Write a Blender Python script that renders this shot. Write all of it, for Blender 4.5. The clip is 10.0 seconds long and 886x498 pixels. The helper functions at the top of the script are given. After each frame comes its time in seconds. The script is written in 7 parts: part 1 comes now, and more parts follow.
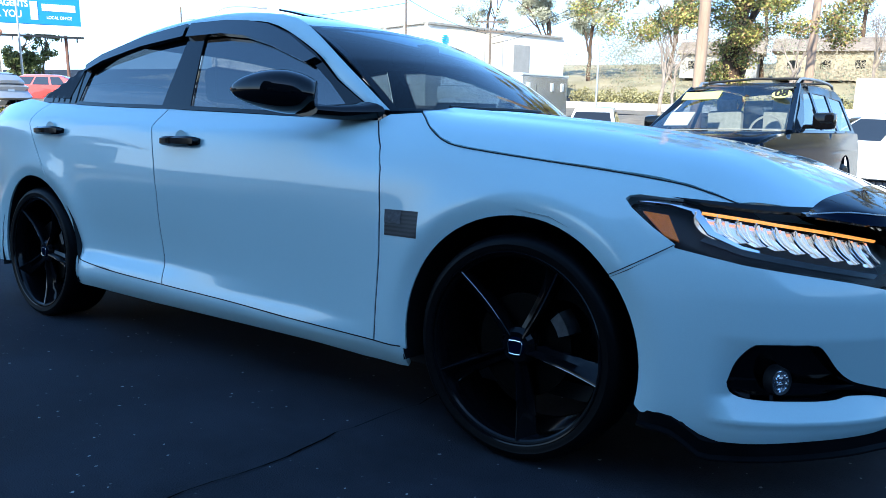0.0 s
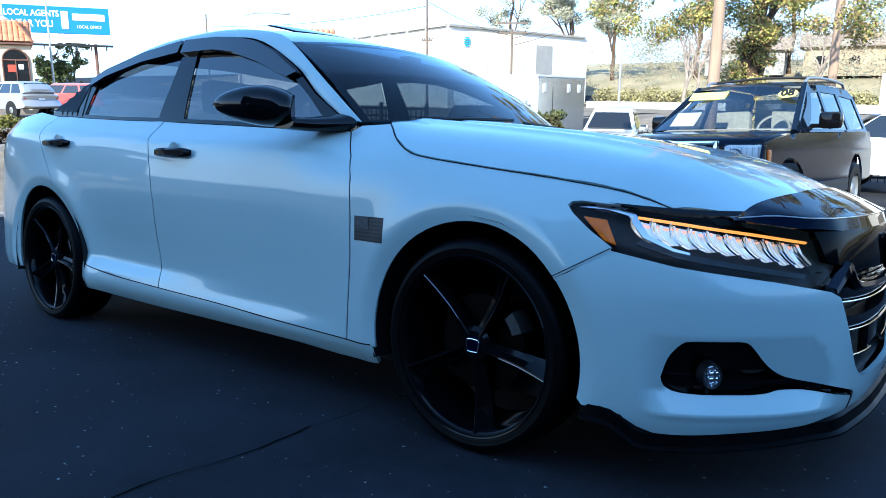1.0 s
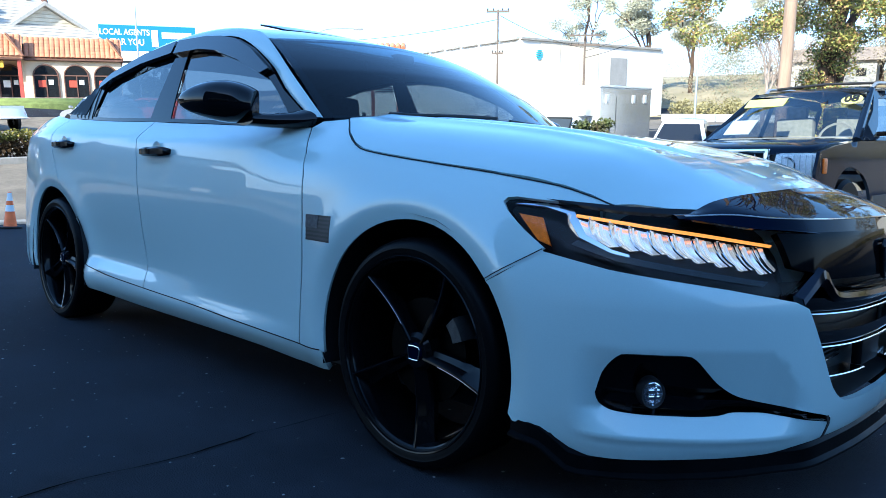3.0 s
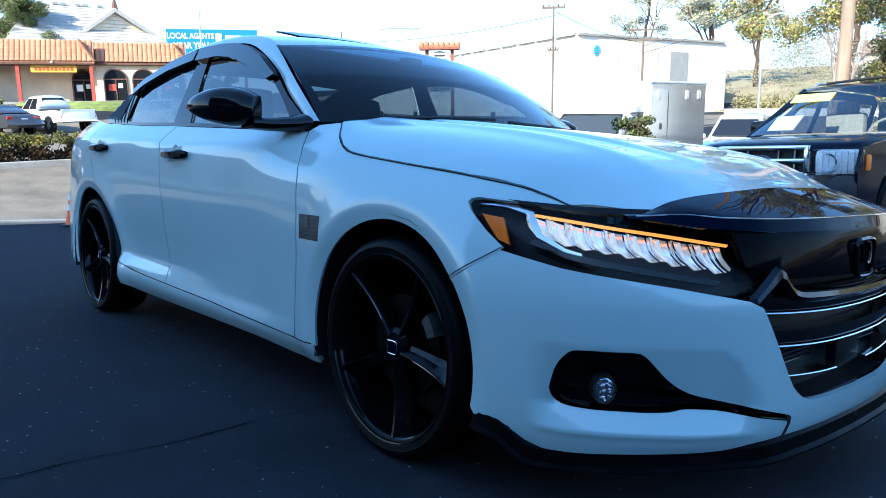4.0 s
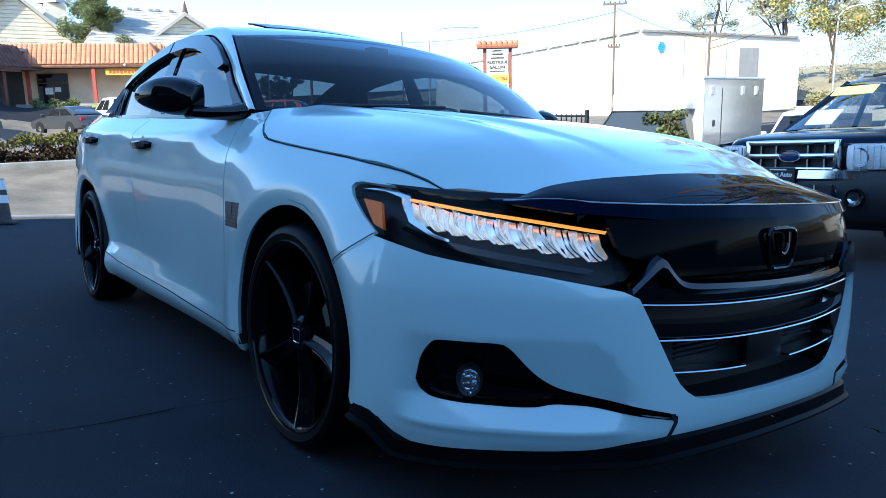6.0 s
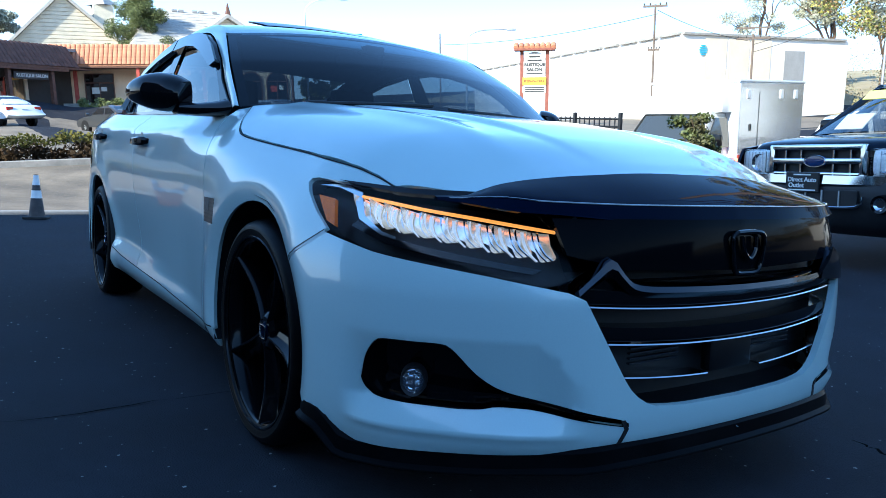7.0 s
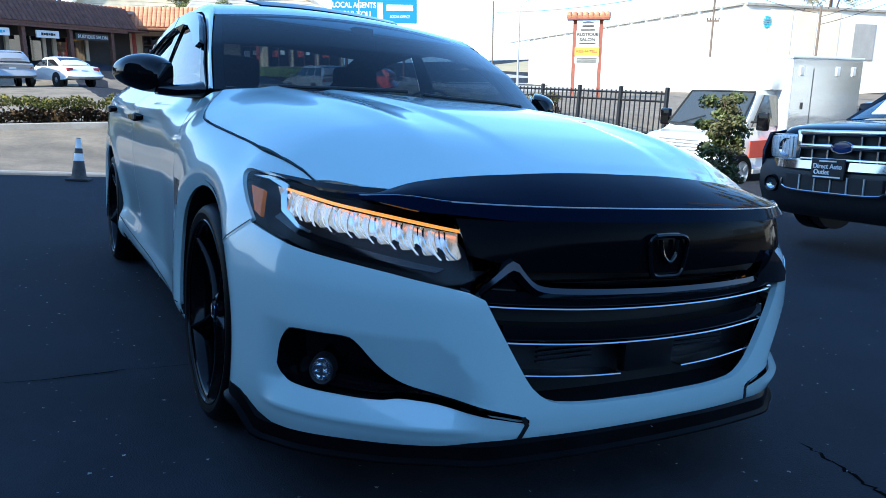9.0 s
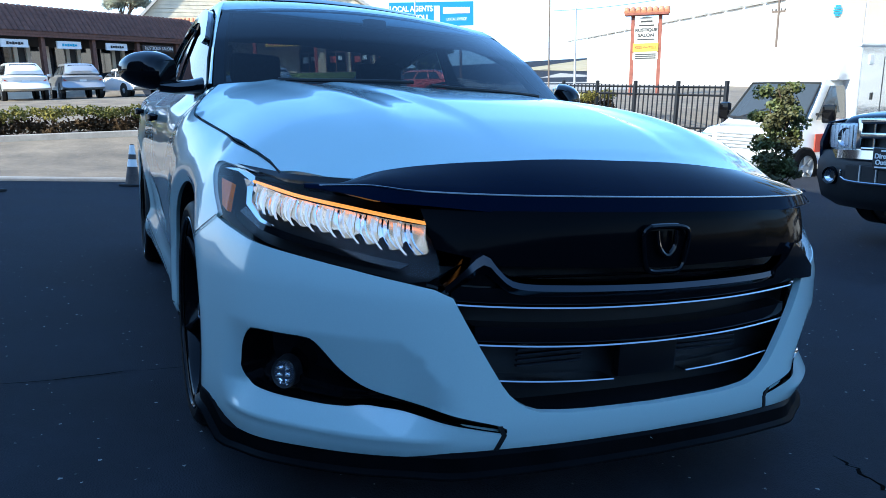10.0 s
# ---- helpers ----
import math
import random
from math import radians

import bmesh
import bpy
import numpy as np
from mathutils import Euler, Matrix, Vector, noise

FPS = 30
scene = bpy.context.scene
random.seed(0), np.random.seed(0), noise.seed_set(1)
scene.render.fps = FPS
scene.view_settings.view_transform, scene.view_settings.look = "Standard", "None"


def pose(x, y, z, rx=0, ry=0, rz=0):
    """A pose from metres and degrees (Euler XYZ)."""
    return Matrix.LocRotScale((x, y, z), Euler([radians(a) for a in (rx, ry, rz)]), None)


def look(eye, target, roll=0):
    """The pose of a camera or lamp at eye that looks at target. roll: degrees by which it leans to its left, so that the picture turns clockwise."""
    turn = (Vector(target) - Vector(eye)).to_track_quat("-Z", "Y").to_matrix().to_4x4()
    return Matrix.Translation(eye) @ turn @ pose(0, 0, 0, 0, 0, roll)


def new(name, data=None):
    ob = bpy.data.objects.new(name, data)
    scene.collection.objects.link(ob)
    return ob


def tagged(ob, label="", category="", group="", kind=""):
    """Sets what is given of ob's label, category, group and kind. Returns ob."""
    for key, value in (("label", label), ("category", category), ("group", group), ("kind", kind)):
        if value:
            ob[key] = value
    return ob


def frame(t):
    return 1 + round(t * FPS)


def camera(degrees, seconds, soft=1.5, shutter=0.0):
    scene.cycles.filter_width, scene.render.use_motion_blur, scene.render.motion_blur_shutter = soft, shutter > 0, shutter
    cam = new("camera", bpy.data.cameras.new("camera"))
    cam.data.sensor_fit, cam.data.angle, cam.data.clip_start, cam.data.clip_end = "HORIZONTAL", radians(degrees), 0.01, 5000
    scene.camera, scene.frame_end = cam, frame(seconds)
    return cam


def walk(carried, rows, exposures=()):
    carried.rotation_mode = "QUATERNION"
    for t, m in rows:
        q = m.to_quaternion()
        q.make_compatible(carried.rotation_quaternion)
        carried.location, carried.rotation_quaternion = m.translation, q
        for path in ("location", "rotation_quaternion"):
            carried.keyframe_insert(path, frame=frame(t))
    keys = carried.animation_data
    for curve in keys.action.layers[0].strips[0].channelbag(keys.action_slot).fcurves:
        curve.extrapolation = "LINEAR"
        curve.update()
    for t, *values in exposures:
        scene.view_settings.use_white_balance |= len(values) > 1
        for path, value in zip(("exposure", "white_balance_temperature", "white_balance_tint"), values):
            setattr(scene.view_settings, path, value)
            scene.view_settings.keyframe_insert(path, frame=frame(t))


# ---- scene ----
EXPOSURE, KELVIN = 1.33, 4620
cam = camera(62.5, 10.0, soft=0.75, shutter=0.1)
PATH = [
    (0, (1.05, -2.701, 0.862), (-0.119, -1.095, 0.629), 2.0),
    (0.5, (1.182, -2.685, 0.877), (-0.021, -1.105, 0.639), 1.3),
    (1, (1.288, -2.686, 0.891), (0.062, -1.123, 0.66), 1.3),
    (1.5, (1.335, -2.632, 0.861), (0.084, -1.086, 0.651), 2.2),
    (2, (1.371, -2.514, 0.844), (0.079, -1.001, 0.644), 1.5),
    (3.5, (1.586, -2.256, 0.851), (0.154, -0.876, 0.646), 1.7),
    (4, (1.709, -2.202, 0.862), (0.219, -0.884, 0.653), 1.3),
    (4.5, (1.824, -2.142, 0.872), (0.299, -0.865, 0.663), 2.2),
    (5, (1.886, -2.035, 0.843), (0.344, -0.778, 0.637), 3.1),
    (5.5, (1.927, -1.914, 0.835), (0.357, -0.693, 0.626), 1.9),
    (7, (2.06, -1.621, 0.826), (0.402, -0.522, 0.615), 2.1),
    (7.5, (2.148, -1.544, 0.839), (0.451, -0.505, 0.631), 1.9),
    (8, (2.255, -1.487, 0.883), (0.535, -0.495, 0.644), 2.7),
    (8.5, (2.29, -1.459, 0.914), (0.582, -0.46, 0.62), 3.9),
    (9, (2.256, -1.371, 0.91), (0.54, -0.39, 0.608), 3.6),
    (9.5, (2.229, -1.247, 0.907), (0.467, -0.352, 0.597), 2.7),
    (10, (2.232, -1.131, 0.882), (0.44, -0.296, 0.577), 2.4),
]
walk(cam, [(t, look(eye, target, roll)) for t, eye, target, roll in PATH], [(t, EXPOSURE + e, KELVIN, 2) for t, e in ((0, .03), (3.5, .03), (5, -.06), (8, -.12), (10, -.08))])

# ---- world and sun ----
SUN_AZ, SUN_EL = radians(-74), radians(24)      # the sun's bearing from +x, and its height
world = bpy.data.worlds.new("world")
scene.world = world
world.use_nodes = True
_nt = world.node_tree
_sky = _nt.nodes.new("ShaderNodeTexSky")
_sky.sky_type, _sky.sun_disc = "NISHITA", False
_sky.sun_elevation, _sky.sun_rotation = SUN_EL, radians(90) - SUN_AZ
_sky.air_density, _sky.dust_density, _sky.ozone_density = 1.0, 0.3, 0.5
# winter haze that pales the sky towards the horizon
_tc, _sp, _mr, _mx = (_nt.nodes.new("ShaderNode" + k) for k in ("TexCoord", "SeparateXYZ", "MapRange", "Mix"))
_mx.data_type = "RGBA"
_nt.links.new(_tc.outputs["Generated"], _sp.inputs[0])
_nt.links.new(_sp.outputs[2], _mr.inputs[0])
_mr.inputs[1].default_value, _mr.inputs[2].default_value, _mr.inputs[3].default_value, _mr.inputs[4].default_value = 0.0, 0.27, 0.95, 0.0
_nt.links.new(_mr.outputs[0], _mx.inputs[0])
_nt.links.new(_sky.outputs[0], _mx.inputs[6])
_mx.inputs[7].default_value = (5.1, 4.55, 4.0, 1)
_nt.links.new(_mx.outputs[2], _nt.nodes["Background"].inputs[0])
_nt.nodes["Background"].inputs[1].default_value = 0.17
sun = new("sun", bpy.data.lights.new("sun", "SUN"))
sun.data.energy, sun.data.angle, sun.data.color = 5.6, radians(0.55), (1.0, 0.76, 0.47)
sun.matrix_world = look((0, 0, 30), (-math.cos(SUN_AZ) * math.cos(SUN_EL), -math.sin(SUN_AZ) * math.cos(SUN_EL), 30 - math.sin(SUN_EL)))

# ---- materials ----


def material(name, color, rough=0.5, metal=0.0, coat=0.0, var=0.0, scale=8.0, bump=0.0, bump_scale=60.0, random_v=0.0,
             spec=0.5, color2=None, stretch=(1, 1, 1), rough_var=0.0, transmission=0.0, ior=1.45, emit=None, strength=0.0, coat_rough=0.03):
    """A principled material with variation at two scales and fine relief, in object space."""
    m = bpy.data.materials.new(name)
    m.use_nodes = True
    nt = m.node_tree
    b = nt.nodes["Principled BSDF"]
    b.inputs["Base Color"].default_value = (*color, 1)
    b.inputs["Roughness"].default_value = rough
    b.inputs["Metallic"].default_value = metal
    b.inputs["Coat Weight"].default_value = coat
    b.inputs["Coat Roughness"].default_value = coat_rough
    b.inputs["Specular IOR Level"].default_value = spec
    b.inputs["Transmission Weight"].default_value = transmission
    b.inputs["IOR"].default_value = ior
    if emit:
        b.inputs["Emission Color"].default_value = (*emit, 1)
        b.inputs["Emission Strength"].default_value = strength
    tc = nt.nodes.new("ShaderNodeTexCoord")
    mp = nt.nodes.new("ShaderNodeMapping")
    mp.inputs["Scale"].default_value = stretch
    nt.links.new(tc.outputs["Object"], mp.inputs[0])
    if var or color2 or random_v or rough_var:
        n1 = nt.nodes.new("ShaderNodeTexNoise")
        n1.inputs["Scale"].default_value, n1.inputs["Detail"].default_value = scale, 6
        n2 = nt.nodes.new("ShaderNodeTexNoise")
        n2.inputs["Scale"].default_value, n2.inputs["Detail"].default_value = scale * 9, 4
        nt.links.new(mp.outputs[0], n1.inputs[0])
        nt.links.new(mp.outputs[0], n2.inputs[0])
        add = nt.nodes.new("ShaderNodeMath")
        add.operation = "MULTIPLY_ADD"
        add.inputs[1].default_value = 0.35
        nt.links.new(n2.outputs[0], add.inputs[0])
        nt.links.new(n1.outputs[0], add.inputs[2])
        fac = add.outputs[0]
        if random_v:
            oi = nt.nodes.new("ShaderNodeObjectInfo")
            r = nt.nodes.new("ShaderNodeMath")
            r.operation = "MULTIPLY_ADD"
            r.inputs[1].default_value = random_v
            nt.links.new(oi.outputs["Random"], r.inputs[0])
            nt.links.new(fac, r.inputs[2])
            fac = r.outputs[0]
        ramp = nt.nodes.new("ShaderNodeValToRGB")
        lo = color2 or tuple(max(0, c * (1 - var)) for c in color)
        hi = color if color2 else tuple(min(1, c * (1 + var)) for c in color)
        ramp.color_ramp.elements[0].position, ramp.color_ramp.elements[1].position = 0.45, 0.9 + random_v
        ramp.color_ramp.elements[0].color, ramp.color_ramp.elements[1].color = (*lo, 1), (*hi, 1)
        nt.links.new(fac, ramp.inputs[0])
        if var or color2:
            nt.links.new(ramp.outputs[0], b.inputs["Base Color"])
        if rough_var:
            rr = nt.nodes.new("ShaderNodeMapRange")
            rr.inputs[1].default_value, rr.inputs[2].default_value = 0.4, 0.9
            rr.inputs[3].default_value, rr.inputs[4].default_value = max(0, rough - rough_var), min(1, rough + rough_var)
            nt.links.new(fac, rr.inputs[0])
            nt.links.new(rr.outputs[0], b.inputs["Roughness"])
    if bump:
        nb = nt.nodes.new("ShaderNodeTexNoise")
        nb.inputs["Scale"].default_value, nb.inputs["Detail"].default_value = bump_scale, 5
        nt.links.new(mp.outputs[0], nb.inputs[0])
        bp = nt.nodes.new("ShaderNodeBump")
        bp.inputs["Strength"].default_value, bp.inputs["Distance"].default_value = bump, 0.01
        nt.links.new(nb.outputs[0], bp.inputs["Height"])
        nt.links.new(bp.outputs[0], b.inputs["Normal"])
    return m


def thin_glass(name, tint, gloss=0.06):
    """Tinted pane: clear straight through, with a mirror gloss by Fresnel."""
    m = bpy.data.materials.new(name)
    m.use_nodes = True
    nt = m.node_tree
    nt.nodes.remove(nt.nodes["Principled BSDF"])
    tr, gl, mix, lw, steep, fr = (nt.nodes.new("ShaderNode" + k) for k in ("BsdfTransparent", "BsdfGlossy", "MixShader", "LayerWeight", "Math", "MapRange"))
    tr.inputs[0].default_value = (*tint, 1)
    gl.inputs["Roughness"].default_value = 0.0
    lw.inputs[0].default_value = 0.5
    steep.operation = "POWER"
    steep.inputs[1].default_value = 5.0
    nt.links.new(lw.outputs["Facing"], steep.inputs[0])
    nt.links.new(steep.outputs[0], fr.inputs[0])
    fr.inputs[3].default_value = ((0.5 + gloss) / (2.5 + gloss)) ** 2
    nt.links.new(fr.outputs[0], mix.inputs[0])
    nt.links.new(tr.outputs[0], mix.inputs[1])
    nt.links.new(gl.outputs[0], mix.inputs[2])
    nt.links.new(mix.outputs[0], nt.nodes["Material Output"].inputs[0])
    return m


def asphalt(name, base, sealed):
    m = material(name, base, rough=sealed, var=0.35, scale=1.3, bump=0.5, bump_scale=190, rough_var=0.1)
    nt = m.node_tree
    b = nt.nodes["Principled BSDF"]
    tc = nt.nodes.new("ShaderNodeTexCoord")
    vo = nt.nodes.new("ShaderNodeTexVoronoi")
    vo.inputs["Scale"].default_value = 75
    no = nt.nodes.new("ShaderNodeTexNoise")
    no.inputs["Scale"].default_value, no.inputs["Detail"].default_value = 3.0, 4
    nt.links.new(tc.outputs["Object"], vo.inputs[0])
    nt.links.new(tc.outputs["Object"], no.inputs[0])
    sep = nt.nodes.new("ShaderNodeSeparateColor")
    nt.links.new(vo.outputs["Color"], sep.inputs[0])
    th = nt.nodes.new("ShaderNodeMapRange")
    th.inputs[1].default_value, th.inputs[2].default_value = 0.984, 1.0
    nt.links.new(sep.outputs[0], th.inputs[0])
    near = nt.nodes.new("ShaderNodeMath")
    near.operation = "LESS_THAN"
    size = nt.nodes.new("ShaderNodeMapRange")
    size.inputs[3].default_value, size.inputs[4].default_value = 0.10, 0.42
    nt.links.new(sep.outputs[1], size.inputs[0])
    nt.links.new(size.outputs[0], near.inputs[1])
    warp = nt.nodes.new("ShaderNodeTexNoise")
    warp.inputs["Scale"].default_value = 260
    nt.links.new(tc.outputs["Object"], warp.inputs[0])
    ragged = nt.nodes.new("ShaderNodeMath")
    ragged.operation = "MULTIPLY"
    nt.links.new(vo.outputs["Distance"], ragged.inputs[0])
    rim = nt.nodes.new("ShaderNodeMapRange")
    rim.inputs[1].default_value, rim.inputs[2].default_value, rim.inputs[3].default_value, rim.inputs[4].default_value = 0.3, 0.7, 0.55, 1.6
    nt.links.new(warp.outputs[0], rim.inputs[0])
    nt.links.new(rim.outputs[0], ragged.inputs[1])
    nt.links.new(ragged.outputs[0], near.inputs[0])
    mul = nt.nodes.new("ShaderNodeMath")
    mul.operation = "MULTIPLY"
    nt.links.new(th.outputs[0], mul.inputs[0])
    nt.links.new(near.outputs[0], mul.inputs[1])
    mix = nt.nodes.new("ShaderNodeMix")
    mix.data_type = "RGBA"
    old = b.inputs["Base Color"].links[0].from_socket
    nt.links.new(mul.outputs[0], mix.inputs[0])
    nt.links.new(old, mix.inputs[6])
    mix.inputs[7].default_value = (0.42, 0.41, 0.38, 1)
    nt.links.new(mix.outputs[2], b.inputs["Base Color"])
    return m


M = {}
# white paint; the cool cast of the shade is put into its base colour
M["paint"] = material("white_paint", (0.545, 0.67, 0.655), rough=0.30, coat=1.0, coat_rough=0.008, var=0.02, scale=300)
M["paint"].node_tree.nodes["Principled BSDF"].inputs["Coat IOR"].default_value = 1.5
M["black_gloss"] = material("black_gloss", (0.003, 0.003, 0.004), rough=0.06, rough_var=0.02, scale=30, spec=0.35)
# blue of the reflected sky is put into this acrylic's base colour
M["piano"] = material("smoked_acrylic", (0.0008, 0.003, 0.014), rough=0.02, spec=0.5, ior=1.10)
M["acrylic_edge"] = material("acrylic_edge", (0.02, 0.03, 0.05), rough=0.15, spec=1.0, coat=1.0)
M["visor_black"] = material("visor_acrylic", (0.004, 0.005, 0.006), rough=0.04, spec=0.9, coat=0.3)
M["grille_black"] = material("grille_black", (0.003, 0.003, 0.004), rough=0.07, spec=0.03)
M["lamp_black"] = material("lamp_black", (0.004, 0.004, 0.005), rough=0.4, spec=0.25)
# wing wall stucco, with the shade under its eave put into the colour
M["stucco_shaded"] = material("shaded_stucco", (0.055, 0.050, 0.046), rough=0.9, var=0.2, scale=0.5, bump=0.3, bump_scale=40)
# for the unseen blocks round the lot, kept dark and cool for the sedan's reflections
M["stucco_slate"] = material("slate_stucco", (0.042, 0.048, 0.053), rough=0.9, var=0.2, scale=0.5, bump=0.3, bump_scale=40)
# dark copy of the roof tile; the wing's shade is in its colour
M["tile_shaded"] = material("shaded_tile", (0.105, 0.056, 0.042), rough=0.85, var=0.3, scale=3, random_v=0.3)
M["black_plastic"] = material("black_plastic", (0.010, 0.010, 0.011), rough=0.55, var=0.2, scale=40, bump=0.15, bump_scale=600)
M["lip"] = material("satin_black_lip", (0.003, 0.003, 0.0035), rough=0.34, var=0.3, scale=12, rough_var=0.06, spec=0.05)
M["rubber"] = material("tyre_rubber", (0.0025, 0.0025, 0.003), rough=0.45, spec=0.10, var=0.25, scale=30, bump=0.06, bump_scale=250)
M["rim"] = material("gloss_black_rim", (0.003, 0.003, 0.004), rough=0.12, spec=0.20)
M["chrome"] = material("chrome", (0.50, 0.51, 0.53), rough=0.10, metal=1.0)
M["dark_chrome"] = material("dark_chrome", (0.030, 0.032, 0.04), rough=0.08, metal=1.0)
M["edge_metal"] = material("machined_edge", (0.20, 0.205, 0.22), rough=0.16, metal=1.0)
M["steel"] = material("brake_steel", (0.006, 0.006, 0.006), rough=0.45, metal=1.0, var=0.2, scale=40)
M["caliper"] = material("caliper_metal", (0.10, 0.10, 0.10), rough=0.5, metal=0.6, var=0.3, scale=30)
M["glass_side"] = thin_glass("tinted_side_glass", (0.30, 0.33, 0.36), 0.85)
M["glass_front"] = thin_glass("windshield_glass", (0.21, 0.275, 0.335), -0.04)
M["glass_utility"] = thin_glass("reflective_windshield", (0.80, 0.84, 0.82), 0.85)
M["glass_clear"] = thin_glass("clear_lens", (0.97, 0.97, 0.97), -0.27)
# a faint glow is added to keep the amber from dulling
M["amber"] = material("amber_reflector", (0.75, 0.17, 0.0), rough=0.3, coat=0.2, spec=0.2, var=0.15, scale=90, bump=0.4, bump_scale=320, emit=(1.0, 0.22, 0.0), strength=0.02)
M["red_lens"] = material("red_lens", (0.35, 0.01, 0.012), rough=0.12, coat=1.0)
M["reflector"] = material("lamp_reflector", (0.62, 0.64, 0.66), rough=0.13, metal=1.0)
M["turn"] = material("turn_light", (0.9, 0.30, 0.04), rough=0.3, emit=(1.0, 0.34, 0.04), strength=0.50)
M["drl"] = material("running_light", (0.62, 0.63, 0.64), rough=0.22, metal=1.0, emit=(1.0, 0.84, 0.62), strength=0.10)
M["lamp_white"] = material("clear_lamp", (0.92, 0.92, 0.92), rough=0.15, metal=0.0, coat=1.0, var=0.2, scale=60)
M["facet"] = material("lamp_facet", (0.80, 0.81, 0.83), rough=0.10, metal=1.0)
M["led"] = material("led_blade", (0.9, 0.9, 0.9), rough=0.25, emit=(1.0, 0.84, 0.62), strength=0.16)
M["interior"] = material("dark_interior", (0.007, 0.007, 0.008), rough=0.9, var=0.3, scale=20, spec=0.03)
M["seat"] = material("seat_cloth", (0.02, 0.021, 0.024), rough=0.95, var=0.3, scale=60, bump=0.3, bump_scale=500, spec=0.05)
M["trim_grey"] = material("grey_cabin_trim", (0.34, 0.33, 0.31), rough=0.8, var=0.2, scale=20)
M["flag_dark"] = material("decal_dark", (0.010, 0.010, 0.011), rough=0.45)
M["flag_light"] = material("decal_grey", (0.030, 0.030, 0.033), rough=0.45)
M["flag_canton"] = material("decal_canton", (0.055, 0.055, 0.06), rough=0.5, var=0.5, scale=120)
M["seam"] = material("panel_gap", (0.01, 0.01, 0.011), rough=0.8)
# blue cast of the open shade is put into the lot's base colour
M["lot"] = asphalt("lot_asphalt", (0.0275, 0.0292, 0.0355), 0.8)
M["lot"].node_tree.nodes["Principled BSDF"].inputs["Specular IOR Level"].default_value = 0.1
# warmth of the sunlight is put into the road's base colour
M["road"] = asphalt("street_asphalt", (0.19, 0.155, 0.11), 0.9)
M["crack"] = material("crack_tar", (0.002, 0.002, 0.002), rough=0.9, var=0.3, spec=0.02)
M["concrete"] = material("concrete", (0.30, 0.28, 0.25), rough=0.85, var=0.22, scale=2.5, bump=0.3, bump_scale=60)
M["stucco_cream"] = material("cream_stucco", (0.72, 0.56, 0.38), rough=0.9, var=0.12, scale=1.2, bump=0.4, bump_scale=80)
M["stucco_white"] = material("white_stucco", (0.74, 0.70, 0.64), rough=0.85, var=0.06, scale=0.4, bump=0.3, bump_scale=30)
M["stucco_tan"] = material("tan_panel", (0.66, 0.56, 0.42), rough=0.85, var=0.08, scale=0.5)
M["stucco_grey"] = material("grey_stucco", (0.30, 0.29, 0.28), rough=0.9, var=0.12, scale=0.8, bump=0.3, bump_scale=40)
M["tile"] = material("terracotta_tile", (0.54, 0.25, 0.13), rough=0.8, var=0.25, scale=3, random_v=0.3, color2=(0.36, 0.15, 0.08))
M["shingle"] = material("grey_shingle", (0.42, 0.39, 0.34), rough=0.9, var=0.18, scale=6, random_v=0.2)
M["siding"] = material("grey_siding", (0.64, 0.57, 0.43), rough=0.85, var=0.12, scale=2)
M["wood_red"] = material("red_post", (0.34, 0.06, 0.04), rough=0.6, var=0.2, scale=5)
M["pylon_red"] = material("weathered_red_post", (0.20, 0.065, 0.042), rough=0.7, var=0.25, scale=4)
M["van_glass"] = material("van_glass", (0.045, 0.05, 0.05), rough=0.05, coat=1.0)
M["wood_dark"] = material("dark_beam", (0.12, 0.06, 0.042), rough=0.75, var=0.25, scale=6)
M["pole_wood"] = material("pole_wood", (0.31, 0.22, 0.155), rough=0.85, var=0.25, scale=2, stretch=(6, 6, 0.4), bump=0.5, bump_scale=30)
M["bark"] = material("bark", (0.085, 0.055, 0.035), rough=0.95, var=0.45, scale=4, stretch=(3, 3, 0.6), bump=1.0, bump_scale=18)
M["bark_pale"] = material("pale_bark", (0.26, 0.21, 0.17), rough=0.95, var=0.3, scale=4, bump=0.6, bump_scale=18)
M["leaf_dark"] = material("dark_leaf", (0.095, 0.11, 0.032), rough=0.55, var=0.55, scale=3, random_v=0.2)
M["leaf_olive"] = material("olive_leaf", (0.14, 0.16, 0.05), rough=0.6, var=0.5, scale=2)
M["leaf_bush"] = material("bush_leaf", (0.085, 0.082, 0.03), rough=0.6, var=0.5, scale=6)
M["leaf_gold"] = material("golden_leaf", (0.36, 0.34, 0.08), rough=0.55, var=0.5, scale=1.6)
M["leaf_brown"] = material("brown_leaf", (0.38, 0.24, 0.11), rough=0.8, var=0.4, scale=2)
# these three far tones are paled and greyed to stand in for distance haze
M["leaf_grey"] = material("grey_green_leaf", (0.36, 0.35, 0.25), rough=0.7, var=0.4, scale=1)
M["far_brown"] = material("pale_twigs", (0.30, 0.25, 0.17), rough=0.9, var=0.25, scale=0.5)
M["far_grey"] = material("pale_grey_green", (0.25, 0.26, 0.17), rough=0.9, var=0.25, scale=0.5)
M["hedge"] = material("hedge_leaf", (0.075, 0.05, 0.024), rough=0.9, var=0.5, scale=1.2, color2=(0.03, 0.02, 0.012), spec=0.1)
M["hedge_bank"] = material("tan_hedge_leaf", (0.27, 0.24, 0.11), rough=0.9, var=0.4, scale=0.8)
M["grass"] = material("dry_grass", (0.27, 0.23, 0.12), rough=0.95, var=0.35, scale=0.3, color2=(0.36, 0.30, 0.19))
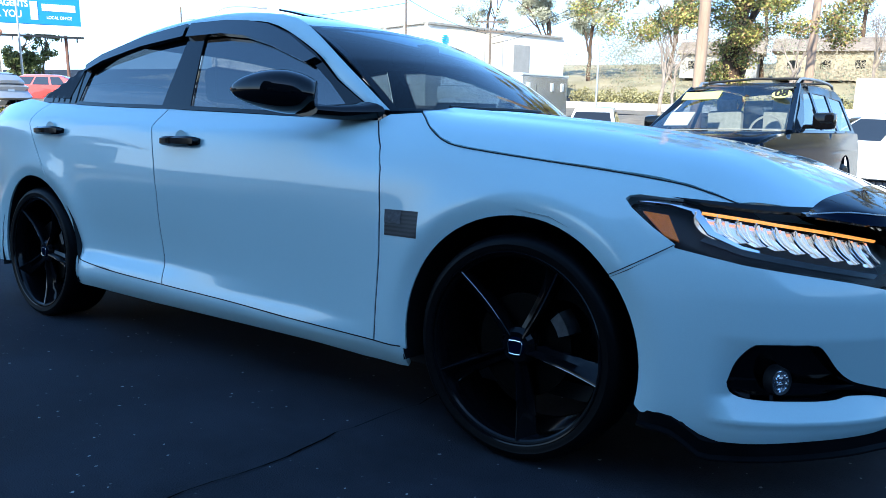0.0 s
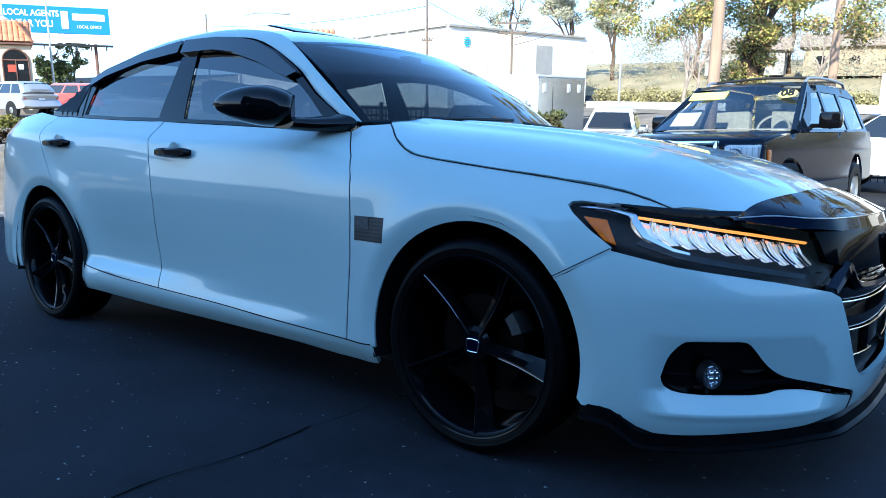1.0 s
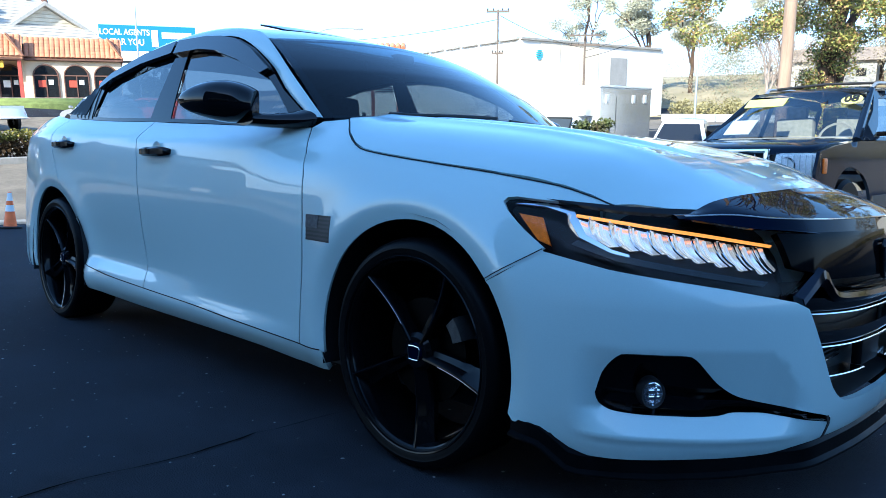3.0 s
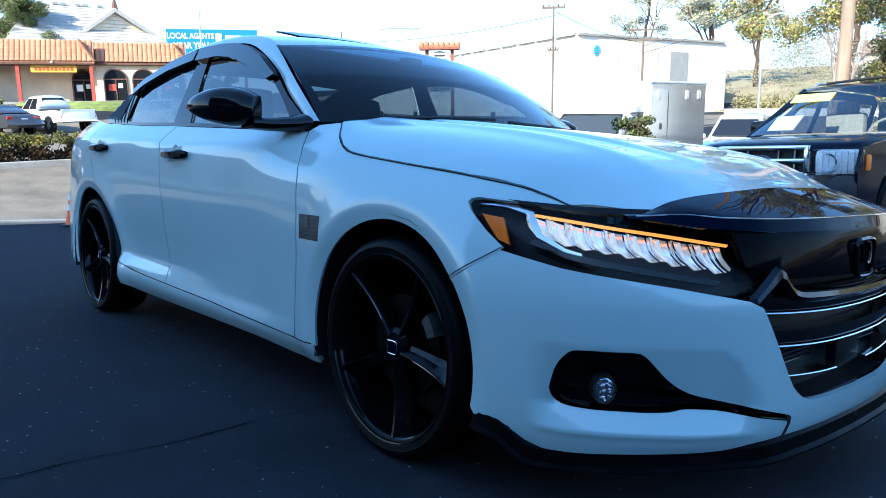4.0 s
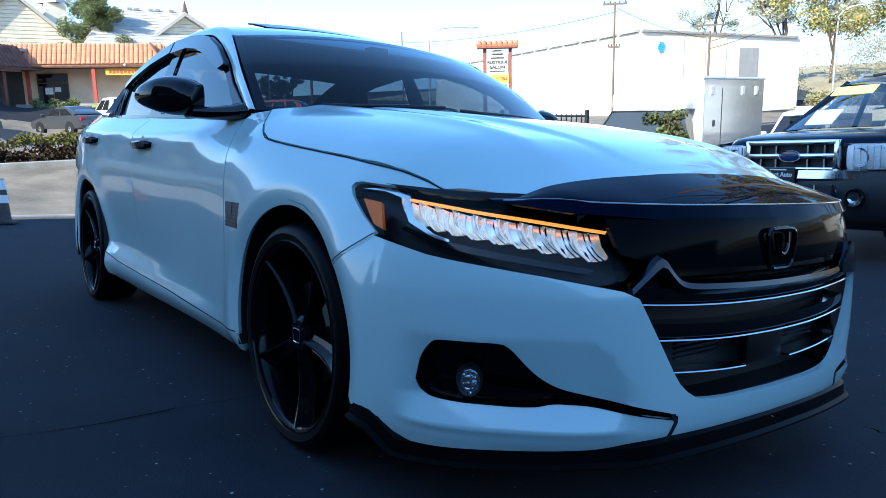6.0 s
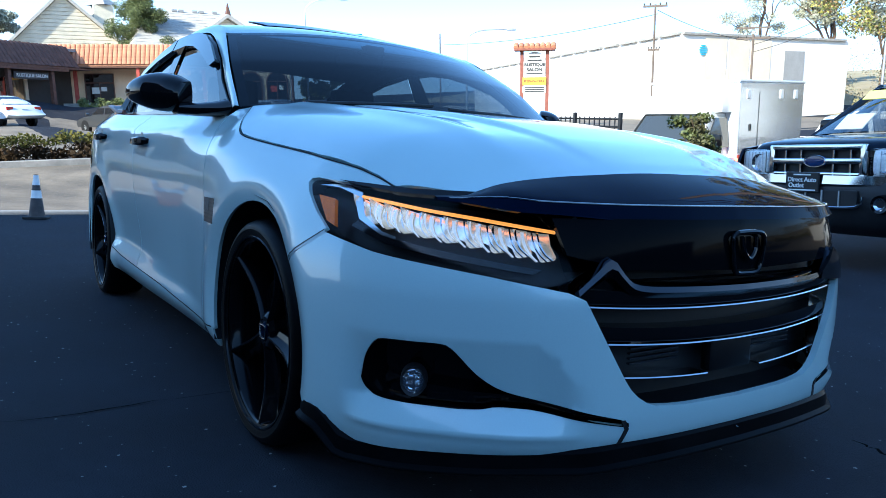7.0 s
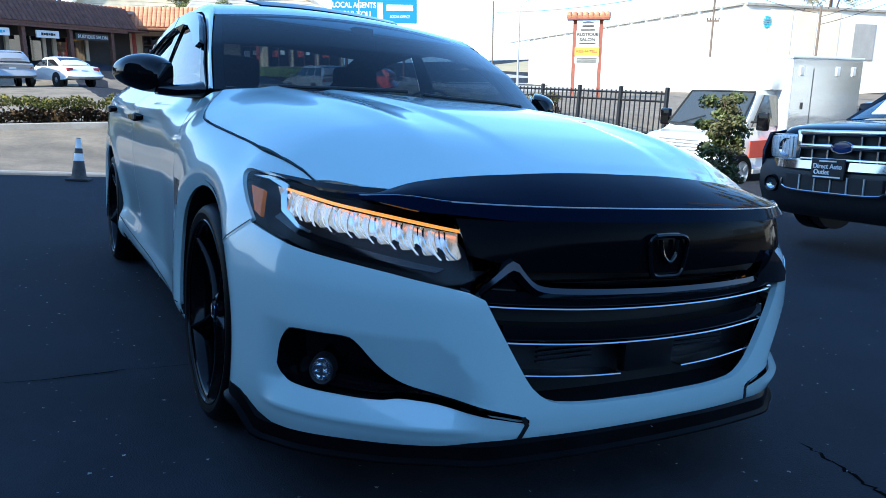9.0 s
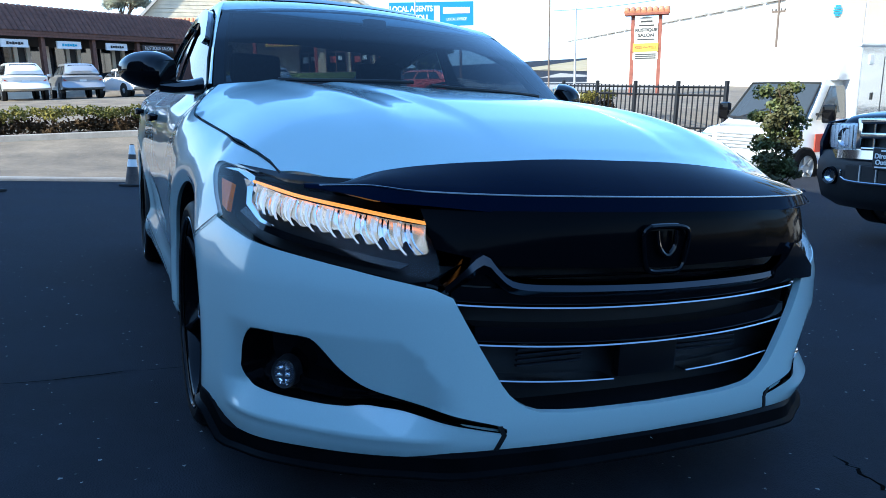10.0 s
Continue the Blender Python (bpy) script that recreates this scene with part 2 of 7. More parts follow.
M["lawn"] = material("lawn_grass", (0.16, 0.19, 0.05), rough=0.95, var=0.4, scale=1.5, bump=0.6, bump_scale=60)
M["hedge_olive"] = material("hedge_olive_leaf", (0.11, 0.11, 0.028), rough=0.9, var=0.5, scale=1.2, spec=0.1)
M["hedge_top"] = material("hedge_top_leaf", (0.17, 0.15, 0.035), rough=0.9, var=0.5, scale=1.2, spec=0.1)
M["sign_blue"] = material("billboard_blue", (0.03, 0.17, 0.48), rough=0.6, var=0.05)
M["badge_blue"] = material("badge_blue", (0.008, 0.025, 0.10), rough=0.15, coat=0.6)
M["sign_white"] = material("sign_white", (0.78, 0.78, 0.76), rough=0.6, var=0.04)
M["sign_pale"] = material("weathered_sign_face", (0.46, 0.45, 0.42), rough=0.6, var=0.1, scale=3)
M["sign_yellow"] = material("sign_yellow", (0.75, 0.42, 0.03), rough=0.6, var=0.05)
M["sign_red"] = material("sign_red", (0.45, 0.06, 0.03), rough=0.6, var=0.08)
M["sign_grey"] = material("sign_grey", (0.03, 0.03, 0.032), rough=0.6)
M["logo_blue"] = material("logo_blue", (0.10, 0.42, 0.62), rough=0.6)
M["iron"] = material("black_iron", (0.012, 0.012, 0.013), rough=0.5)
M["galv"] = material("galvanised_steel", (0.42, 0.43, 0.44), rough=0.45, metal=0.7, var=0.1, scale=3)
M["cone"] = material("cone_orange", (0.75, 0.16, 0.03), rough=0.55, var=0.2, scale=8)
M["cone_dirty"] = material("cone_faded", (0.06, 0.05, 0.045), rough=0.7, var=0.4, scale=8)
M["cone_base"] = material("cone_rubber", (0.03, 0.03, 0.03), rough=0.8, var=0.3)
M["car_white"] = material("car_white", (0.75, 0.75, 0.74), rough=0.25, coat=1.0)
M["car_grey"] = material("car_grey", (0.07, 0.07, 0.072), rough=0.3, metal=0.4, coat=1.0)
M["car_silver"] = material("car_silver", (0.45, 0.45, 0.46), rough=0.3, metal=0.5, coat=1.0)
M["car_red"] = material("car_red", (0.45, 0.03, 0.02), rough=0.3, coat=1.0)
M["navy"] = material("navy_paint", (0.005, 0.009, 0.020), rough=0.10, spec=0.5, ior=1.2, coat=0.06, coat_rough=0.02, var=0.1, scale=200)
M["cladding"] = material("grey_cladding", (0.018, 0.019, 0.022), rough=0.5, var=0.2, scale=20)
M["shop_glass"] = material("shop_glass", (0.015, 0.016, 0.018), rough=0.05, coat=1.0)
M["box_side"] = material("polished_aluminium", (0.40, 0.44, 0.50), rough=0.16, metal=0.75, var=0.1, scale=1.5, bump=0.25, bump_scale=2.5, stretch=(0.4, 0.4, 2.5))
M["pole_grey"] = material("weathered_pole", (0.13, 0.10, 0.08), rough=0.9, var=0.25, scale=2, stretch=(6, 6, 0.4))
M["sticker"] = material("windshield_sticker", (0.56, 0.57, 0.16), rough=0.6, var=0.1)
M["tail_on"] = material("tail_lamp_on", (0.9, 0.08, 0.03), rough=0.3, emit=(1.0, 0.10, 0.03), strength=6)
class Curve:
    """Monotone cubic through (t, v) pairs."""
    def __init__(self, *pairs):
        self.t = np.array([p[0] for p in pairs], float)
        self.v = np.array([p[1] for p in pairs], float)
        h = np.diff(self.t)
        g = np.diff(self.v) / h
        m = np.zeros(len(self.t))
        m[0], m[-1] = g[0], g[-1]
        for i in range(1, len(g)):
            if g[i - 1] * g[i] > 0:
                a, b = 2 * h[i] + h[i - 1], h[i] + 2 * h[i - 1]
                m[i] = (a + b) / (a / g[i - 1] + b / g[i])
        self.m = m

    def __call__(self, t):
        t = min(max(t, self.t[0]), self.t[-1])
        i = min(int(np.searchsorted(self.t, t, side="right")) - 1, len(self.t) - 2)
        h = self.t[i + 1] - self.t[i]
        u = (t - self.t[i]) / h
        return float((1 + 2 * u) * (1 - u) ** 2 * self.v[i] + u * (1 - u) ** 2 * h * self.m[i]
                     + u * u * (3 - 2 * u) * self.v[i + 1] + u * u * (u - 1) * h * self.m[i + 1])


def smooth(points, n):
    """n points along a Catmull-Rom spline through the points (any dimension), spaced by chord."""
    p = [np.array(q, float) for q in points]
    p = [2 * p[0] - p[1]] + p + [2 * p[-1] - p[-2]]
    out = []
    for i in range(1, len(p) - 2):
        a, b, c, d = p[i - 1:i + 3]
        for k in range(12):
            u = k / 12
            out.append(0.5 * (2 * b + (c - a) * u + (2 * a - 5 * b + 4 * c - d) * u * u + (3 * b - a - 3 * c + d) * u ** 3))
    out.append(p[-2])
    out = np.array(out)
    s = np.concatenate(([0], np.cumsum(np.linalg.norm(np.diff(out, axis=0), axis=1))))
    want = np.linspace(0, s[-1], n)
    return np.stack([np.interp(want, s, out[:, k]) for k in range(out.shape[1])], 1)


# The body's plan, from the middle of the nose round the flank to the middle of the tail: x, half width.
PLAN = smooth([(.99, 0), (.985, .2), (.967, .37), (.94, .5), (.875, .63), (.78, .745), (.66, .848), (.52, .905), (.38, .928),
               (.2, .938), (0, .94), (-.4, .928), (-.9, .912), (-1.6, .915), (-2.3, .92), (-2.83, .93), (-3.2, .915),
               (-3.5, .87), (-3.72, .76), (-3.85, .55), (-3.9, .25), (-3.91, 0)], 400)
PLAN_S = np.concatenate(([0], np.cumsum(np.linalg.norm(np.diff(PLAN, axis=0), axis=1))))
_t = np.gradient(PLAN, axis=0)
PLAN_N = np.stack([-_t[:, 1], _t[:, 0]], 1) * -1
PLAN_N /= np.linalg.norm(PLAN_N, axis=1)[:, None]


def s_at(x):
    """Length along the plan where the flank passes x."""
    return float(np.interp(-x, -PLAN[:, 0], PLAN_S))


# Heights in these sections are reckoned with the shoulder crease at .952.
SECTIONS = [
    (1.00, Curve((.12, -.08), (.18, -.04), (.24, -.006), (.30, 0), (.45, 0), (.54, -.002), (.60, -.014), (.67, -.05), (.74, -.10), (.80, -.15), (1.0, -.40))),
    (.62, Curve((.12, -.07), (.18, -.02), (.24, -.004), (.30, 0), (.45, 0), (.55, -.004), (.62, -.018), (.68, -.04), (.74, -.075), (.80, -.125), (1.0, -.30))),
    (.30, Curve((.12, -.05), (.24, 0), (.50, 0), (.60, -.004), (.66, -.014), (.72, -.030), (.79, -.058), (.85, -.10), (.92, -.17), (1.0, -.28))),
    (-.45, Curve((.12, -.12), (.20, -.045), (.255, -.012), (.275, -.006), (.50, -.004), (.65, 0), (.78, -.004), (.85, -.014), (.90, -.035), (.96, -.085), (1.02, -.15), (1.1, -.24))),
    (-.95, Curve((.12, -.12), (.20, -.045), (.255, -.010), (.272, -.005), (.29, -.008), (.335, -.020), (.42, -.018), (.60, -.007), (.74, 0), (.84, -.005), (.92, -.014), (.946, -.019), (.955, -.025), (.985, -.062), (1.03, -.108), (1.1, -.16))),
    (-2.2, Curve((.12, -.12), (.20, -.045), (.255, -.010), (.275, -.004), (.325, -.010), (.40, -.046), (.46, -.041), (.62, -.014), (.76, 0), (.84, -.005), (.92, -.014), (.946, -.019), (.955, -.025), (.985, -.060), (1.03, -.115), (1.1, -.16))),
    (-2.83, Curve((.12, -.10), (.20, -.03), (.28, -.006), (.50, 0), (.74, 0), (.84, -.006), (.92, -.018), (.946, -.025), (.957, -.032), (.985, -.058), (1.03, -.115), (1.1, -.20))),
    (-3.6, Curve((.12, -.08), (.22, -.02), (.32, 0), (.55, 0), (.75, -.010), (.84, -.02), (.92, -.035), (1.0, -.09), (1.1, -.2))),
]
CREASE = Curve((-3.5, 1.03), (-2.7, 1.018), (-1.6, .968), (-.6, .946), (-.3, .952), (1.0, .952))


def ramp(a, b, t):
    u = min(1, max(0, (t - a) / (b - a)))
    return u * u * (3 - 2 * u)


def inset(x, z):
    """How far the flank stands in from the plan at a height."""
    z -= (CREASE(x) - .952) * ramp(.68, .93, z)
    if x >= SECTIONS[0][0]:
        return SECTIONS[0][1](z)
    for (xa, a), (xb, b) in zip(SECTIONS, SECTIONS[1:]):
        if x >= xb:
            u = (xa - x) / (xa - xb)
            u = u * u * (3 - 2 * u)
            return a(z) * (1 - u) + b(z) * u
    return SECTIONS[-1][1](z)


def flank(s, z):
    """A place on the body side (x, half width, z): s along the plan from the nose, z up."""
    x, w = float(np.interp(s, PLAN_S, PLAN[:, 0])), float(np.interp(s, PLAN_S, PLAN[:, 1]))
    nx, nw = float(np.interp(s, PLAN_S, PLAN_N[:, 0])), float(np.interp(s, PLAN_S, PLAN_N[:, 1]))
    d = inset(x, z)
    # scoop over the lower intake, and the blade under it
    if .40 < s < 1.10 and .24 < z < .48:
        line = .464 - .10 * ramp(.62, .48, s)
        deep = ramp(.46, .56, s) * ramp(1.09, 1.00, s)
        if z > .318:
            d -= deep * .20 * max(0, line - z)
        elif z > .258:
            u = (z - .258) / .060
            d -= deep * (.20 * max(0, line - .318) * u - .007 * (1 - u))
        else:
            d += deep * .007 * max(0, (z - .235) / .023)
    for wx in (0, -2.83):
        r = math.hypot(x - wx, z - .34)
        d += (.010 * math.exp(-((r - .437) / .07) ** 2) - .24 * .009 * math.log1p(math.exp(min(30, (.437 - r) / .009))) * (r > .3)) * (1 if z > .2 else 0)
    return x + nx * d, w + nw * d, z


BELT_Z = Curve((-3.5, 1.13), (-3.09, 1.12), (-2.35, 1.08), (-1.83, 1.06), (-1.4, 1.04), (-.63, 1.005), (-.4, 1.0))
BELT_W = Curve((-3.5, .70), (-3.09, .735), (-2.35, .785), (-1.83, .80), (-1.4, .805), (-.63, .785), (-.4, .77))


def side_glass(x, z):
    """A place on the plane of the side windows (x, half width, z)."""
    h = z - BELT_Z(x)
    return x, BELT_W(x) - .30 * h - .25 * h * h, z

# ---- mesh helpers ----
from mathutils.geometry import delaunay_2d_cdt


def thing(name, label, category, group="", at=(0, 0, 0), turn=0.0, kind=""):
    ob = new(name)
    ob.empty_display_size = 0.1
    ob.matrix_basis = pose(*at, 0, 0, turn)
    return tagged(ob, label, category, group, kind)


def put_mesh(name, verts, faces, mat, parent=None, label="", smooth_shade=True, normals=None):
    me = bpy.data.meshes.new(name)
    me.from_pydata([tuple(v) for v in verts], [], faces)
    me.materials.append(mat)
    if smooth_shade:
        me.polygons.foreach_set("use_smooth", [True] * len(me.polygons))
    me.update()
    if normals is not None:
        me.normals_split_custom_set_from_vertices([tuple(n) for n in normals])
    ob = new(name, me)
    if parent:
        ob.parent = parent
    return tagged(ob, label)


def part(name, bm, mat, parent=None, label="", smooth_shade=False, angle=40):
    """Link a bmesh as one object under a thing or a part."""
    bmesh.ops.recalc_face_normals(bm, faces=bm.faces)
    for f in bm.faces:
        f.smooth = smooth_shade
    if smooth_shade:
        for e in bm.edges:
            if len(e.link_faces) == 2 and e.calc_face_angle(0) > radians(angle):
                e.smooth = False
    me = bpy.data.meshes.new(name)
    bm.to_mesh(me)
    bm.free()
    me.materials.append(mat)
    ob = new(name, me)
    if parent:
        ob.parent = parent
    return tagged(ob, label)


def box(size, at=(0, 0, 0), bevel=0.0, m=None, bm=None):
    """A box by its size, middle and bevel, as a bmesh (or added to one)."""
    tmp = bmesh.new()
    bmesh.ops.create_cube(tmp, size=1)
    bmesh.ops.scale(tmp, vec=size, verts=tmp.verts)
    if bevel:
        bmesh.ops.bevel(tmp, geom=tmp.edges[:], offset=bevel, segments=2, affect="EDGES", profile=0.6)
    bmesh.ops.translate(tmp, vec=at, verts=tmp.verts)
    if m is not None:
        bmesh.ops.transform(tmp, matrix=m, verts=tmp.verts)
    return merge(bm, tmp)


def merge(bm, tmp):
    if bm is None:
        return tmp
    me = bpy.data.meshes.new("tmp")
    tmp.to_mesh(me)
    tmp.free()
    bm.from_mesh(me)
    bpy.data.meshes.remove(me)
    return bm


def rod(a, b, r, r2=None, n=10, bm=None):
    """A round bar from a to b."""
    a, b = Vector(a), Vector(b)
    tmp = bmesh.new()
    bmesh.ops.create_cone(tmp, cap_ends=True, segments=n, radius1=r, radius2=r if r2 is None else r2, depth=(b - a).length)
    q = (b - a).to_track_quat("Z", "Y").to_matrix().to_4x4()
    bmesh.ops.transform(tmp, matrix=Matrix.Translation((a + b) / 2) @ q, verts=tmp.verts)
    return merge(bm, tmp)


def spin(profile, n=48, axis="Y", bm=None, at=(0, 0, 0)):
    """Turn a profile of (radius, along) round an axis."""
    tmp = bmesh.new()
    rings = []
    for r, h in profile:
        ring = []
        for k in range(n):
            a = 2 * math.pi * k / n
            c, s = r * math.cos(a), r * math.sin(a)
            ring.append(tmp.verts.new({"Y": (c, h, s), "Z": (c, s, h), "X": (h, c, s)}[axis]))
        rings.append(ring)
    for A, B in zip(rings, rings[1:]):
        for k in range(n):
            tmp.faces.new((A[k], A[(k + 1) % n], B[(k + 1) % n], B[k]))
    bmesh.ops.translate(tmp, vec=at, verts=tmp.verts)
    bmesh.ops.remove_doubles(tmp, verts=tmp.verts, dist=1e-6)
    return merge(bm, tmp)


def prism(outline, depth, place=lambda u, v, d: (u, d, v), bm=None, bevel=0.0):
    """An outline (u, v) given a depth; place maps u, v, d into space."""
    tmp = bmesh.new()
    a = [tmp.verts.new(place(u, v, 0.0)) for u, v in outline]
    b = [tmp.verts.new(place(u, v, depth)) for u, v in outline]
    n = len(outline)
    tmp.faces.new(a)
    tmp.faces.new(b[::-1])
    for i in range(n):
        tmp.faces.new((a[i], b[i], b[(i + 1) % n], a[(i + 1) % n]))
    if bevel:
        bmesh.ops.bevel(tmp, geom=tmp.edges[:], offset=bevel, segments=2, affect="EDGES")
    return merge(bm, tmp)


def loft(rings, closed=True, caps=True, bm=None):
    """Skin a row of rings of equal count."""
    tmp = bmesh.new()
    rows = [[tmp.verts.new(tuple(p)) for p in ring] for ring in rings]
    n = len(rows[0])
    for A, B in zip(rows, rows[1:]):
        for k in range(n if closed else n - 1):
            tmp.faces.new((A[k], A[(k + 1) % n], B[(k + 1) % n], B[k]))
    if caps and closed:
        tmp.faces.new(rows[0][::-1])
        tmp.faces.new(rows[-1])
    return merge(bm, tmp)


def tube(points, r, n=8, closed=False, bm=None):
    """A bar of radius r (or r(i)) along points."""
    p = [Vector(q) for q in points]
    rings = []
    side = None
    for i, q in enumerate(p):
        d = (p[min(i + 1, len(p) - 1)] - p[max(i - 1, 0)]).normalized()
        side = d.orthogonal().normalized() if side is None else (side - d * side.dot(d)).normalized()
        up = d.cross(side)
        rr = r(i) if callable(r) else r
        rings.append([q + (side * math.cos(2 * math.pi * k / n) + up * math.sin(2 * math.pi * k / n)) * rr for k in range(n)])
    return loft(rings, bm=bm)


def dense(outline, step):
    """Points along a closed outline, no farther apart than step."""
    out = []
    for (a, b) in zip(outline, list(outline[1:]) + [outline[0]]):
        a, b = np.array(a, float), np.array(b, float)
        k = max(1, int(math.ceil(np.linalg.norm(b - a) / step)))
        out += [tuple(a + (b - a) * i / k) for i in range(k)]
    return out


def inside(poly, pts):
    """Which of the points lie in the polygon."""
    x, y = pts[:, 0], pts[:, 1]
    hit = np.zeros(len(pts), bool)
    for (x1, y1), (x2, y2) in zip(poly, list(poly[1:]) + [poly[0]]):
        c = (y1 > y) != (y2 > y)
        with np.errstate(divide="ignore", invalid="ignore"):
            hit ^= c & (x < (x2 - x1) * (y - y1) / (y2 - y1 if y2 != y1 else 1e-12) + x1)
    return hit


def panel(name, outline, surf, mat, parent, side=1, step=.03, thick=.012, holes=(), flip=False, label="", lift=0.0):
    """A sheet cut to an outline in a surface's own (u, v), with its edge turned in by thick. surf gives x, half width, z."""
    loops = [dense(o, step) for o in (outline, *holes)]
    pts, edges = [], []
    for lp in loops:
        b = len(pts)
        pts += lp
        edges += [(b + i, b + (i + 1) % len(lp)) for i in range(len(lp))]
    rim = len(pts)
    arr = np.array(pts)
    lo, hi = arr.min(0), arr.max(0)
    g = np.array([(u, v) for u in np.arange(lo[0], hi[0], step) + step * .5 for v in np.arange(lo[1], hi[1], step) + step * .37])
    if len(g):
        ok = inside(loops[0], g)
        for lp in loops[1:]:
            ok &= ~inside(lp, g)
        g = g[ok]
        far = np.array([np.min(np.hypot(arr[:, 0] - q[0], arr[:, 1] - q[1])) > step * .55 for q in g], bool) if len(g) else []
        pts += [tuple(q) for q in g[far]] if len(g) else []
    vs, es, fs, *_ = delaunay_2d_cdt([Vector(p) for p in pts], edges, [], 0, 1e-7)
    cen = np.array([np.mean([vs[i][:2] for i in f], 0) for f in fs])
    keep = inside(loops[0], cen)
    for lp in loops[1:]:
        keep &= ~inside(lp, cen)
    e = 2e-4

    def P(u, v):
        x, w, z = surf(u, v)
        return Vector((x, w * side, z))
    place, nor = [], []
    for v in vs:
        p = P(v[0], v[1])
        n = (P(v[0] + e, v[1]) - P(v[0] - e, v[1])).cross(P(v[0], v[1] + e) - P(v[0], v[1] - e))
        n.normalize()
        if (side < 0) != flip:
            n = -n
        place.append(p + n * lift)
        nor.append(n)
    faces = []
    count = {}
    for f, k in zip(fs, keep):
        if not k:
            continue
        a, b, c = f[:3]
        nn = (place[b] - place[a]).cross(place[c] - place[a])
        if nn.length < 1e-12:
            continue
        if nn.dot(nor[a]) < 0:
            a, b, c = a, c, b
        faces.append((a, b, c))
        for q in ((a, b), (b, c), (c, a)):
            count[q] = True
    border = [q for q in count if (q[1], q[0]) not in count]
    used = {}
    verts, nrm = [], []

    def take(i, kind):
        if (i, kind) not in used:
            used[(i, kind)] = len(verts)
            verts.append(place[i] - nor[i] * thick if kind == 2 else place[i])
            nrm.append(nor[i] if kind == 0 else Vector((0, 0, 0)))
        return used[(i, kind)]
    out = [tuple(take(i, 0) for i in f) for f in faces]
    if thick:
        for a, b in border:
            out.append((take(b, 1), take(a, 1), take(a, 2), take(b, 2)))
    return put_mesh(name, verts, out, mat, parent, label, True, nrm)


def arc(cx, cy, r, a0, a1, n):
    return [(cx + r * math.cos(radians(a0 + (a1 - a0) * i / n)), cy + r * math.sin(radians(a0 + (a1 - a0) * i / n))) for i in range(n + 1)]


def strip(outline_a, outline_b, bulge, name, mat, parent, side=1, n=5, thick=0.0):
    """A ribbon between two space curves of equal count (x, half width, z), bowed outward."""
    rows = []
    for a, b in zip(outline_a, outline_b):
        a, b = Vector((a[0], a[1] * side, a[2])), Vector((b[0], b[1] * side, b[2]))
        out = Vector((0, side * .6, .8))
        rows.append([a.lerp(b, k / n) + out * bulge * 4 * (k / n) * (1 - k / n) for k in range(n + 1)])
    bm = loft(rows, closed=False, caps=False)
    return part(name, bm, mat, parent, smooth_shade=True, angle=60)

# ---- the white sedan ----
car = thing("car", "white sedan with black wheels and smoked hood deflector, in shade", "car")


def S(x):
    return s_at(x)


def both(s, z):
    """The body side with s below zero for the right half."""
    x, w, z = flank(abs(s), z)
    return x, (w if s >= 0 else -w), z


def mirror(points):
    return [(-u, v) for u, v in points[::-1]]


ARCH_F = arc(0.0, .335, .388, 190, 41, 26)


def ell(cx, cz, rx, rz, a0, a1, n):
    return [(cx + rx * math.cos(radians(a0 + (a1 - a0) * i / n)), cz + rz * math.sin(radians(a0 + (a1 - a0) * i / n))) for i in range(n + 1)]


HEAD = [(1.177, .681), (1.238, .719), (1.300, .765), (1.321, .787), (1.312, .797), (1.285, .800), (1.21, .794)]
HEAD_LOW = [(1.177, .681), (1.10, .662), (1.008, .645), (.863, .627), (.724, .609), (.60, .589), (.544, .579)]
HOOD_SEAM = [(1.012, .784), (1.092, .808), (1.20, .832), (1.37, .855), (1.616, .882), (1.80, .904), (1.90, .920), (1.955, .940), (2.02, .975), (2.075, 1.012), (2.10, 1.026)]
DOOR_A = [(-.63, 1.000), (-.595, .965), (-.545, .91), (-.515, .84), (-.502, .70), (-.502, .57), (-.512, .40), (-.517, .275)]
DOOR_B = [(-1.842, 1.058), (-1.835, 1.02), (-1.815, .95), (-1.785, .82), (-1.77, .70), (-1.775, .52), (-1.765, .40), (-1.745, .304)]
DOOR_C = [(-2.86, 1.10), (-2.885, .99), (-2.80, .88), (-2.72, .79)]
SILL_TOP = Curve((-2.6, .366), (-2.48, .352), (-2.21, .318), (-1.74, .302), (-1.29, .291), (-.94, .278), (-.515, .272), (-.3, .272))


def flank_outline(points):
    return [(S(x), z) for x, z in points]


def pairs(curve, a, b, n):
    return [(a + (b - a) * i / n, curve(a + (b - a) * i / n)) for i in range(n + 1)]


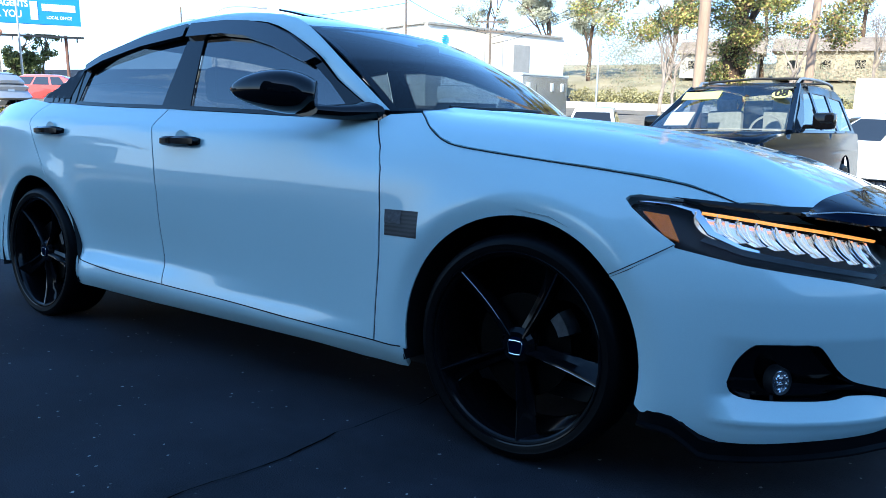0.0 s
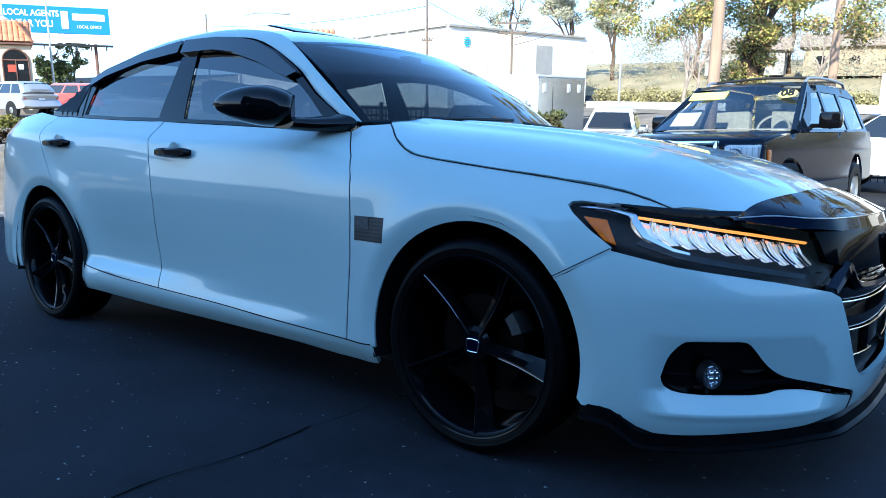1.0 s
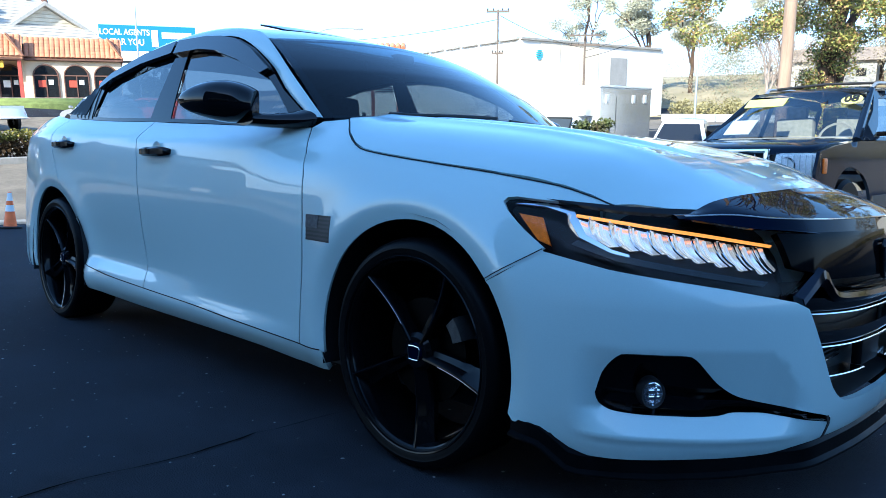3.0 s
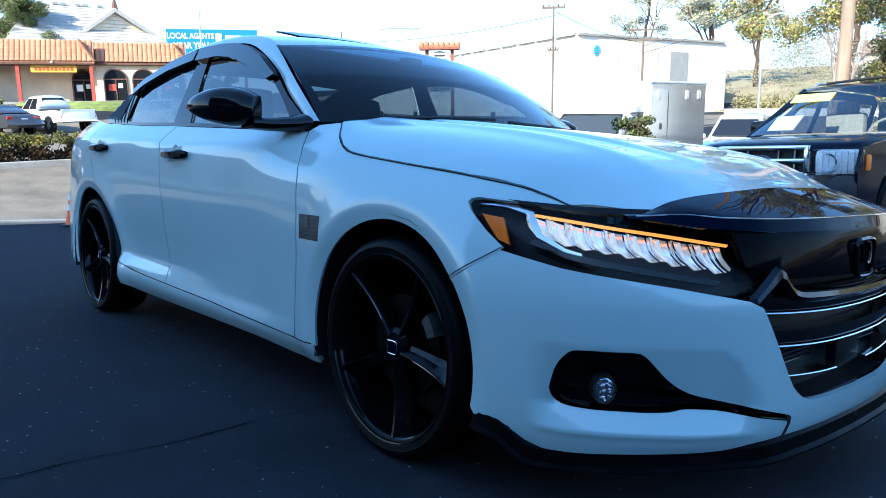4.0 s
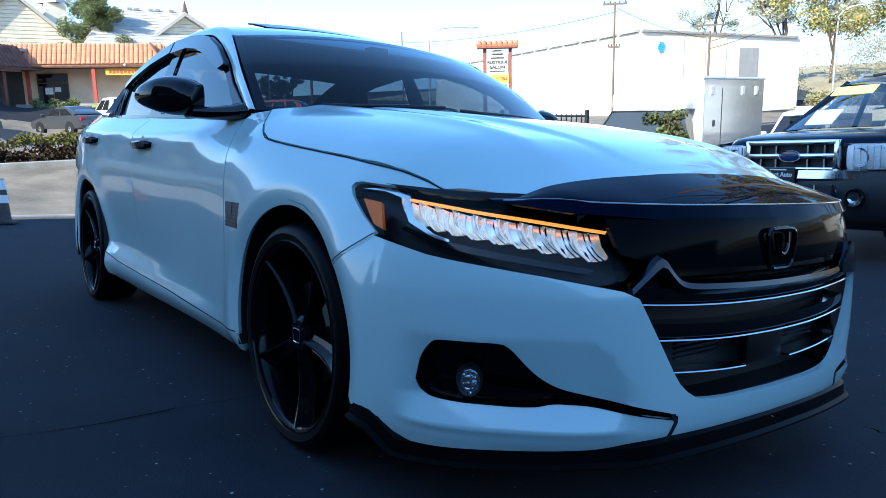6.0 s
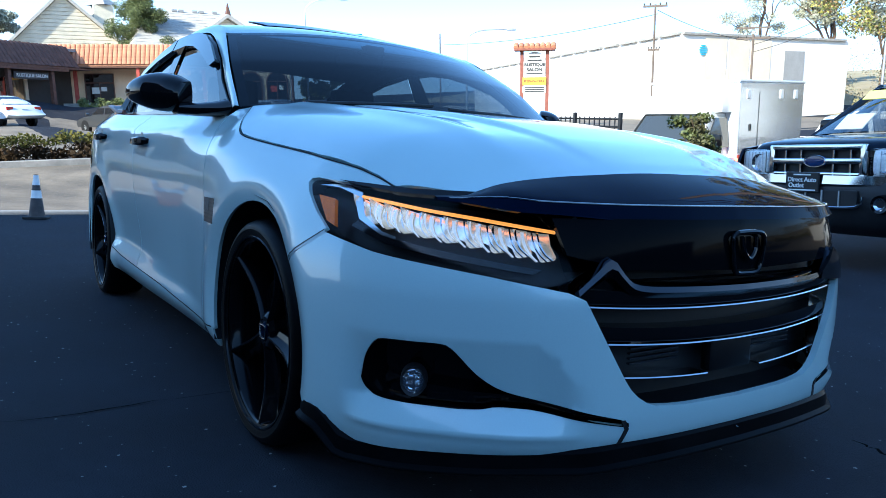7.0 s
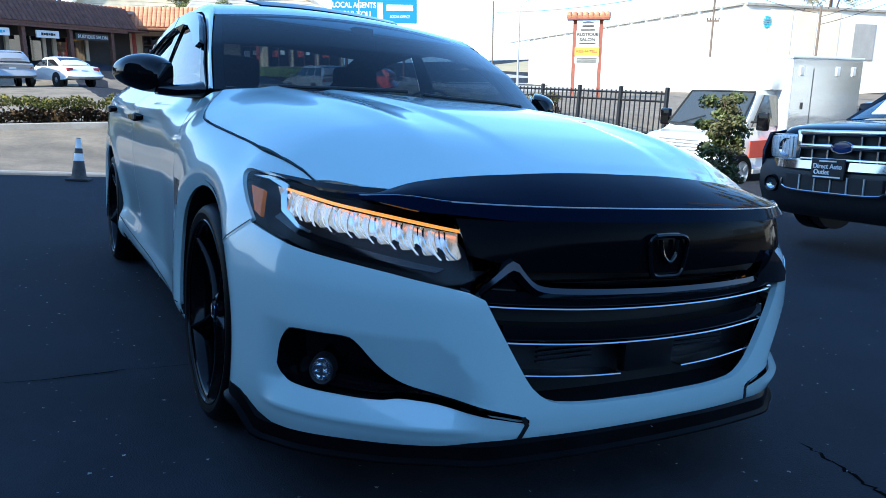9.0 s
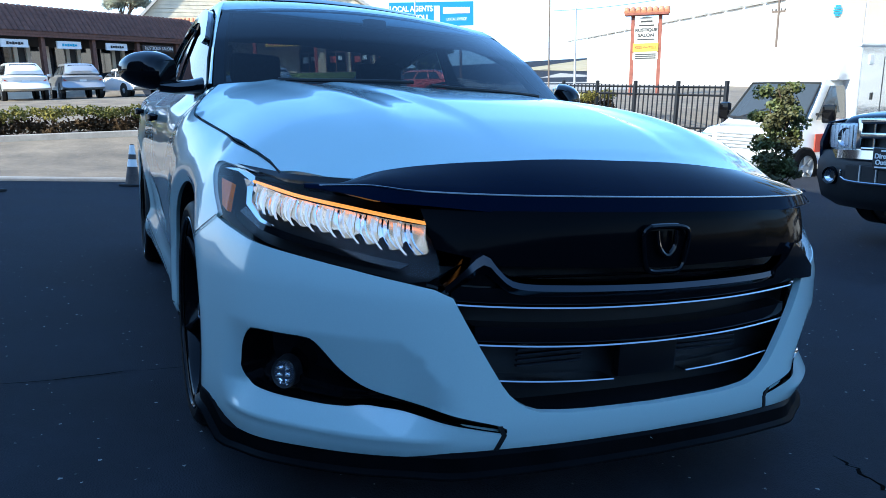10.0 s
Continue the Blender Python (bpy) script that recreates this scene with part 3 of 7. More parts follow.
for side, which in ((-1, "right"), (1, "left")):
    # front fender
    o = HEAD + HOOD_SEAM + [(S(-.60), 1.022)] + [(S(x + .0035), z) for x, z in DOOR_A]
    o += [(S(-.40), .272)] + flank_outline(ARCH_F)
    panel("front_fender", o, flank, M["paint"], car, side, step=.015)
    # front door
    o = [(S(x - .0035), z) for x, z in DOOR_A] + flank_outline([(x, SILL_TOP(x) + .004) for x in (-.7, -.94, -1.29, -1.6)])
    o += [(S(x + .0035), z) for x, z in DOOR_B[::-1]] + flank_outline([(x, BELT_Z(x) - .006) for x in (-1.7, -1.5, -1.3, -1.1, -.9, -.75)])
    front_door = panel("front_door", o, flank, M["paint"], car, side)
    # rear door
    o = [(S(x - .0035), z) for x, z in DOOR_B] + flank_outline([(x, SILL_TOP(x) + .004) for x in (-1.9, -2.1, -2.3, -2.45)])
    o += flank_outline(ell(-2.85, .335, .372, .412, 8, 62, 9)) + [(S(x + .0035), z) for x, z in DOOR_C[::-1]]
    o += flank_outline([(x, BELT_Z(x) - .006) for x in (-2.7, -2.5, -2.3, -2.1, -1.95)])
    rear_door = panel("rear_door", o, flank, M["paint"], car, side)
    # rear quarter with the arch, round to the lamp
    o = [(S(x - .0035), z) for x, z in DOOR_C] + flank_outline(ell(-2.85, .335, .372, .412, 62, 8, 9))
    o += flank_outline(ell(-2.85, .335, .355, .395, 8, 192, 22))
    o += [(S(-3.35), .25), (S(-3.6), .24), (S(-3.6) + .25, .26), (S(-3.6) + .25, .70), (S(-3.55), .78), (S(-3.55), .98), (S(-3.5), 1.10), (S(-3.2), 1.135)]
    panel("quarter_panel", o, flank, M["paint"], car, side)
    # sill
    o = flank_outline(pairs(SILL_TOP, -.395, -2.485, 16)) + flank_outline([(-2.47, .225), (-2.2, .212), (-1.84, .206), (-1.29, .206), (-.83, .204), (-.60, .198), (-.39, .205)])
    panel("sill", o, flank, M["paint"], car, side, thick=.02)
    # tail lamp
    o = [(S(-3.56), .79), (S(-3.56), .97), (S(-3.6) + .30, .96), (S(-3.6) + .30, .76)]
    panel("tail_lamp", o, flank, M["red_lens"], car, side, thick=.03)



def gap_strip(points, surf, side, w=.010, lift=-.003, mat="seam"):
    """Dark backing that shows in the gap between two panels."""
    p = smooth(points, max(6, int(30 * sum(math.dist(a, b) for a, b in zip(points, points[1:])))))
    rings = []
    for i, q in enumerate(p):
        d = p[min(i + 1, len(p) - 1)] - p[max(i - 1, 0)]
        n = np.array((-d[1], d[0])) / max(1e-9, np.linalg.norm(d)) * w / 2
        row = []
        for e in (-1, 1):
            a = Vector(surf(q[0] + n[0] * e, q[1] + n[1] * e))
            row.append(a)
        nn = Vector((0, 0, 1)) if surf is not flank else Vector((float(np.interp(q[0], PLAN_S, PLAN_N[:, 0])), float(np.interp(q[0], PLAN_S, PLAN_N[:, 1])), .2)).normalized()
        rings.append([((a + nn * lift).x, (a + nn * lift).y * side, (a + nn * lift).z) for a in row])
    return part("panel_gap", loft(rings, closed=False, caps=False), M[mat], car)


for side in (-1, 1):
    gap_strip([(S(x), z) for x, z in DOOR_A], flank, side)
    gap_strip([(S(x), z) for x, z in DOOR_B], flank, side)
    gap_strip([(S(x), z) for x, z in DOOR_C], flank, side)
    gap_strip([(S(x), SILL_TOP(x) + .002) for x in np.linspace(-.40, -2.47, 24)], flank, side, .0045, .0012)
    gap_strip(HOOD_SEAM, flank, side, .0032, .0015)
    gap_strip([(S(.294), .590), (S(.34), .614), (1.180, .678)], flank, side, .0135, .0014, "paint")
    gap_strip([(S(.294), .590), (S(.34), .614), (1.180, .678)], flank, side, .0026, .0026)

# rear bumper and tail panel
half = [(S(-3.6) + .255, .26), (S(-3.6) + .255, .70), (S(-3.6) + .31, .74), (S(-3.6) + .31, .98), (PLAN_S[-1], 1.0), (PLAN_S[-1], .24)]
for side in (-1, 1):
    panel("rear_bumper", half, flank, M["paint"], car, side, step=.06)

# front bumper
FOG = [(1.027, .35), (1.009, .407), (.977, .446), (.949, .453), (.88, .4535), (.82, .453), (.794, .442), (.74, .388), (.687, .356), (.62, .338), (.539, .321), (.46, .302), (.385, .281),
       (.376, .266), (.46, .283), (.586, .308), (.66, .314), (.694, .314), (.712, .311), (.727, .308), (.78, .3055), (.847, .306), (.92, .307), (.99, .312), (1.018, .326)]
FOG = [tuple(q) for q in smooth(FOG + [FOG[0]], 110)[:-1]]
GRILLE = [(.505, .559), (.478, .512), (.45, .465), (.42, .417), (.392, .374), (.375, .352), (.353, .333), (.328, .318), (.300, .309), (.25, .304), (.19, .301), (0, .298)]
right = [(S(.300) + .004, .583), (S(.346), .607), (1.182, .673)] + [(s, z - .004) for s, z in HEAD_LOW[1:]] + GRILLE
low = [(0, .222), (.2, .221), (.42, .218), (.80, .205), (.98, .198), (1.075, .197), (1.125, .240), (1.232, .248)]
arch_low = [(S(x), z) for x, z in arc(0.0, .335, .390, 38, -11, 10)]
upper = right
full = [(-s, z) for s, z in upper] + [(s, z) for s, z in upper[::-1][1:]] + arch_low + [(s, z) for s, z in low[::-1]] + [(-s, z) for s, z in low[1:]] + [(-s, z) for s, z in arch_low[::-1]]
bumper = panel("front_bumper", full, both, M["paint"], car, 1, step=.015, thick=.018, holes=[FOG, [(-s, z) for s, z in FOG]])

# the blade under each intake ends in an upright cut with a dark gap behind it
for side in (-1, 1):
    panel("blade_gap", [(.386, .284), (.374, .262), (.392, .221), (.404, .220), (.386, .262), (.398, .284)], flank, M["black_plastic"], bumper, side, step=.01, thick=.004, lift=.0015)

# fog lamp recesses: dark walls, floor, a vane and the lamp


def recess_walls(outline, surf, side, depth, mat, parent, name):
    loops = dense(outline, .02)
    cx, cz = np.mean(loops, 0)
    rows = []
    for lift in (.0015, -depth):
        row = []
        for s, z in loops:
            s2, z2 = cx + (s - cx) * .994, cz + (z - cz) * .985
            x, w, zz = surf(s2, z2)
            nx, nw = float(np.interp(s2, PLAN_S, PLAN_N[:, 0])), float(np.interp(s2, PLAN_S, PLAN_N[:, 1]))
            row.append((x + nx * lift, (w + nw * lift) * side, zz))
        rows.append(row)
    return part(name, loft(rows, caps=False), mat, parent, smooth_shade=True, angle=40)


for side in (-1, 1):
    r = panel("fog_recess", FOG, flank, M["black_gloss"], bumper, side, thick=0, lift=-.050)
    recess_walls(FOG, flank, side, .055, M["black_gloss"], r, "recess_wall")
    x, w, z = flank(.885, .365)
    lamp = new("fog_lamp")
    lamp.parent = bumper
    lamp.matrix_basis = pose(x - .012, (w - .008) * side, z - .008, 0, 0, -side * -38) @ Matrix.Diagonal((.85, .72, .85, 1))
    part("bowl", spin([(.0, .014), (.012, .010), (.022, .016), (.029, .006), (.034, .012), (.036, .0)], 9, "X"), M["facet"], lamp)
    for k in range(2):
        part("lens_rib", box((.012, .040, .010), (.014, 0, -.008 + k * .018), .003), M["facet"], lamp)
    part("lens_rib", box((.014, .010, .044), (.015, .004, 0), .003), M["facet"], lamp)
    part("lens", spin([(.0, .026), (.020, .022), (.030, .010)], 24, "X"), M["glass_clear"], lamp, smooth_shade=True)
    part("bezel", spin([(.033, .012), (.040, .016), (.044, -.02)], 24, "X"), M["black_plastic"], lamp, smooth_shade=True)
    panel("vane", [(.86, .345), (.76, .335), (.66, .333), (.64, .328), (.76, .318), (.86, .318)], flank, M["black_gloss"], r, side, step=.02, thick=.02, lift=-.022)

# hood
seam_at = sorted((flank(a, b) for a, b in HOOD_SEAM))
HOOD_W = Curve((-.62, .66), (-.52, .72), *[(x, w) for x, w, z in seam_at], (.68, .68), (.80, .535), (.88, .40), (1.0, .30))
HOOD_EDGE = Curve((-.62, 1.050), (-.52, 1.038), *[(x, z + .002) for x, w, z in seam_at], (.68, .779), (.80, .778), (1.0, .772))
HOOD_MID = Curve((-.70, 1.062), (-.4, 1.040), (-.1, 1.005), (.2, .965), (.5, .908), (.7, .858), (.85, .812), (.93, .785), (1.0, .755))


HOOD_UP = Curve((-.7, 0), (-.4, .010), (.2, .022), (.5, .022), (.7, .010), (.785, 0), (1.0, 0))


def hood(x, y):
    w = HOOD_W(x)
    q = min(abs(y) / w, 1.05)
    fade = min(1, max(0, (.75 - x) / .45))
    crease = (.010 * math.exp(-((abs(y) - (.56 - .08 * (x + .4))) / .05) ** 2) + .013 * (1 - ramp(.30 - .11 * x, .37 - .11 * x, abs(y)))) * fade
    full = 6.0 - 3.4 * ramp(.40, .74, x)
    return x, y, HOOD_EDGE(x) + (HOOD_MID(x) + HOOD_UP(x) - HOOD_EDGE(x)) * (1 - q ** full) + crease


side_edge = [(-.50, .715)] + [(x, w - .003) for x, w, z in seam_at] + [(.66, .69), (.725, .62), (.765, .5), (.79, .33), (.80, 0)]
back_edge = [(-.42, 0), (-.43, .25), (-.455, .50), (-.48, .66)]
o = [(x, -y) for x, y in side_edge] + [(x, y) for x, y in side_edge[::-1][1:]] + [(x, y) for x, y in back_edge[::-1]] + [(x, -y) for x, y in back_edge[1:]]
panel("hood", o, hood, M["paint"], car, 1, step=.014, thick=.015)

# smoked deflector over the hood's edge: a swept upper face, a fold and a short front face
DEFL_BACK = Curve((0, .785), (.3, .775), (.45, .752), (.56, .728), (.66, .710), (.76, .704))
PLAN_X = Curve(*[(float(PLAN[i, 1]), float(PLAN[i, 0])) for i in range(0, 76, 5)])


def defl_row(y):
    q = abs(y)
    tip = ramp(.56, .75, q)
    xb = DEFL_BACK(q)
    zb = hood(xb, y)[2] + .008
    zb += (.773 - zb) * ramp(.58, .75, q)
    xf, zf = PLAN_X(q) - .060, .767 + .006 * ramp(.3, .75, q)
    xf, zf = xf + (xb + .008 - xf) * tip, zf + (zb - .003 - zf) * tip
    xl, zl = PLAN_X(q) - .042, .728 + .016 * ramp(.3, .62, q)
    end = ramp(.60, .75, q)
    xl, zl = xl + (xf + .006 - xl) * end, zl + (zf - .006 - zl) * end
    up = [(xb + (xf - xb) * t, y, zb + (zf - zb) * t + .004 * math.sin(math.pi * t) * (1 - tip)) for t in (0, .2, .4, .6, .8, .985)]
    return [(xb, y, zb - .012)] + up + [(xf + .002, y, zf - .0015), (xl - .002, y, zl + .002), (xl, y, zl), (xl - .015, y, zl - .003)]


part("hood_deflector", loft([defl_row(-.75 + 1.5 * i / 80) for i in range(81)], closed=False, caps=False), M["piano"], car, "smoked acrylic hood deflector", True, 14)

# bead added along the fold; its paler gloss makes the highlight line
fold = [defl_row(-.72 + 1.44 * i / 60)[-4] for i in range(61)]
part("deflector_edge", tube(fold, .0022, 6), M["acrylic_edge"], car, "", True)


NOSE = Curve((.28, -.03), (.40, -.02), (.55, -.018), (.62, -.015), (.70, -.022), (.745, -.035), (.775, -.065), (.80, -.09))


def nose(y, z):
    """The grille's face: x by the plan, less a setback by height."""
    i = min(abs(y), .62)
    x = float(np.interp(i, PLAN[:120, 1], PLAN[:120, 0]))
    return x + NOSE(z) - .10 * max(0, z - .55) * (abs(y) / .5) ** 2, y, z


o = [(-.55, .735), (.55, .735), (.53, .655), (.46, .640), (.40, .622), (0, .612), (-.40, .622), (-.46, .640), (-.53, .655)]
panel("grille_panel", o, nose, M["grille_black"], car, 1, step=.03, thick=.02)
for zz in (.598, .585):
    rr = [[(nose(y, zz)[0] - .012 + dx, y, zz + dz) for dx, dz in ((0, -.003), (.004, 0), (0, .003), (-.02, 0))] for y in np.linspace(-.36, .36, 19)]
    part("grille_fin", loft(rr), M["black_gloss"], car)
# backing behind the bars
o = [(-.60, .61), (.60, .61), (.54, .36), (.46, .262), (-.46, .262), (-.54, .36)]
panel("grille_backing", o, lambda y, z: (nose(y, z)[0] - .07, y, z), M["black_plastic"], car, 1, step=.05, thick=0)


floor_rows = [[(nose(y, .30)[0] - d, y, z) for y in np.linspace(-.36, .36, 17)] for d, z in ((.012, .290), (.10, .315), (.10, .42))]
part("grille_floor", loft(floor_rows, closed=False, caps=False), M["lamp_black"], car)


def bar(name, z0, y0, y1, deep, mat, sag=.018, r=.004, half=.5, setback=-.002):
    rings = []
    for i in range(25):
        y = y0 + (y1 - y0) * i / 24
        z = z0 - sag * (1 - (y / half) ** 2)
        x = nose(y, z)[0] + setback
        rings.append([(x + .004, y, z - deep * .1), (x + .002, y, z + deep * .5), (x - .05, y, z + deep * .55), (x - .05, y, z - deep * .4), (x, y, z - deep * .45)])
    return part(name, loft(rings), mat, car, smooth_shade=True, angle=30)


for z0, half in ((.543, .497), (.457, .445)):
    bar("grille_bar", z0 + .022, -half, half, .034, M["black_gloss"], half=half, setback=-.006)
    bar("chrome_line", z0, -half, half, .0048, M["chrome"], half=half)
for y0, y1 in ((-.39, -.105), (.105, .39)):
    bar("chrome_line", .376, y0, y1, .0042, M["chrome"], half=.39)
path = smooth([(-.515, .572), (-.475, .608), (-.437, .634), (-.405, .605), (-.365, .581), (-.25, .573), (0, .568), (.25, .573), (.365, .581), (.405, .605), (.437, .634), (.475, .608), (.515, .572)], 70)
rr = []
for y, z in path:
    x = nose(y, z)[0] + .010
    t = .017 + .010 * math.exp(-((abs(y) - .445) / .03) ** 2)
    rr.append([(x - .03, y, z + t), (x + .002, y, z + t * .55), (x + .006, y, z - t * .2), (x - .006, y, z - t), (x - .03, y, z - t)])
part("grille_wing", loft(rr), M["dark_chrome"], car, "dark chrome wing bar", True, 25)
for sg in (-1, 1):
    panel("wing_fill", [(sg * y, z) for y, z in ((.545, .585), (.480, .626), (.437, .652), (.405, .618), (.362, .592), (.355, .570), (.45, .562), (.545, .556))], nose, M["black_gloss"], car, 1, step=.02, thick=.012, lift=.020, flip=(sg < 0))

for k in range(6):
    for ya, yb in ((-.33, -.16), (.08, .30)):
        zz = .395 + k * .012
        part("radiator_fin", box((.01, yb - ya, .004), (nose((ya + yb) / 2, zz)[0] - .05, (ya + yb) / 2, zz)), M["edge_metal"], car)
part("radar_cover", box((.03, .17, .10), (nose(0, .41)[0] - .03, .0, .405), .01), M["lamp_black"], car, smooth_shade=True)

# emblem frame on the grille, drawn plain
bm = bmesh.new()
x0 = nose(0, .664)[0] + .006
ring = smooth([(-.046, .049), (0, .051), (.046, .049), (.063, .036), (.060, .0), (.050, -.040), (.034, -.051), (0, -.052), (-.034, -.051), (-.050, -.040), (-.060, 0), (-.063, .036), (-.046, .049)], 50)
tube([(x0, y, .655 + z) for y, z in ring], .0065, 8, bm=bm)
tube(smooth([(x0, -.028, .695), (x0 + .004, -.022, .660), (x0 + .006, 0, .640), (x0 + .004, .022, .660), (x0, .028, .695)], 16), .006, 8, bm=bm)
emblem = part("emblem", bm, M["black_gloss"], car, "gloss black rounded emblem frame", True)

# front lip spoiler
pts = [(-s, z) for s, z in [(1.235, .248), (1.16, .243), (1.115, .218), (1.06, .188), (.9, .191), (.7, .200), (.45, .210), (.2, .214)]]
pts = smooth(pts + [(0, .214)] + [(-s, z) for s, z in pts[::-1]], 90)
rings = []
for s, z in pts:
    x, w, _ = both(s, .30)
    nx, nw = float(np.interp(abs(s), PLAN_S, PLAN_N[:, 0])), float(np.interp(abs(s), PLAN_S, PLAN_N[:, 1])) * (1 if s >= 0 else -1)
    out = .006 + .003 * ramp(.2, .9, abs(s))
    rings.append([(x + nx * (d + out), w + nw * (d + out), z + h) for d, h in ((-.07, .020), (-.020, .020), (-.008, .008), (-.004, -.022), (.008, -.029), (.009, -.034), (-.08, -.036))])
part("lip_spoiler", loft(rings), M["lip"], car, "satin black front lip", True, 35)

# headlamps
for side in (-1, 1):
    o = HEAD + [(1.10, .789), (1.00, .782), (.84, .776), (.70, .765), (.60, .735), (.545, .68), (.53, .60)] + HEAD_LOW[::-1][1:-1]
    unit = panel("headlamp", o, flank, M["lamp_black"], car, side, step=.03, thick=.0, lift=-.050, label="LED headlamp with amber marker")
    panel("lens", o, flank, M["glass_clear"], unit, side, step=.03, thick=.004, lift=-.002)
    panel("amber_marker", [(1.272, .764), (1.205, .757), (1.168, .692), (1.205, .703)], flank, M["amber"], unit, side, thick=.012, lift=-.014)
    o = [(1.115, .7700), (1.115, .7655), (.95, .7500), (.75, .7275), (.56, .7055), (.555, .7095), (.75, .7325), (.95, .7550)]
    panel("turn_strip", o, flank, M["turn"], unit, side, thick=.006, lift=-.012)
    o = [(1.292, .790), (1.21, .786), (1.145, .772), (1.095, .716), (1.010, .684), (.96, .676), (.96, .682), (1.008, .692), (1.080, .724), (1.125, .780), (1.20, .795)]
    panel("light_guide", o, flank, M["reflector"], unit, side, thick=.008, lift=-.016)
    panel("bezel", [(1.115, .700), (1.0, .668), (.80, .640), (.62, .617), (.60, .628), (.80, .654), (1.0, .684), (1.10, .712)], flank, M["black_gloss"], unit, side, thick=.012, lift=-.020)
    for k in range(9):
        s = 1.092 - k * .0575
        zt = .758 - k * .0063
        deep = .048 + .0018 * k

        def scoop_(a, b, s=s, zt=zt, deep=deep):
            x, w, z = flank(a, b)
            v = (a - (s - .020)) / .036
            u = (zt - b) / deep
            return x - .022 * max(0, 1 - v * v) - .014 * u, w - .012 * max(0, 1 - v * v), z
        o = [(s + .014, zt), (s - .043, zt - .005), (s - .046, zt - deep * .5), (s - .058, zt - deep * .98), (s - .036, zt - deep * 1.10), (s - .016, zt - deep * .86), (s - .002, zt - deep * .55)]
        cell = panel("led_cell", o, scoop_, M["drl"], unit, side, step=.007, thick=.003, lift=-.022)
        for off, wide, mt in ((.013, .0042, M["led"]), (-.012, .0022, M["facet"]), (-.026, .0026, M["led"] if k < 6 else M["facet"])):
            mid = [tuple(q) for q in smooth([(s + off, zt + .001), (s + off - .004, zt - deep * .35), (s + off - .016, zt - deep * .70), (s + off - .034, zt - deep * (.97 if off > -.02 else .94))], 9)]
            o = [(a + wide - .0002 * n, b) for n, (a, b) in enumerate(mid)] + [(a - wide + .0002 * n, b) for n, (a, b) in reversed(list(enumerate(mid)))]
            panel("led_blade", o, flank, mt, cell, side, step=.010, thick=.006, lift=-.019)
    # black strip over the lamp
    o = [(1.205, .797), (1.012, .786), (.86, .783), (.70, .781), (.56, .770), (.50, .752), (.54, .740), (.70, .760), (.84, .769), (1.0, .774), (1.14, .787)]
    panel("lamp_trim", o, flank, M["black_gloss"], car, side, step=.03, thick=.012, lift=.001)

# wheels
tyre_prof = [(.250, -.105), (.268, -.113), (.300, -.115), (.322, -.106), (.333, -.084), (.3355, -.04), (.3355, .04), (.333, .084), (.327, .100), (.320, .108), (.312, .1135), (.304, .1155), (.302, .1145), (.294, .1140), (.284, .111), (.272, .104)]


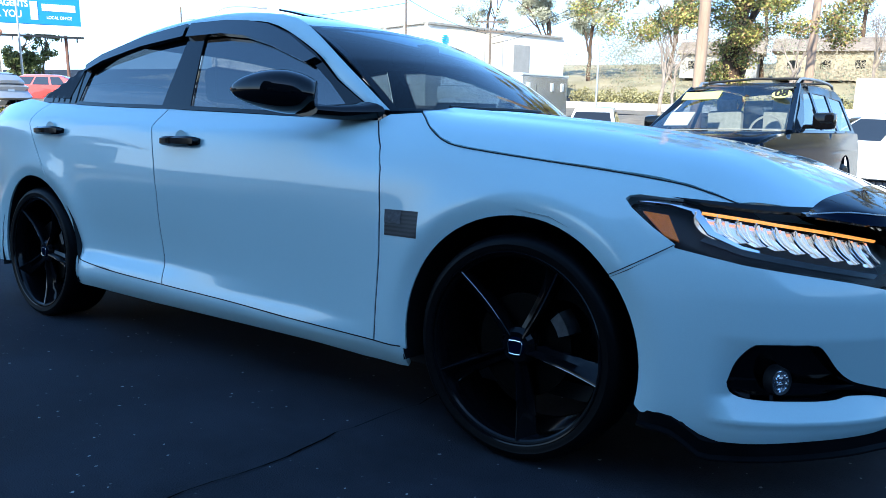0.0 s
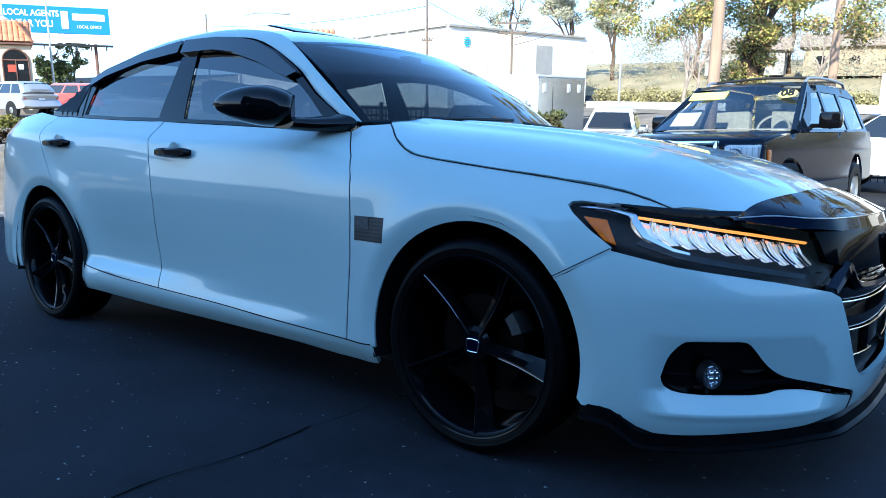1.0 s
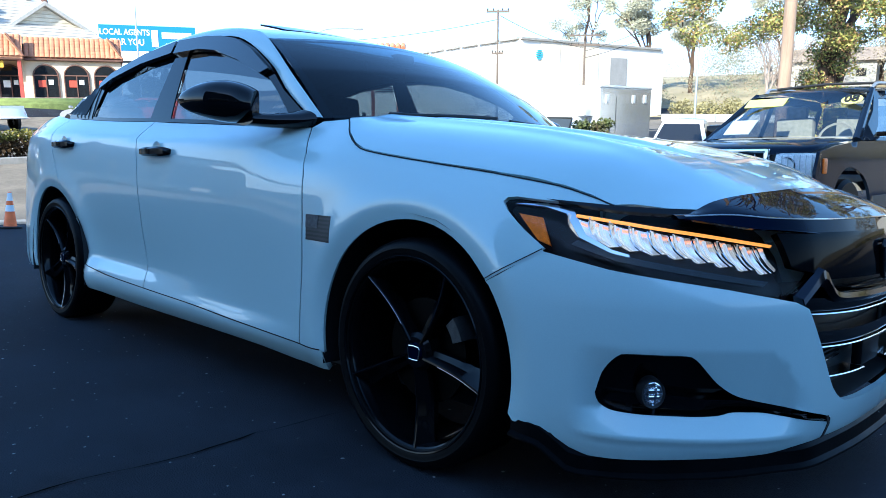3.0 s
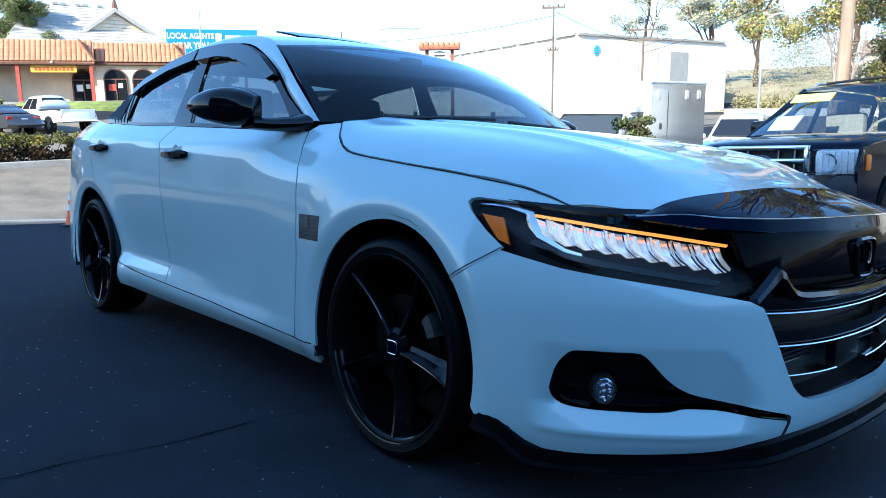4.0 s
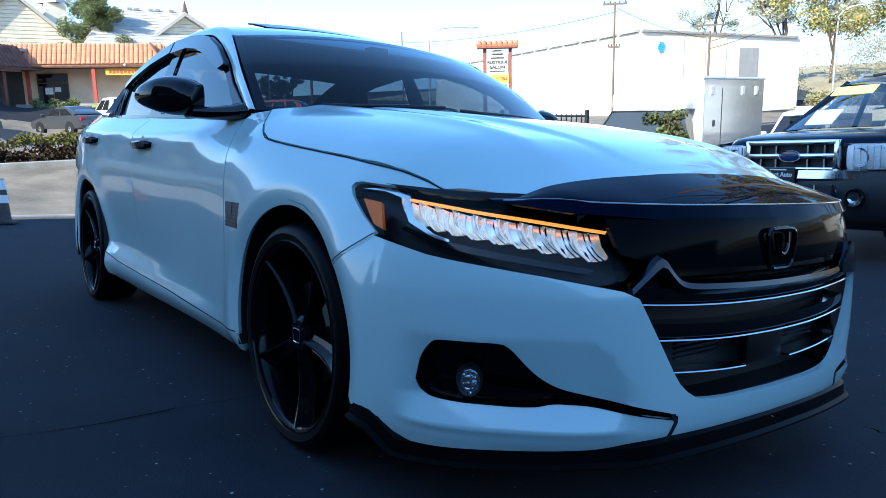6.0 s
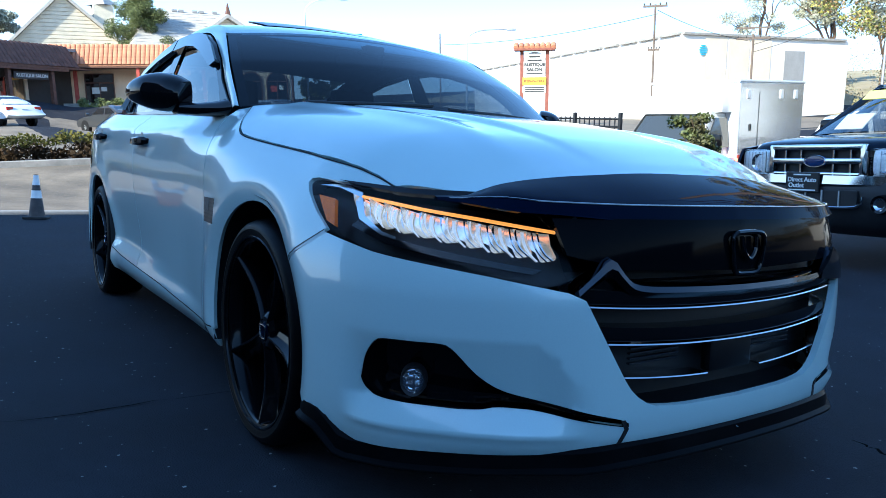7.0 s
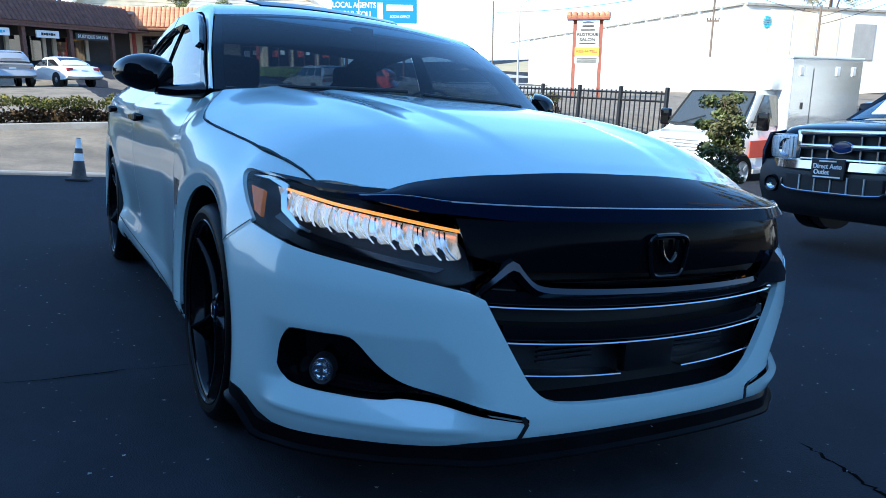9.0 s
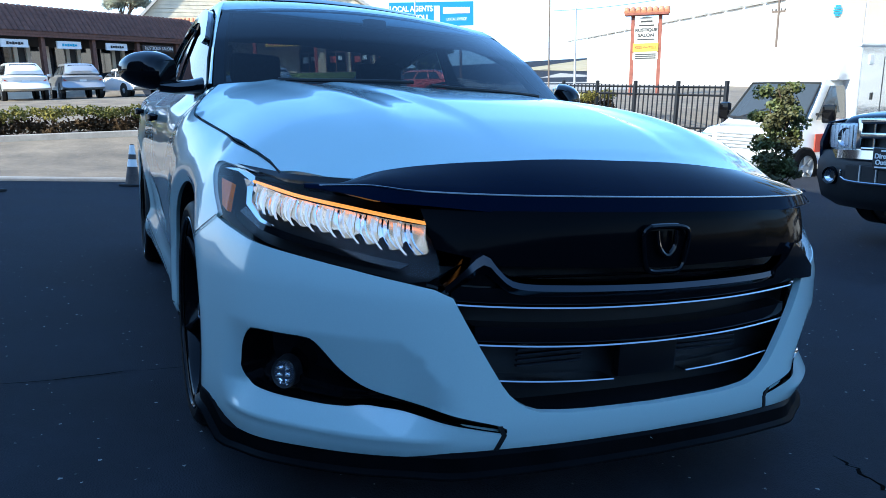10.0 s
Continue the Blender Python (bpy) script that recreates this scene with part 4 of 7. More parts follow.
def wheel(x, side):
    hub = pose(x, side * .802, .3355)
    w = new("wheel")
    w.parent = car
    w.matrix_basis = hub @ (Matrix.Diagonal((1, side, 1, 1)))
    part("tyre", spin(tyre_prof, 72), M["rubber"], w, smooth_shade=True)
    rim = part("rim", spin([(.284, .107), (.2855, .111), (.283, .1140), (.279, .1125), (.276, .104), (.268, .097), (.263, .085), (.258, .05), (.250, -.08), (.270, -.10)], 72), M["rim"], w, smooth_shade=True, angle=25)
    for k in range(5):
        a = radians(67 + 72 * k)
        rings = []
        for i in range(9):
            t = i / 8
            r = .036 + .236 * t
            face = .078 - .014 * math.sin(t * math.pi) + .022 * t
            sweep = -.012 - .022 * t
            wd = .030 + .014 * t
            hook = .014 * max(0, t - .82) / .18
            rings.append([(r, face - .022, sweep - .008), (r, face - .001, sweep - .003), (r, face + .004, sweep + .001), (r, face + .003, sweep + .006), (r, face - .012 - .010 * t, sweep + wd * .55 + hook), (r, face - .016 - .016 * t, sweep + wd + hook), (r, face - .030, sweep + wd + hook + .003), (r, face - .058, sweep + wd * .8), (r, face - .058, sweep)])
        bm = loft(rings)
        bmesh.ops.transform(bm, matrix=Matrix.Rotation(-a, 4, "Y"), verts=bm.verts)
        sp = part("spoke", bm, M["rim"], w, smooth_shade=True, angle=28)
        bm = tube([(r_[2][0], r_[2][1] + .0006, r_[2][2]) for r_ in rings[2:]], .0013, 6)
        bmesh.ops.transform(bm, matrix=Matrix.Rotation(-a, 4, "Y"), verts=bm.verts)
        part("spoke_edge", bm, M["edge_metal"], sp, "thin bright machined edge", True)
    part("hub", spin([(0, .078), (.045, .078), (.058, .066), (.060, .02)], 32), M["rim"], w, smooth_shade=True, angle=30)
    cap = part("cap", spin([(0, .083), (.026, .0825), (.030, .078)], 28), M["piano"], w, smooth_shade=True)
    part("cap_ring", tube([(px, .084, pz) for px, pz in ((-.020, .019), (0, .0205), (.020, .019), (.0235, .012), (.022, -.004), (.0185, -.019), (0, -.0205), (-.0185, -.019), (-.022, -.004), (-.0235, .012), (-.020, .019))], .0022, 6), M["chrome"], w, "small chrome emblem")
    part("brake_disc", spin([(.03, .028), (.155, .028), (.155, .006), (.03, .006)], 40), M["steel"], w, smooth_shade=True, angle=30)
    bm = loft([[(r * math.cos(radians(b)), y, r * math.sin(radians(b))) for r, y in ((.13, .050), (.165, .050), (.174, .03), (.174, -.01), (.13, -.01))] for b in (20, 28, 36, 44)])
    part("caliper", bm, M["caliper"], w, smooth_shade=True, angle=30)
    for k in range(5):
        b = radians(67 + 36 + 72 * k)
        part("lug_nut", spin([(0, .064), (.009, .064), (.010, .05)], 8, at=(.034 * math.cos(b), 0, .034 * math.sin(b))), M["dark_chrome"], w, smooth_shade=True)
    return w


for x in (0.0, -2.83):
    for side in (-1, 1):
        wheel(x, side)
        # wheel well liner
        rings = [[(x + r * math.cos(radians(b)), side * y, .335 + r * math.sin(radians(b))) for b in range(-15, 196, 15)] for r, y in ((.405, .915), (.405, .60), (.10, .58))]
        part("wheel_liner", loft(rings, closed=False, caps=False), M["black_plastic"], car, smooth_shade=True)

# greenhouse: windshield edge, rail, roof
RAIL = [(-.60, .770, 1.036), (-.84, .728, 1.200), (-1.12, .662, 1.380), (-1.30, .625, 1.440), (-1.58, .603, 1.478), (-1.86, .600, 1.482), (-2.25, .600, 1.455), (-2.62, .605, 1.375), (-2.95, .620, 1.260), (-3.25, .640, 1.140)]
DLO = [(-.655, .776, 1.030), (-.87, .738, 1.150), (-1.02, .708, 1.262), (-1.32, .662, 1.400), (-1.61, .652, 1.436), (-1.88, .645, 1.448), (-2.20, .657, 1.415), (-2.55, .680, 1.345), (-2.86, .710, 1.235), (-3.13, .728, 1.135)]
RAIL_C, DLO_C = smooth(RAIL, 40), smooth(DLO, 40)
for side in (-1, 1):
    strip(DLO_C, RAIL_C, .006, "roof_rail", M["paint"], car, side)


trim_low = [(x, side_glass(x, z - .055)[1] - .016, z - .055) for x, _, z in DLO_C]
for side in (-1, 1):
    strip([(x, w - .014, z - .004) for x, w, z in DLO_C], trim_low, 0, "pillar_trim", M["interior"], car, side)
    strip([(x, w - .014, z - .004) for x, w, z in DLO_C], [(x, w - .05, z - .02) for x, w, z in RAIL_C], 0, "headliner_edge", M["interior"], car, side)


def roof(x, q):
    """q from -1 to 1 across; the edge follows the rail."""
    i = -RAIL_C[:, 0]
    w, z = float(np.interp(-x, i, RAIL_C[:, 1])), float(np.interp(-x, i, RAIL_C[:, 2]))
    crown = .040
    return x, w * q, z + crown * (1 - q * q)


o = [(-1.12 + .08 * (1 - q * q), q) for q in [i / 10 for i in range(-10, 11)]] + [(-2.45, 1), (-2.50, .5), (-2.50, -.5), (-2.45, -1)]
panel("roof", o, roof, M["paint"], car, 1, step=.06, thick=.01, flip=False)
panel("headliner", o, lambda x, q: (x, roof(x, q)[1], roof(x, q)[2] - .035), M["interior"], car, 1, step=.12, thick=0)


def shield(v, q):
    """The windshield: v 0 at the cowl, 1 at the roof; q across."""
    xe, we, ze = (float(np.interp(v, (0, .5, 1), c)) for c in ((-.60, -.85, -1.12), (.765, .722, .655), (1.034, 1.208, 1.378)))
    bow = .19 * (1 - v) + .09 * v
    return xe + bow * (1 - q * q), we * q, ze + (.020 + .02 * v) * (1 - q * q) + .02 * math.sin(v * math.pi)


q11 = [i / 10 for i in range(-10, 11)]
windshield = panel("windshield", [(0.0, q) for q in q11] + [(1.0, q) for q in q11[::-1]], shield, M["glass_front"], car, 1, step=.05, thick=.004, flip=True)
panel("windshield_band", [(.955, q) for q in q11] + [(1.0, q) for q in q11[::-1]], shield, M["black_gloss"], car, 1, step=.05, thick=0, flip=True, lift=-.006)
for e in (-1, 1):
    panel("windshield_band", [(0, e), (1, e), (1, e * .955), (0, e * .955)], shield, M["black_gloss"], car, 1, step=.05, thick=0, flip=True, lift=-.006)
panel("cowl", [(-.02, q) for q in q11] + [(.05, q) for q in q11[::-1]], shield, M["black_plastic"], car, 1, step=.05, thick=.02, flip=True, lift=-.012)


def tail_glass(v, q):
    xe, we, ze = (float(np.interp(v, (0, 1), c)) for c in ((-2.48, -3.30), (.59, .62), (1.41, 1.115)))
    return xe - .12 * (1 - q * q), we * q, ze + .045 * (1 - q * q)


panel("rear_window", [(0.0, q) for q in q11] + [(1.0, q) for q in q11[::-1]], tail_glass, M["glass_side"], car, 1, step=.08, thick=.004)
o = [(-3.25, -.66), (-3.25, .66), (-3.55, .66), (-3.80, .55), (-3.84, 0), (-3.80, -.55), (-3.55, -.66)]
panel("trunk_lid", o, lambda x, y: (x, y, 1.15 - .06 * (x + 3.25) ** 2 * 2 - .04 * (y / .66) ** 2), M["paint"], car, 1, step=.08, flip=False)

# side windows
FRAME_O = [(-.665, 1.032), (-.87, 1.148), (-1.02, 1.258), (-1.17, 1.338), (-1.32, 1.392), (-1.46, 1.418), (-1.61, 1.432), (-1.88, 1.440), (-2.20, 1.408), (-2.55, 1.340), (-2.77, 1.245), (-2.95, 1.185), (-3.10, 1.135)]
FG = [(-.80, 1.06), (-.90, 1.14), (-1.04, 1.235), (-1.20, 1.305), (-1.44, 1.362), (-1.60, 1.378), (-1.745, 1.382), (-1.71, 1.22), (-1.685, BELT_Z(-1.685) + .012), (-1.2, BELT_Z(-1.2) + .012)]
RG = [(-1.895, BELT_Z(-1.895) + .012), (-1.87, 1.226), (-1.86, 1.388), (-2.05, 1.380), (-2.21, 1.364), (-2.42, 1.345), (-2.61, 1.315), (-2.64, 1.22), (-2.67, BELT_Z(-2.67) + .012), (-2.3, BELT_Z(-2.3) + .012)]
for side in (-1, 1):
    base = [(x, BELT_Z(x) - .004) for x in (-3.10, -2.8, -2.5, -2.2, -1.9, -1.6, -1.3, -1.0, -.72)]
    panel("window_frame", FRAME_O + base, side_glass, M["black_gloss"], car, side, step=.04, thick=.006, holes=[FG, RG], flip=True, lift=.003)
    panel("front_window", FG, side_glass, M["glass_side"], car, side, step=.05, thick=0, flip=True, lift=-.006)
    panel("rear_window_pane", RG, side_glass, M["glass_side"], car, side, step=.05, thick=0, flip=True, lift=-.006)

# door mirrors
MIR_H = Curve((0, .052), (.15, .070), (.35, .078), (.55, .072), (.75, .056), (.90, .036), (.97, .020), (1, .008))
MIR_D = Curve((0, .075), (.2, .105), (.45, .105), (.7, .078), (.9, .038), (1, .006))
for side in (-1, 1):
    m = new("door_mirror")
    m.parent = car
    m.matrix_basis = pose(-.84, side * .88, 1.085) @ Matrix.Diagonal((1, side, 1, 1))
    rings = []
    for i in range(19):
        t = i / 18
        cx, cy, cz = -.235 * t, .185 * t, .012 * math.sin(t * 2) - .006
        ring = []
        for k in range(24):
            b = 2 * math.pi * k / 24
            u, v = math.cos(b), math.sin(b)
            d = MIR_D(t) * (u if u > 0 else .18 * u)
            ring.append((cx + .62 * d, cy + .78 * d, cz + MIR_H(t) * math.copysign(abs(v) ** .85, v) * (1 if v > 0 else .92)))
        rings.append(ring)
    part("housing", loft(rings), M["black_gloss"], m, smooth_shade=True, angle=60)
    g_ = [(-.235 * t - .62 * .02, .185 * t - .78 * .02, z) for t, z in ((.08, -.045), (.08, .05), (.4, .066), (.8, .036), (.9, 0), (.8, -.03), (.4, -.058))]
    part("mirror_glass", loft([g_, [(x - .004, y - .004, z) for x, y, z in g_]]), M["reflector"], m)
    rings = [[(x0 + rx_ * math.cos(b), y0, z0 + rz_ * math.sin(b)) for b in [2 * math.pi * k / 14 for k in range(14)]] for x0, y0, z0, rx_, rz_ in ((.0, .055, -.058, .06, .022), (.06, .0, -.062, .07, .024), (.12, -.05, -.060, .085, .028), (.14, -.085, -.055, .10, .034))]
    part("stalk", loft(rings), M["black_gloss"], m, smooth_shade=True)

# door handles
for side in (-1, 1):
    for x, z in ((-1.60, .915), (-2.66, .955)):
        h = new("door_handle")
        h.parent = car
        _, w, _ = flank(S(x), z)
        h.matrix_basis = pose(x, side * w, z) @ Matrix.Diagonal((1, side, 1, 1))
        rings = [[(xx, .030 * k0 + dy * .012, dz * .019 * k1) for dy, dz in ((-1, -.6), (0, -1), (1, -.6), (1, .6), (0, 1), (-1, .6))] for xx, k0, k1 in ((.125, .0, .6), (.115, .6, .9), (.07, 1, 1.1), (0, 1.05, 1), (-.07, 1, 1), (-.105, .7, .9), (-.115, .0, .6))]
        part("grip", loft(rings), M["black_gloss"], h, smooth_shade=True, angle=40)
        bm = spin([(0, -.002), (.03, -.0005), (.045, .003)], 28)
        part("cup", bm, M["paint"], h, smooth_shade=True)

# dark shell that closes the cabin and the underside
part("floor_pan", box((3.9, 1.50, .05), (-1.45, 0, .20)), M["black_plastic"], car)
part("bulkhead", box((.05, 1.42, .75), (-.42, 0, .60)), M["interior"], car)
part("dashboard", box((.45, 1.40, .22), (-.72, 0, .90), .06), M["interior"], car, smooth_shade=True)
for y in (-.36, .36):
    seat = new("seat")
    seat.parent = car
    seat.matrix_basis = pose(-1.75, y, 0)
    part("cushion", box((.50, .50, .18), (.15, 0, .48), .05), M["seat"], seat, smooth_shade=True)
    part("backrest", box((.14, .48, .62), (-.18, 0, .82), .05, Matrix.Rotation(radians(-8), 4, "Y")), M["seat"], seat, smooth_shade=True)
    part("headrest", box((.10, .27, .17), (-.10, 0, 1.22), .04, Matrix.Rotation(radians(-6), 4, "Y")), M["seat"], seat, smooth_shade=True)
part("rear_bench", box((.18, 1.25, .60), (-2.75, 0, .80), .06), M["seat"], car, smooth_shade=True)
part("rear_shelf", box((.55, 1.20, .04), (-3.1, 0, 1.06)), M["interior"], car)
bm = spin([(.178, 0), (.184, .012), (.19, 0), (.184, -.012), (.178, 0)], 40, "X")
bmesh.ops.transform(bm, matrix=pose(-1.02, .36, .96, 0, 20, 0), verts=bm.verts)
part("steering_wheel", bm, M["interior"], car, smooth_shade=True)

# sun roof deflector, visors, louvres
panel("roof_deflector", [(-1.43, -.60), (-1.43, .60), (-1.58, .68), (-1.58, -.68)], lambda x, q: (roof(x, q)[0], roof(x, q)[1], roof(x, q)[2] + .030 - (x + 1.58) * .16), M["piano"], car, 1, step=.06, thick=.008, label="smoked sunroof deflector")
for side in (-1, 1):
    top = [(-.99, 1.232), (-1.17, 1.328), (-1.32, 1.385), (-1.46, 1.412), (-1.61, 1.427), (-1.86, 1.434)]
    low_ = [(-1.86, 1.372), (-1.61, 1.368), (-1.44, 1.345), (-1.28, 1.302), (-1.14, 1.250), (-1.04, 1.215)]
    panel("window_visor", top + low_, side_glass, M["visor_black"], car, side, step=.03, thick=.022, flip=True, lift=.024, label="smoked rain visor")
    top = [(-1.885, 1.434), (-2.20, 1.403), (-2.55, 1.335), (-2.68, 1.288)]
    low_ = [(-2.66, 1.258), (-2.52, 1.300), (-2.20, 1.352), (-1.885, 1.376)]
    panel("window_visor", top + low_, side_glass, M["visor_black"], car, side, step=.03, thick=.022, flip=True, lift=.024, label="smoked rain visor")
    lv = new("quarter_louver")
    lv.parent = car
    for k in range(5):
        x = -2.74 - k * .070
        zt = 1.262 - k * .030
        o = [(x, BELT_Z(x) + .02), (x - .045, BELT_Z(x) + .02), (x - .005, zt), (x + .040, zt + .016)]
        panel("slat", o, lambda a, b, x=x: (side_glass(a, b)[0], side_glass(a, b)[1] + .030 * max(0, min(1, (x + .03 - a) / .07)), b), M["black_gloss"], lv, side, step=.03, thick=.006, flip=True, lift=.010)
# inside mirror and camera pod
part("rear_view_mirror", box((.03, .24, .06), (-1.16, 0, 1.330), .012), M["interior"], car, smooth_shade=True)
part("sensor_pod", box((.10, .10, .04), (-1.06, 0, 1.372), .012), M["interior"], car, smooth_shade=True)
# wiper arms on the cowl
for ya, yb in ((-.55, -.05), (.02, .58)):
    pts_ = [tuple(Vector(shield(.012 + .030 * abs(t - .2), (ya + (yb - ya) * t) / .765)) + Vector((.012, 0, .012))) for t in [i / 10 for i in range(11)]]
    part("wiper", tube(pts_, .007, 6), M["black_plastic"], car)

# flag decal on both fenders
for side in (-1,):
    decal = panel("flag_decal", [(S(-.338), .628), (S(-.338), .711), (S(-.478), .711), (S(-.478), .628)], flank, M["flag_light"], car, side, step=.02, thick=.0006, lift=.0006, label="grey and black flag decal")
    panel("canton", [(S(-.408), .668), (S(-.408), .711), (S(-.478), .711), (S(-.478), .668)], flank, M["flag_canton"], decal, side, step=.02, thick=.0003, lift=.0022)
    for k in range(7):
        z = .628 + .083 * (2 * k + 0) / 13
        panel("stripe", [(S(-.338), z), (S(-.338), z + .0064), (S(-.478), z + .0064), (S(-.478), z)], flank, M["flag_dark"], decal, side, step=.02, thick=.0003, lift=.0012)

# ---- the lie of the land: the lot tips a little against the level of the town round it ----
UP = Vector((.043, -.086, .9954)).normalized()
LEVEL = Vector((0, 0, 1)).rotation_difference(UP).to_matrix().to_4x4()


def ramp01(a, b, t):
    u = min(1, max(0, (t - a) / (b - a)))
    return u * u * (3 - 2 * u)


def town_z(x, y):
    """Height of the town's level, with the hill behind."""
    hill = .11 * (min(max(y, 55), 110) - 55) * ramp01(55, 80, y)
    return (-.0432 * x + .0864 * y) + hill


def car_park(x, y):
    """Rise of the far car park towards the shops."""
    shaded = .5 * ramp01(20, 36, -x) * (1 - ramp01(1.5, 5, y))
    return shaded + float(np.interp(-x, (42.5, 50, 60), (0, 1.45, 1.6))) * (1 - ramp01(20, 34, y))


def ground_z(x, y):
    k = max(ramp01(-9.2, -16.0, x), ramp01(12.0, 36.0, y))
    near = .036 * max(0, min(y, 16) - 1)
    far = town_z(max(x, -600), y) if y > -30 else town_z(x, -30)
    return near * (1 - k) + far * k + car_park(x, y)


def on(x, y, turn=0.0, lift=0.0, level=True):
    """A place on the ground, upright by the town's level."""
    m = Matrix.Translation((x, y, ground_z(x, y) + lift))
    return m @ (LEVEL if level else Matrix.Identity(4)) @ pose(0, 0, 0, 0, 0, turn)


def axis_marks(a, b, fine0, fine1, d=.8):
    m = list(np.arange(fine0, fine1 + .01, d))
    for start, stop, sgn in ((fine1, b, 1), (fine0, a, -1)):
        v, g = start, 1.2
        while v * sgn < stop * sgn:
            v += g * sgn
            g *= 1.22
            m.append(min(v, b) if sgn > 0 else max(v, a))
    return sorted(set(m))


xs, ys_ = axis_marks(-900, 600, -38, 8), axis_marks(-500, 900, -6, 36)
verts = [(x, y, ground_z(x, y)) for x in xs for y in ys_]
ny = len(ys_)
faces = [(i * ny + j, (i + 1) * ny + j, (i + 1) * ny + j + 1, i * ny + j + 1) for i in range(len(xs) - 1) for j in range(ny - 1)]
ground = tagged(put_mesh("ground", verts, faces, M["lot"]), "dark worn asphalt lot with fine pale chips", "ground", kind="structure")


def sheet(name, outline, mat, label, category, lift, step=1.0, kind="structure", thick=.0):
    """A sheet that follows the ground."""
    return tagged(panel(name, outline, lambda u, v: (u, v, ground_z(u, v)), mat, None, 1, step=step, thick=thick, lift=lift), label, category, kind=kind)


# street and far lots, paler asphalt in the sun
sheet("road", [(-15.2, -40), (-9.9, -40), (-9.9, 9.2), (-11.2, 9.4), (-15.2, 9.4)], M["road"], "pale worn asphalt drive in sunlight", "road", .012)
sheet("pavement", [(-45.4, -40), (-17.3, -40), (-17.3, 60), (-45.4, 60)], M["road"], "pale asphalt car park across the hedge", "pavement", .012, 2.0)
sheet("grass", [(-26, 54), (60, 46), (120, 46), (120, 260), (-140, 260), (-140, 80), (-40, 66)], M["grass"], "dry grass slope on the hill", "grass", .02, 4.0)
sheet("road", [(-34, 44), (30, 30), (30, 36), (-30, 52)], M["road"], "street running up the hill", "road", .03, 2.0)

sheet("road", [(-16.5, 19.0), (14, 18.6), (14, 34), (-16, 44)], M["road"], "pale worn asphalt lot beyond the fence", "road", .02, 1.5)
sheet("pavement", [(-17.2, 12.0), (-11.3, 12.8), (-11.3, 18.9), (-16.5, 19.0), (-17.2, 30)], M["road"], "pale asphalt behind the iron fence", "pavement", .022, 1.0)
sheet("pavement", [(-112, 20), (-45.5, 20), (-45.5, 60), (-112, 74)], M["concrete"], "pale paved yard before the white building", "pavement", .02, 3.0)


def kerb(points, label, h=.14, w=.16):
    rings = []
    p = smooth(points, max(2, int(sum(math.dist(a, b) for a, b in zip(points, points[1:])) / .8)))
    for i, q in enumerate(p):
        d = p[min(i + 1, len(p) - 1)] - p[max(i - 1, 0)]
        n = np.array((-d[1], d[0])) / np.linalg.norm(d)
        z = ground_z(*q)
        rings.append([(q[0] + n[0] * a, q[1] + n[1] * a, z + b) for a, b in ((-w / 2, -.05), (-w / 2, h - .02), (-w / 2 + .02, h), (w / 2 - .02, h), (w / 2, h - .02), (w / 2, -.05))])
    return tagged(part("kerb", loft(rings), M["concrete"], None, smooth_shade=True, angle=30), label, "kerb", kind="structure")


kerb([(-9.85, -40), (-9.85, -12), (-9.85, -2), (-9.85, 3), (-9.85, 9.0)], "low worn concrete kerb at the lot's edge", .05, .22)
kerb([(-15.3, -40), (-15.3, -10), (-15.3, 0), (-15.3, 9.5)], "pale concrete kerb in front of the hedge")
kerb([(-17.2, -40), (-17.2, -10), (-17.2, 0), (-17.2, 12)], "pale concrete kerb behind the hedge")


def crack(points, w=.006):
    """A tarred crack in the asphalt."""
    p = smooth(points, 60)
    rng = random.Random(len(points))
    rings = []
    for i, q in enumerate(p):
        j = np.array((rng.uniform(-.012, .012), rng.uniform(-.012, .012)))
        a = w * rng.uniform(.5, 1.4)
        q = q + j
        rings.append([(q[0] - a * .4, q[1] - a, .0035), (q[0] + a * .4, q[1] + a, .0035)])
    return tagged(part("crack", loft(rings, closed=False, caps=False), M["crack"], None), "thin dark crack across the asphalt", "crack", kind="structure")


crack([(-.53, -4.2), (-.50, -2.6), (-.515, -1.69), (-.49, -1.40), (-.52, -1.08), (-.50, -.80), (-.52, .4)])
crack([(.45, .95), (.66, .87), (.89, .80), (1.07, .73), (1.4, .62)])
crack([(-.51, -2.2), (-1.3, -2.4), (-2.6, -2.2), (-4.2, -2.5)], .004)

# ---- unseen building blocks, added behind and beside the walk, whose shade covers the lot ----
b = thing("dealer_building", "unseen long slate grey building block added to shade the lot", "building")
for x0, x1, h in ((-4.0, .65, 8.65), (.65, 45.0, 7.73)):
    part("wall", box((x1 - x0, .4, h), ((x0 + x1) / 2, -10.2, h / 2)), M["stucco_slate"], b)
    part("roof", box((x1 - x0, 14, .3), ((x0 + x1) / 2, -17.0, h + .14)), M["stucco_grey"], b)
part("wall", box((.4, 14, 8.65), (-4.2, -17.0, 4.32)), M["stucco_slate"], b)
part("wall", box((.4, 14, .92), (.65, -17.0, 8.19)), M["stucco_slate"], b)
for k in range(5):
    w = part("shop_window", box((3.4, .10, 2.3), (1.0 + k * 5.2, -9.97, 1.5)), M["shop_glass"], b)
    for dx in (-1.75, 0, 1.75):
        part("mullion", box((.08, .16, 2.4), (1.0 + k * 5.2 + dx, -9.95, 1.5)), M["galv"], w)
# unseen block added ahead of the nose to darken what it reflects
b = thing("service_building", "unseen low slate grey block added to darken reflections in the front", "building")
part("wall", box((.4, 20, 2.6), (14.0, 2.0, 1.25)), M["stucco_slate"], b)
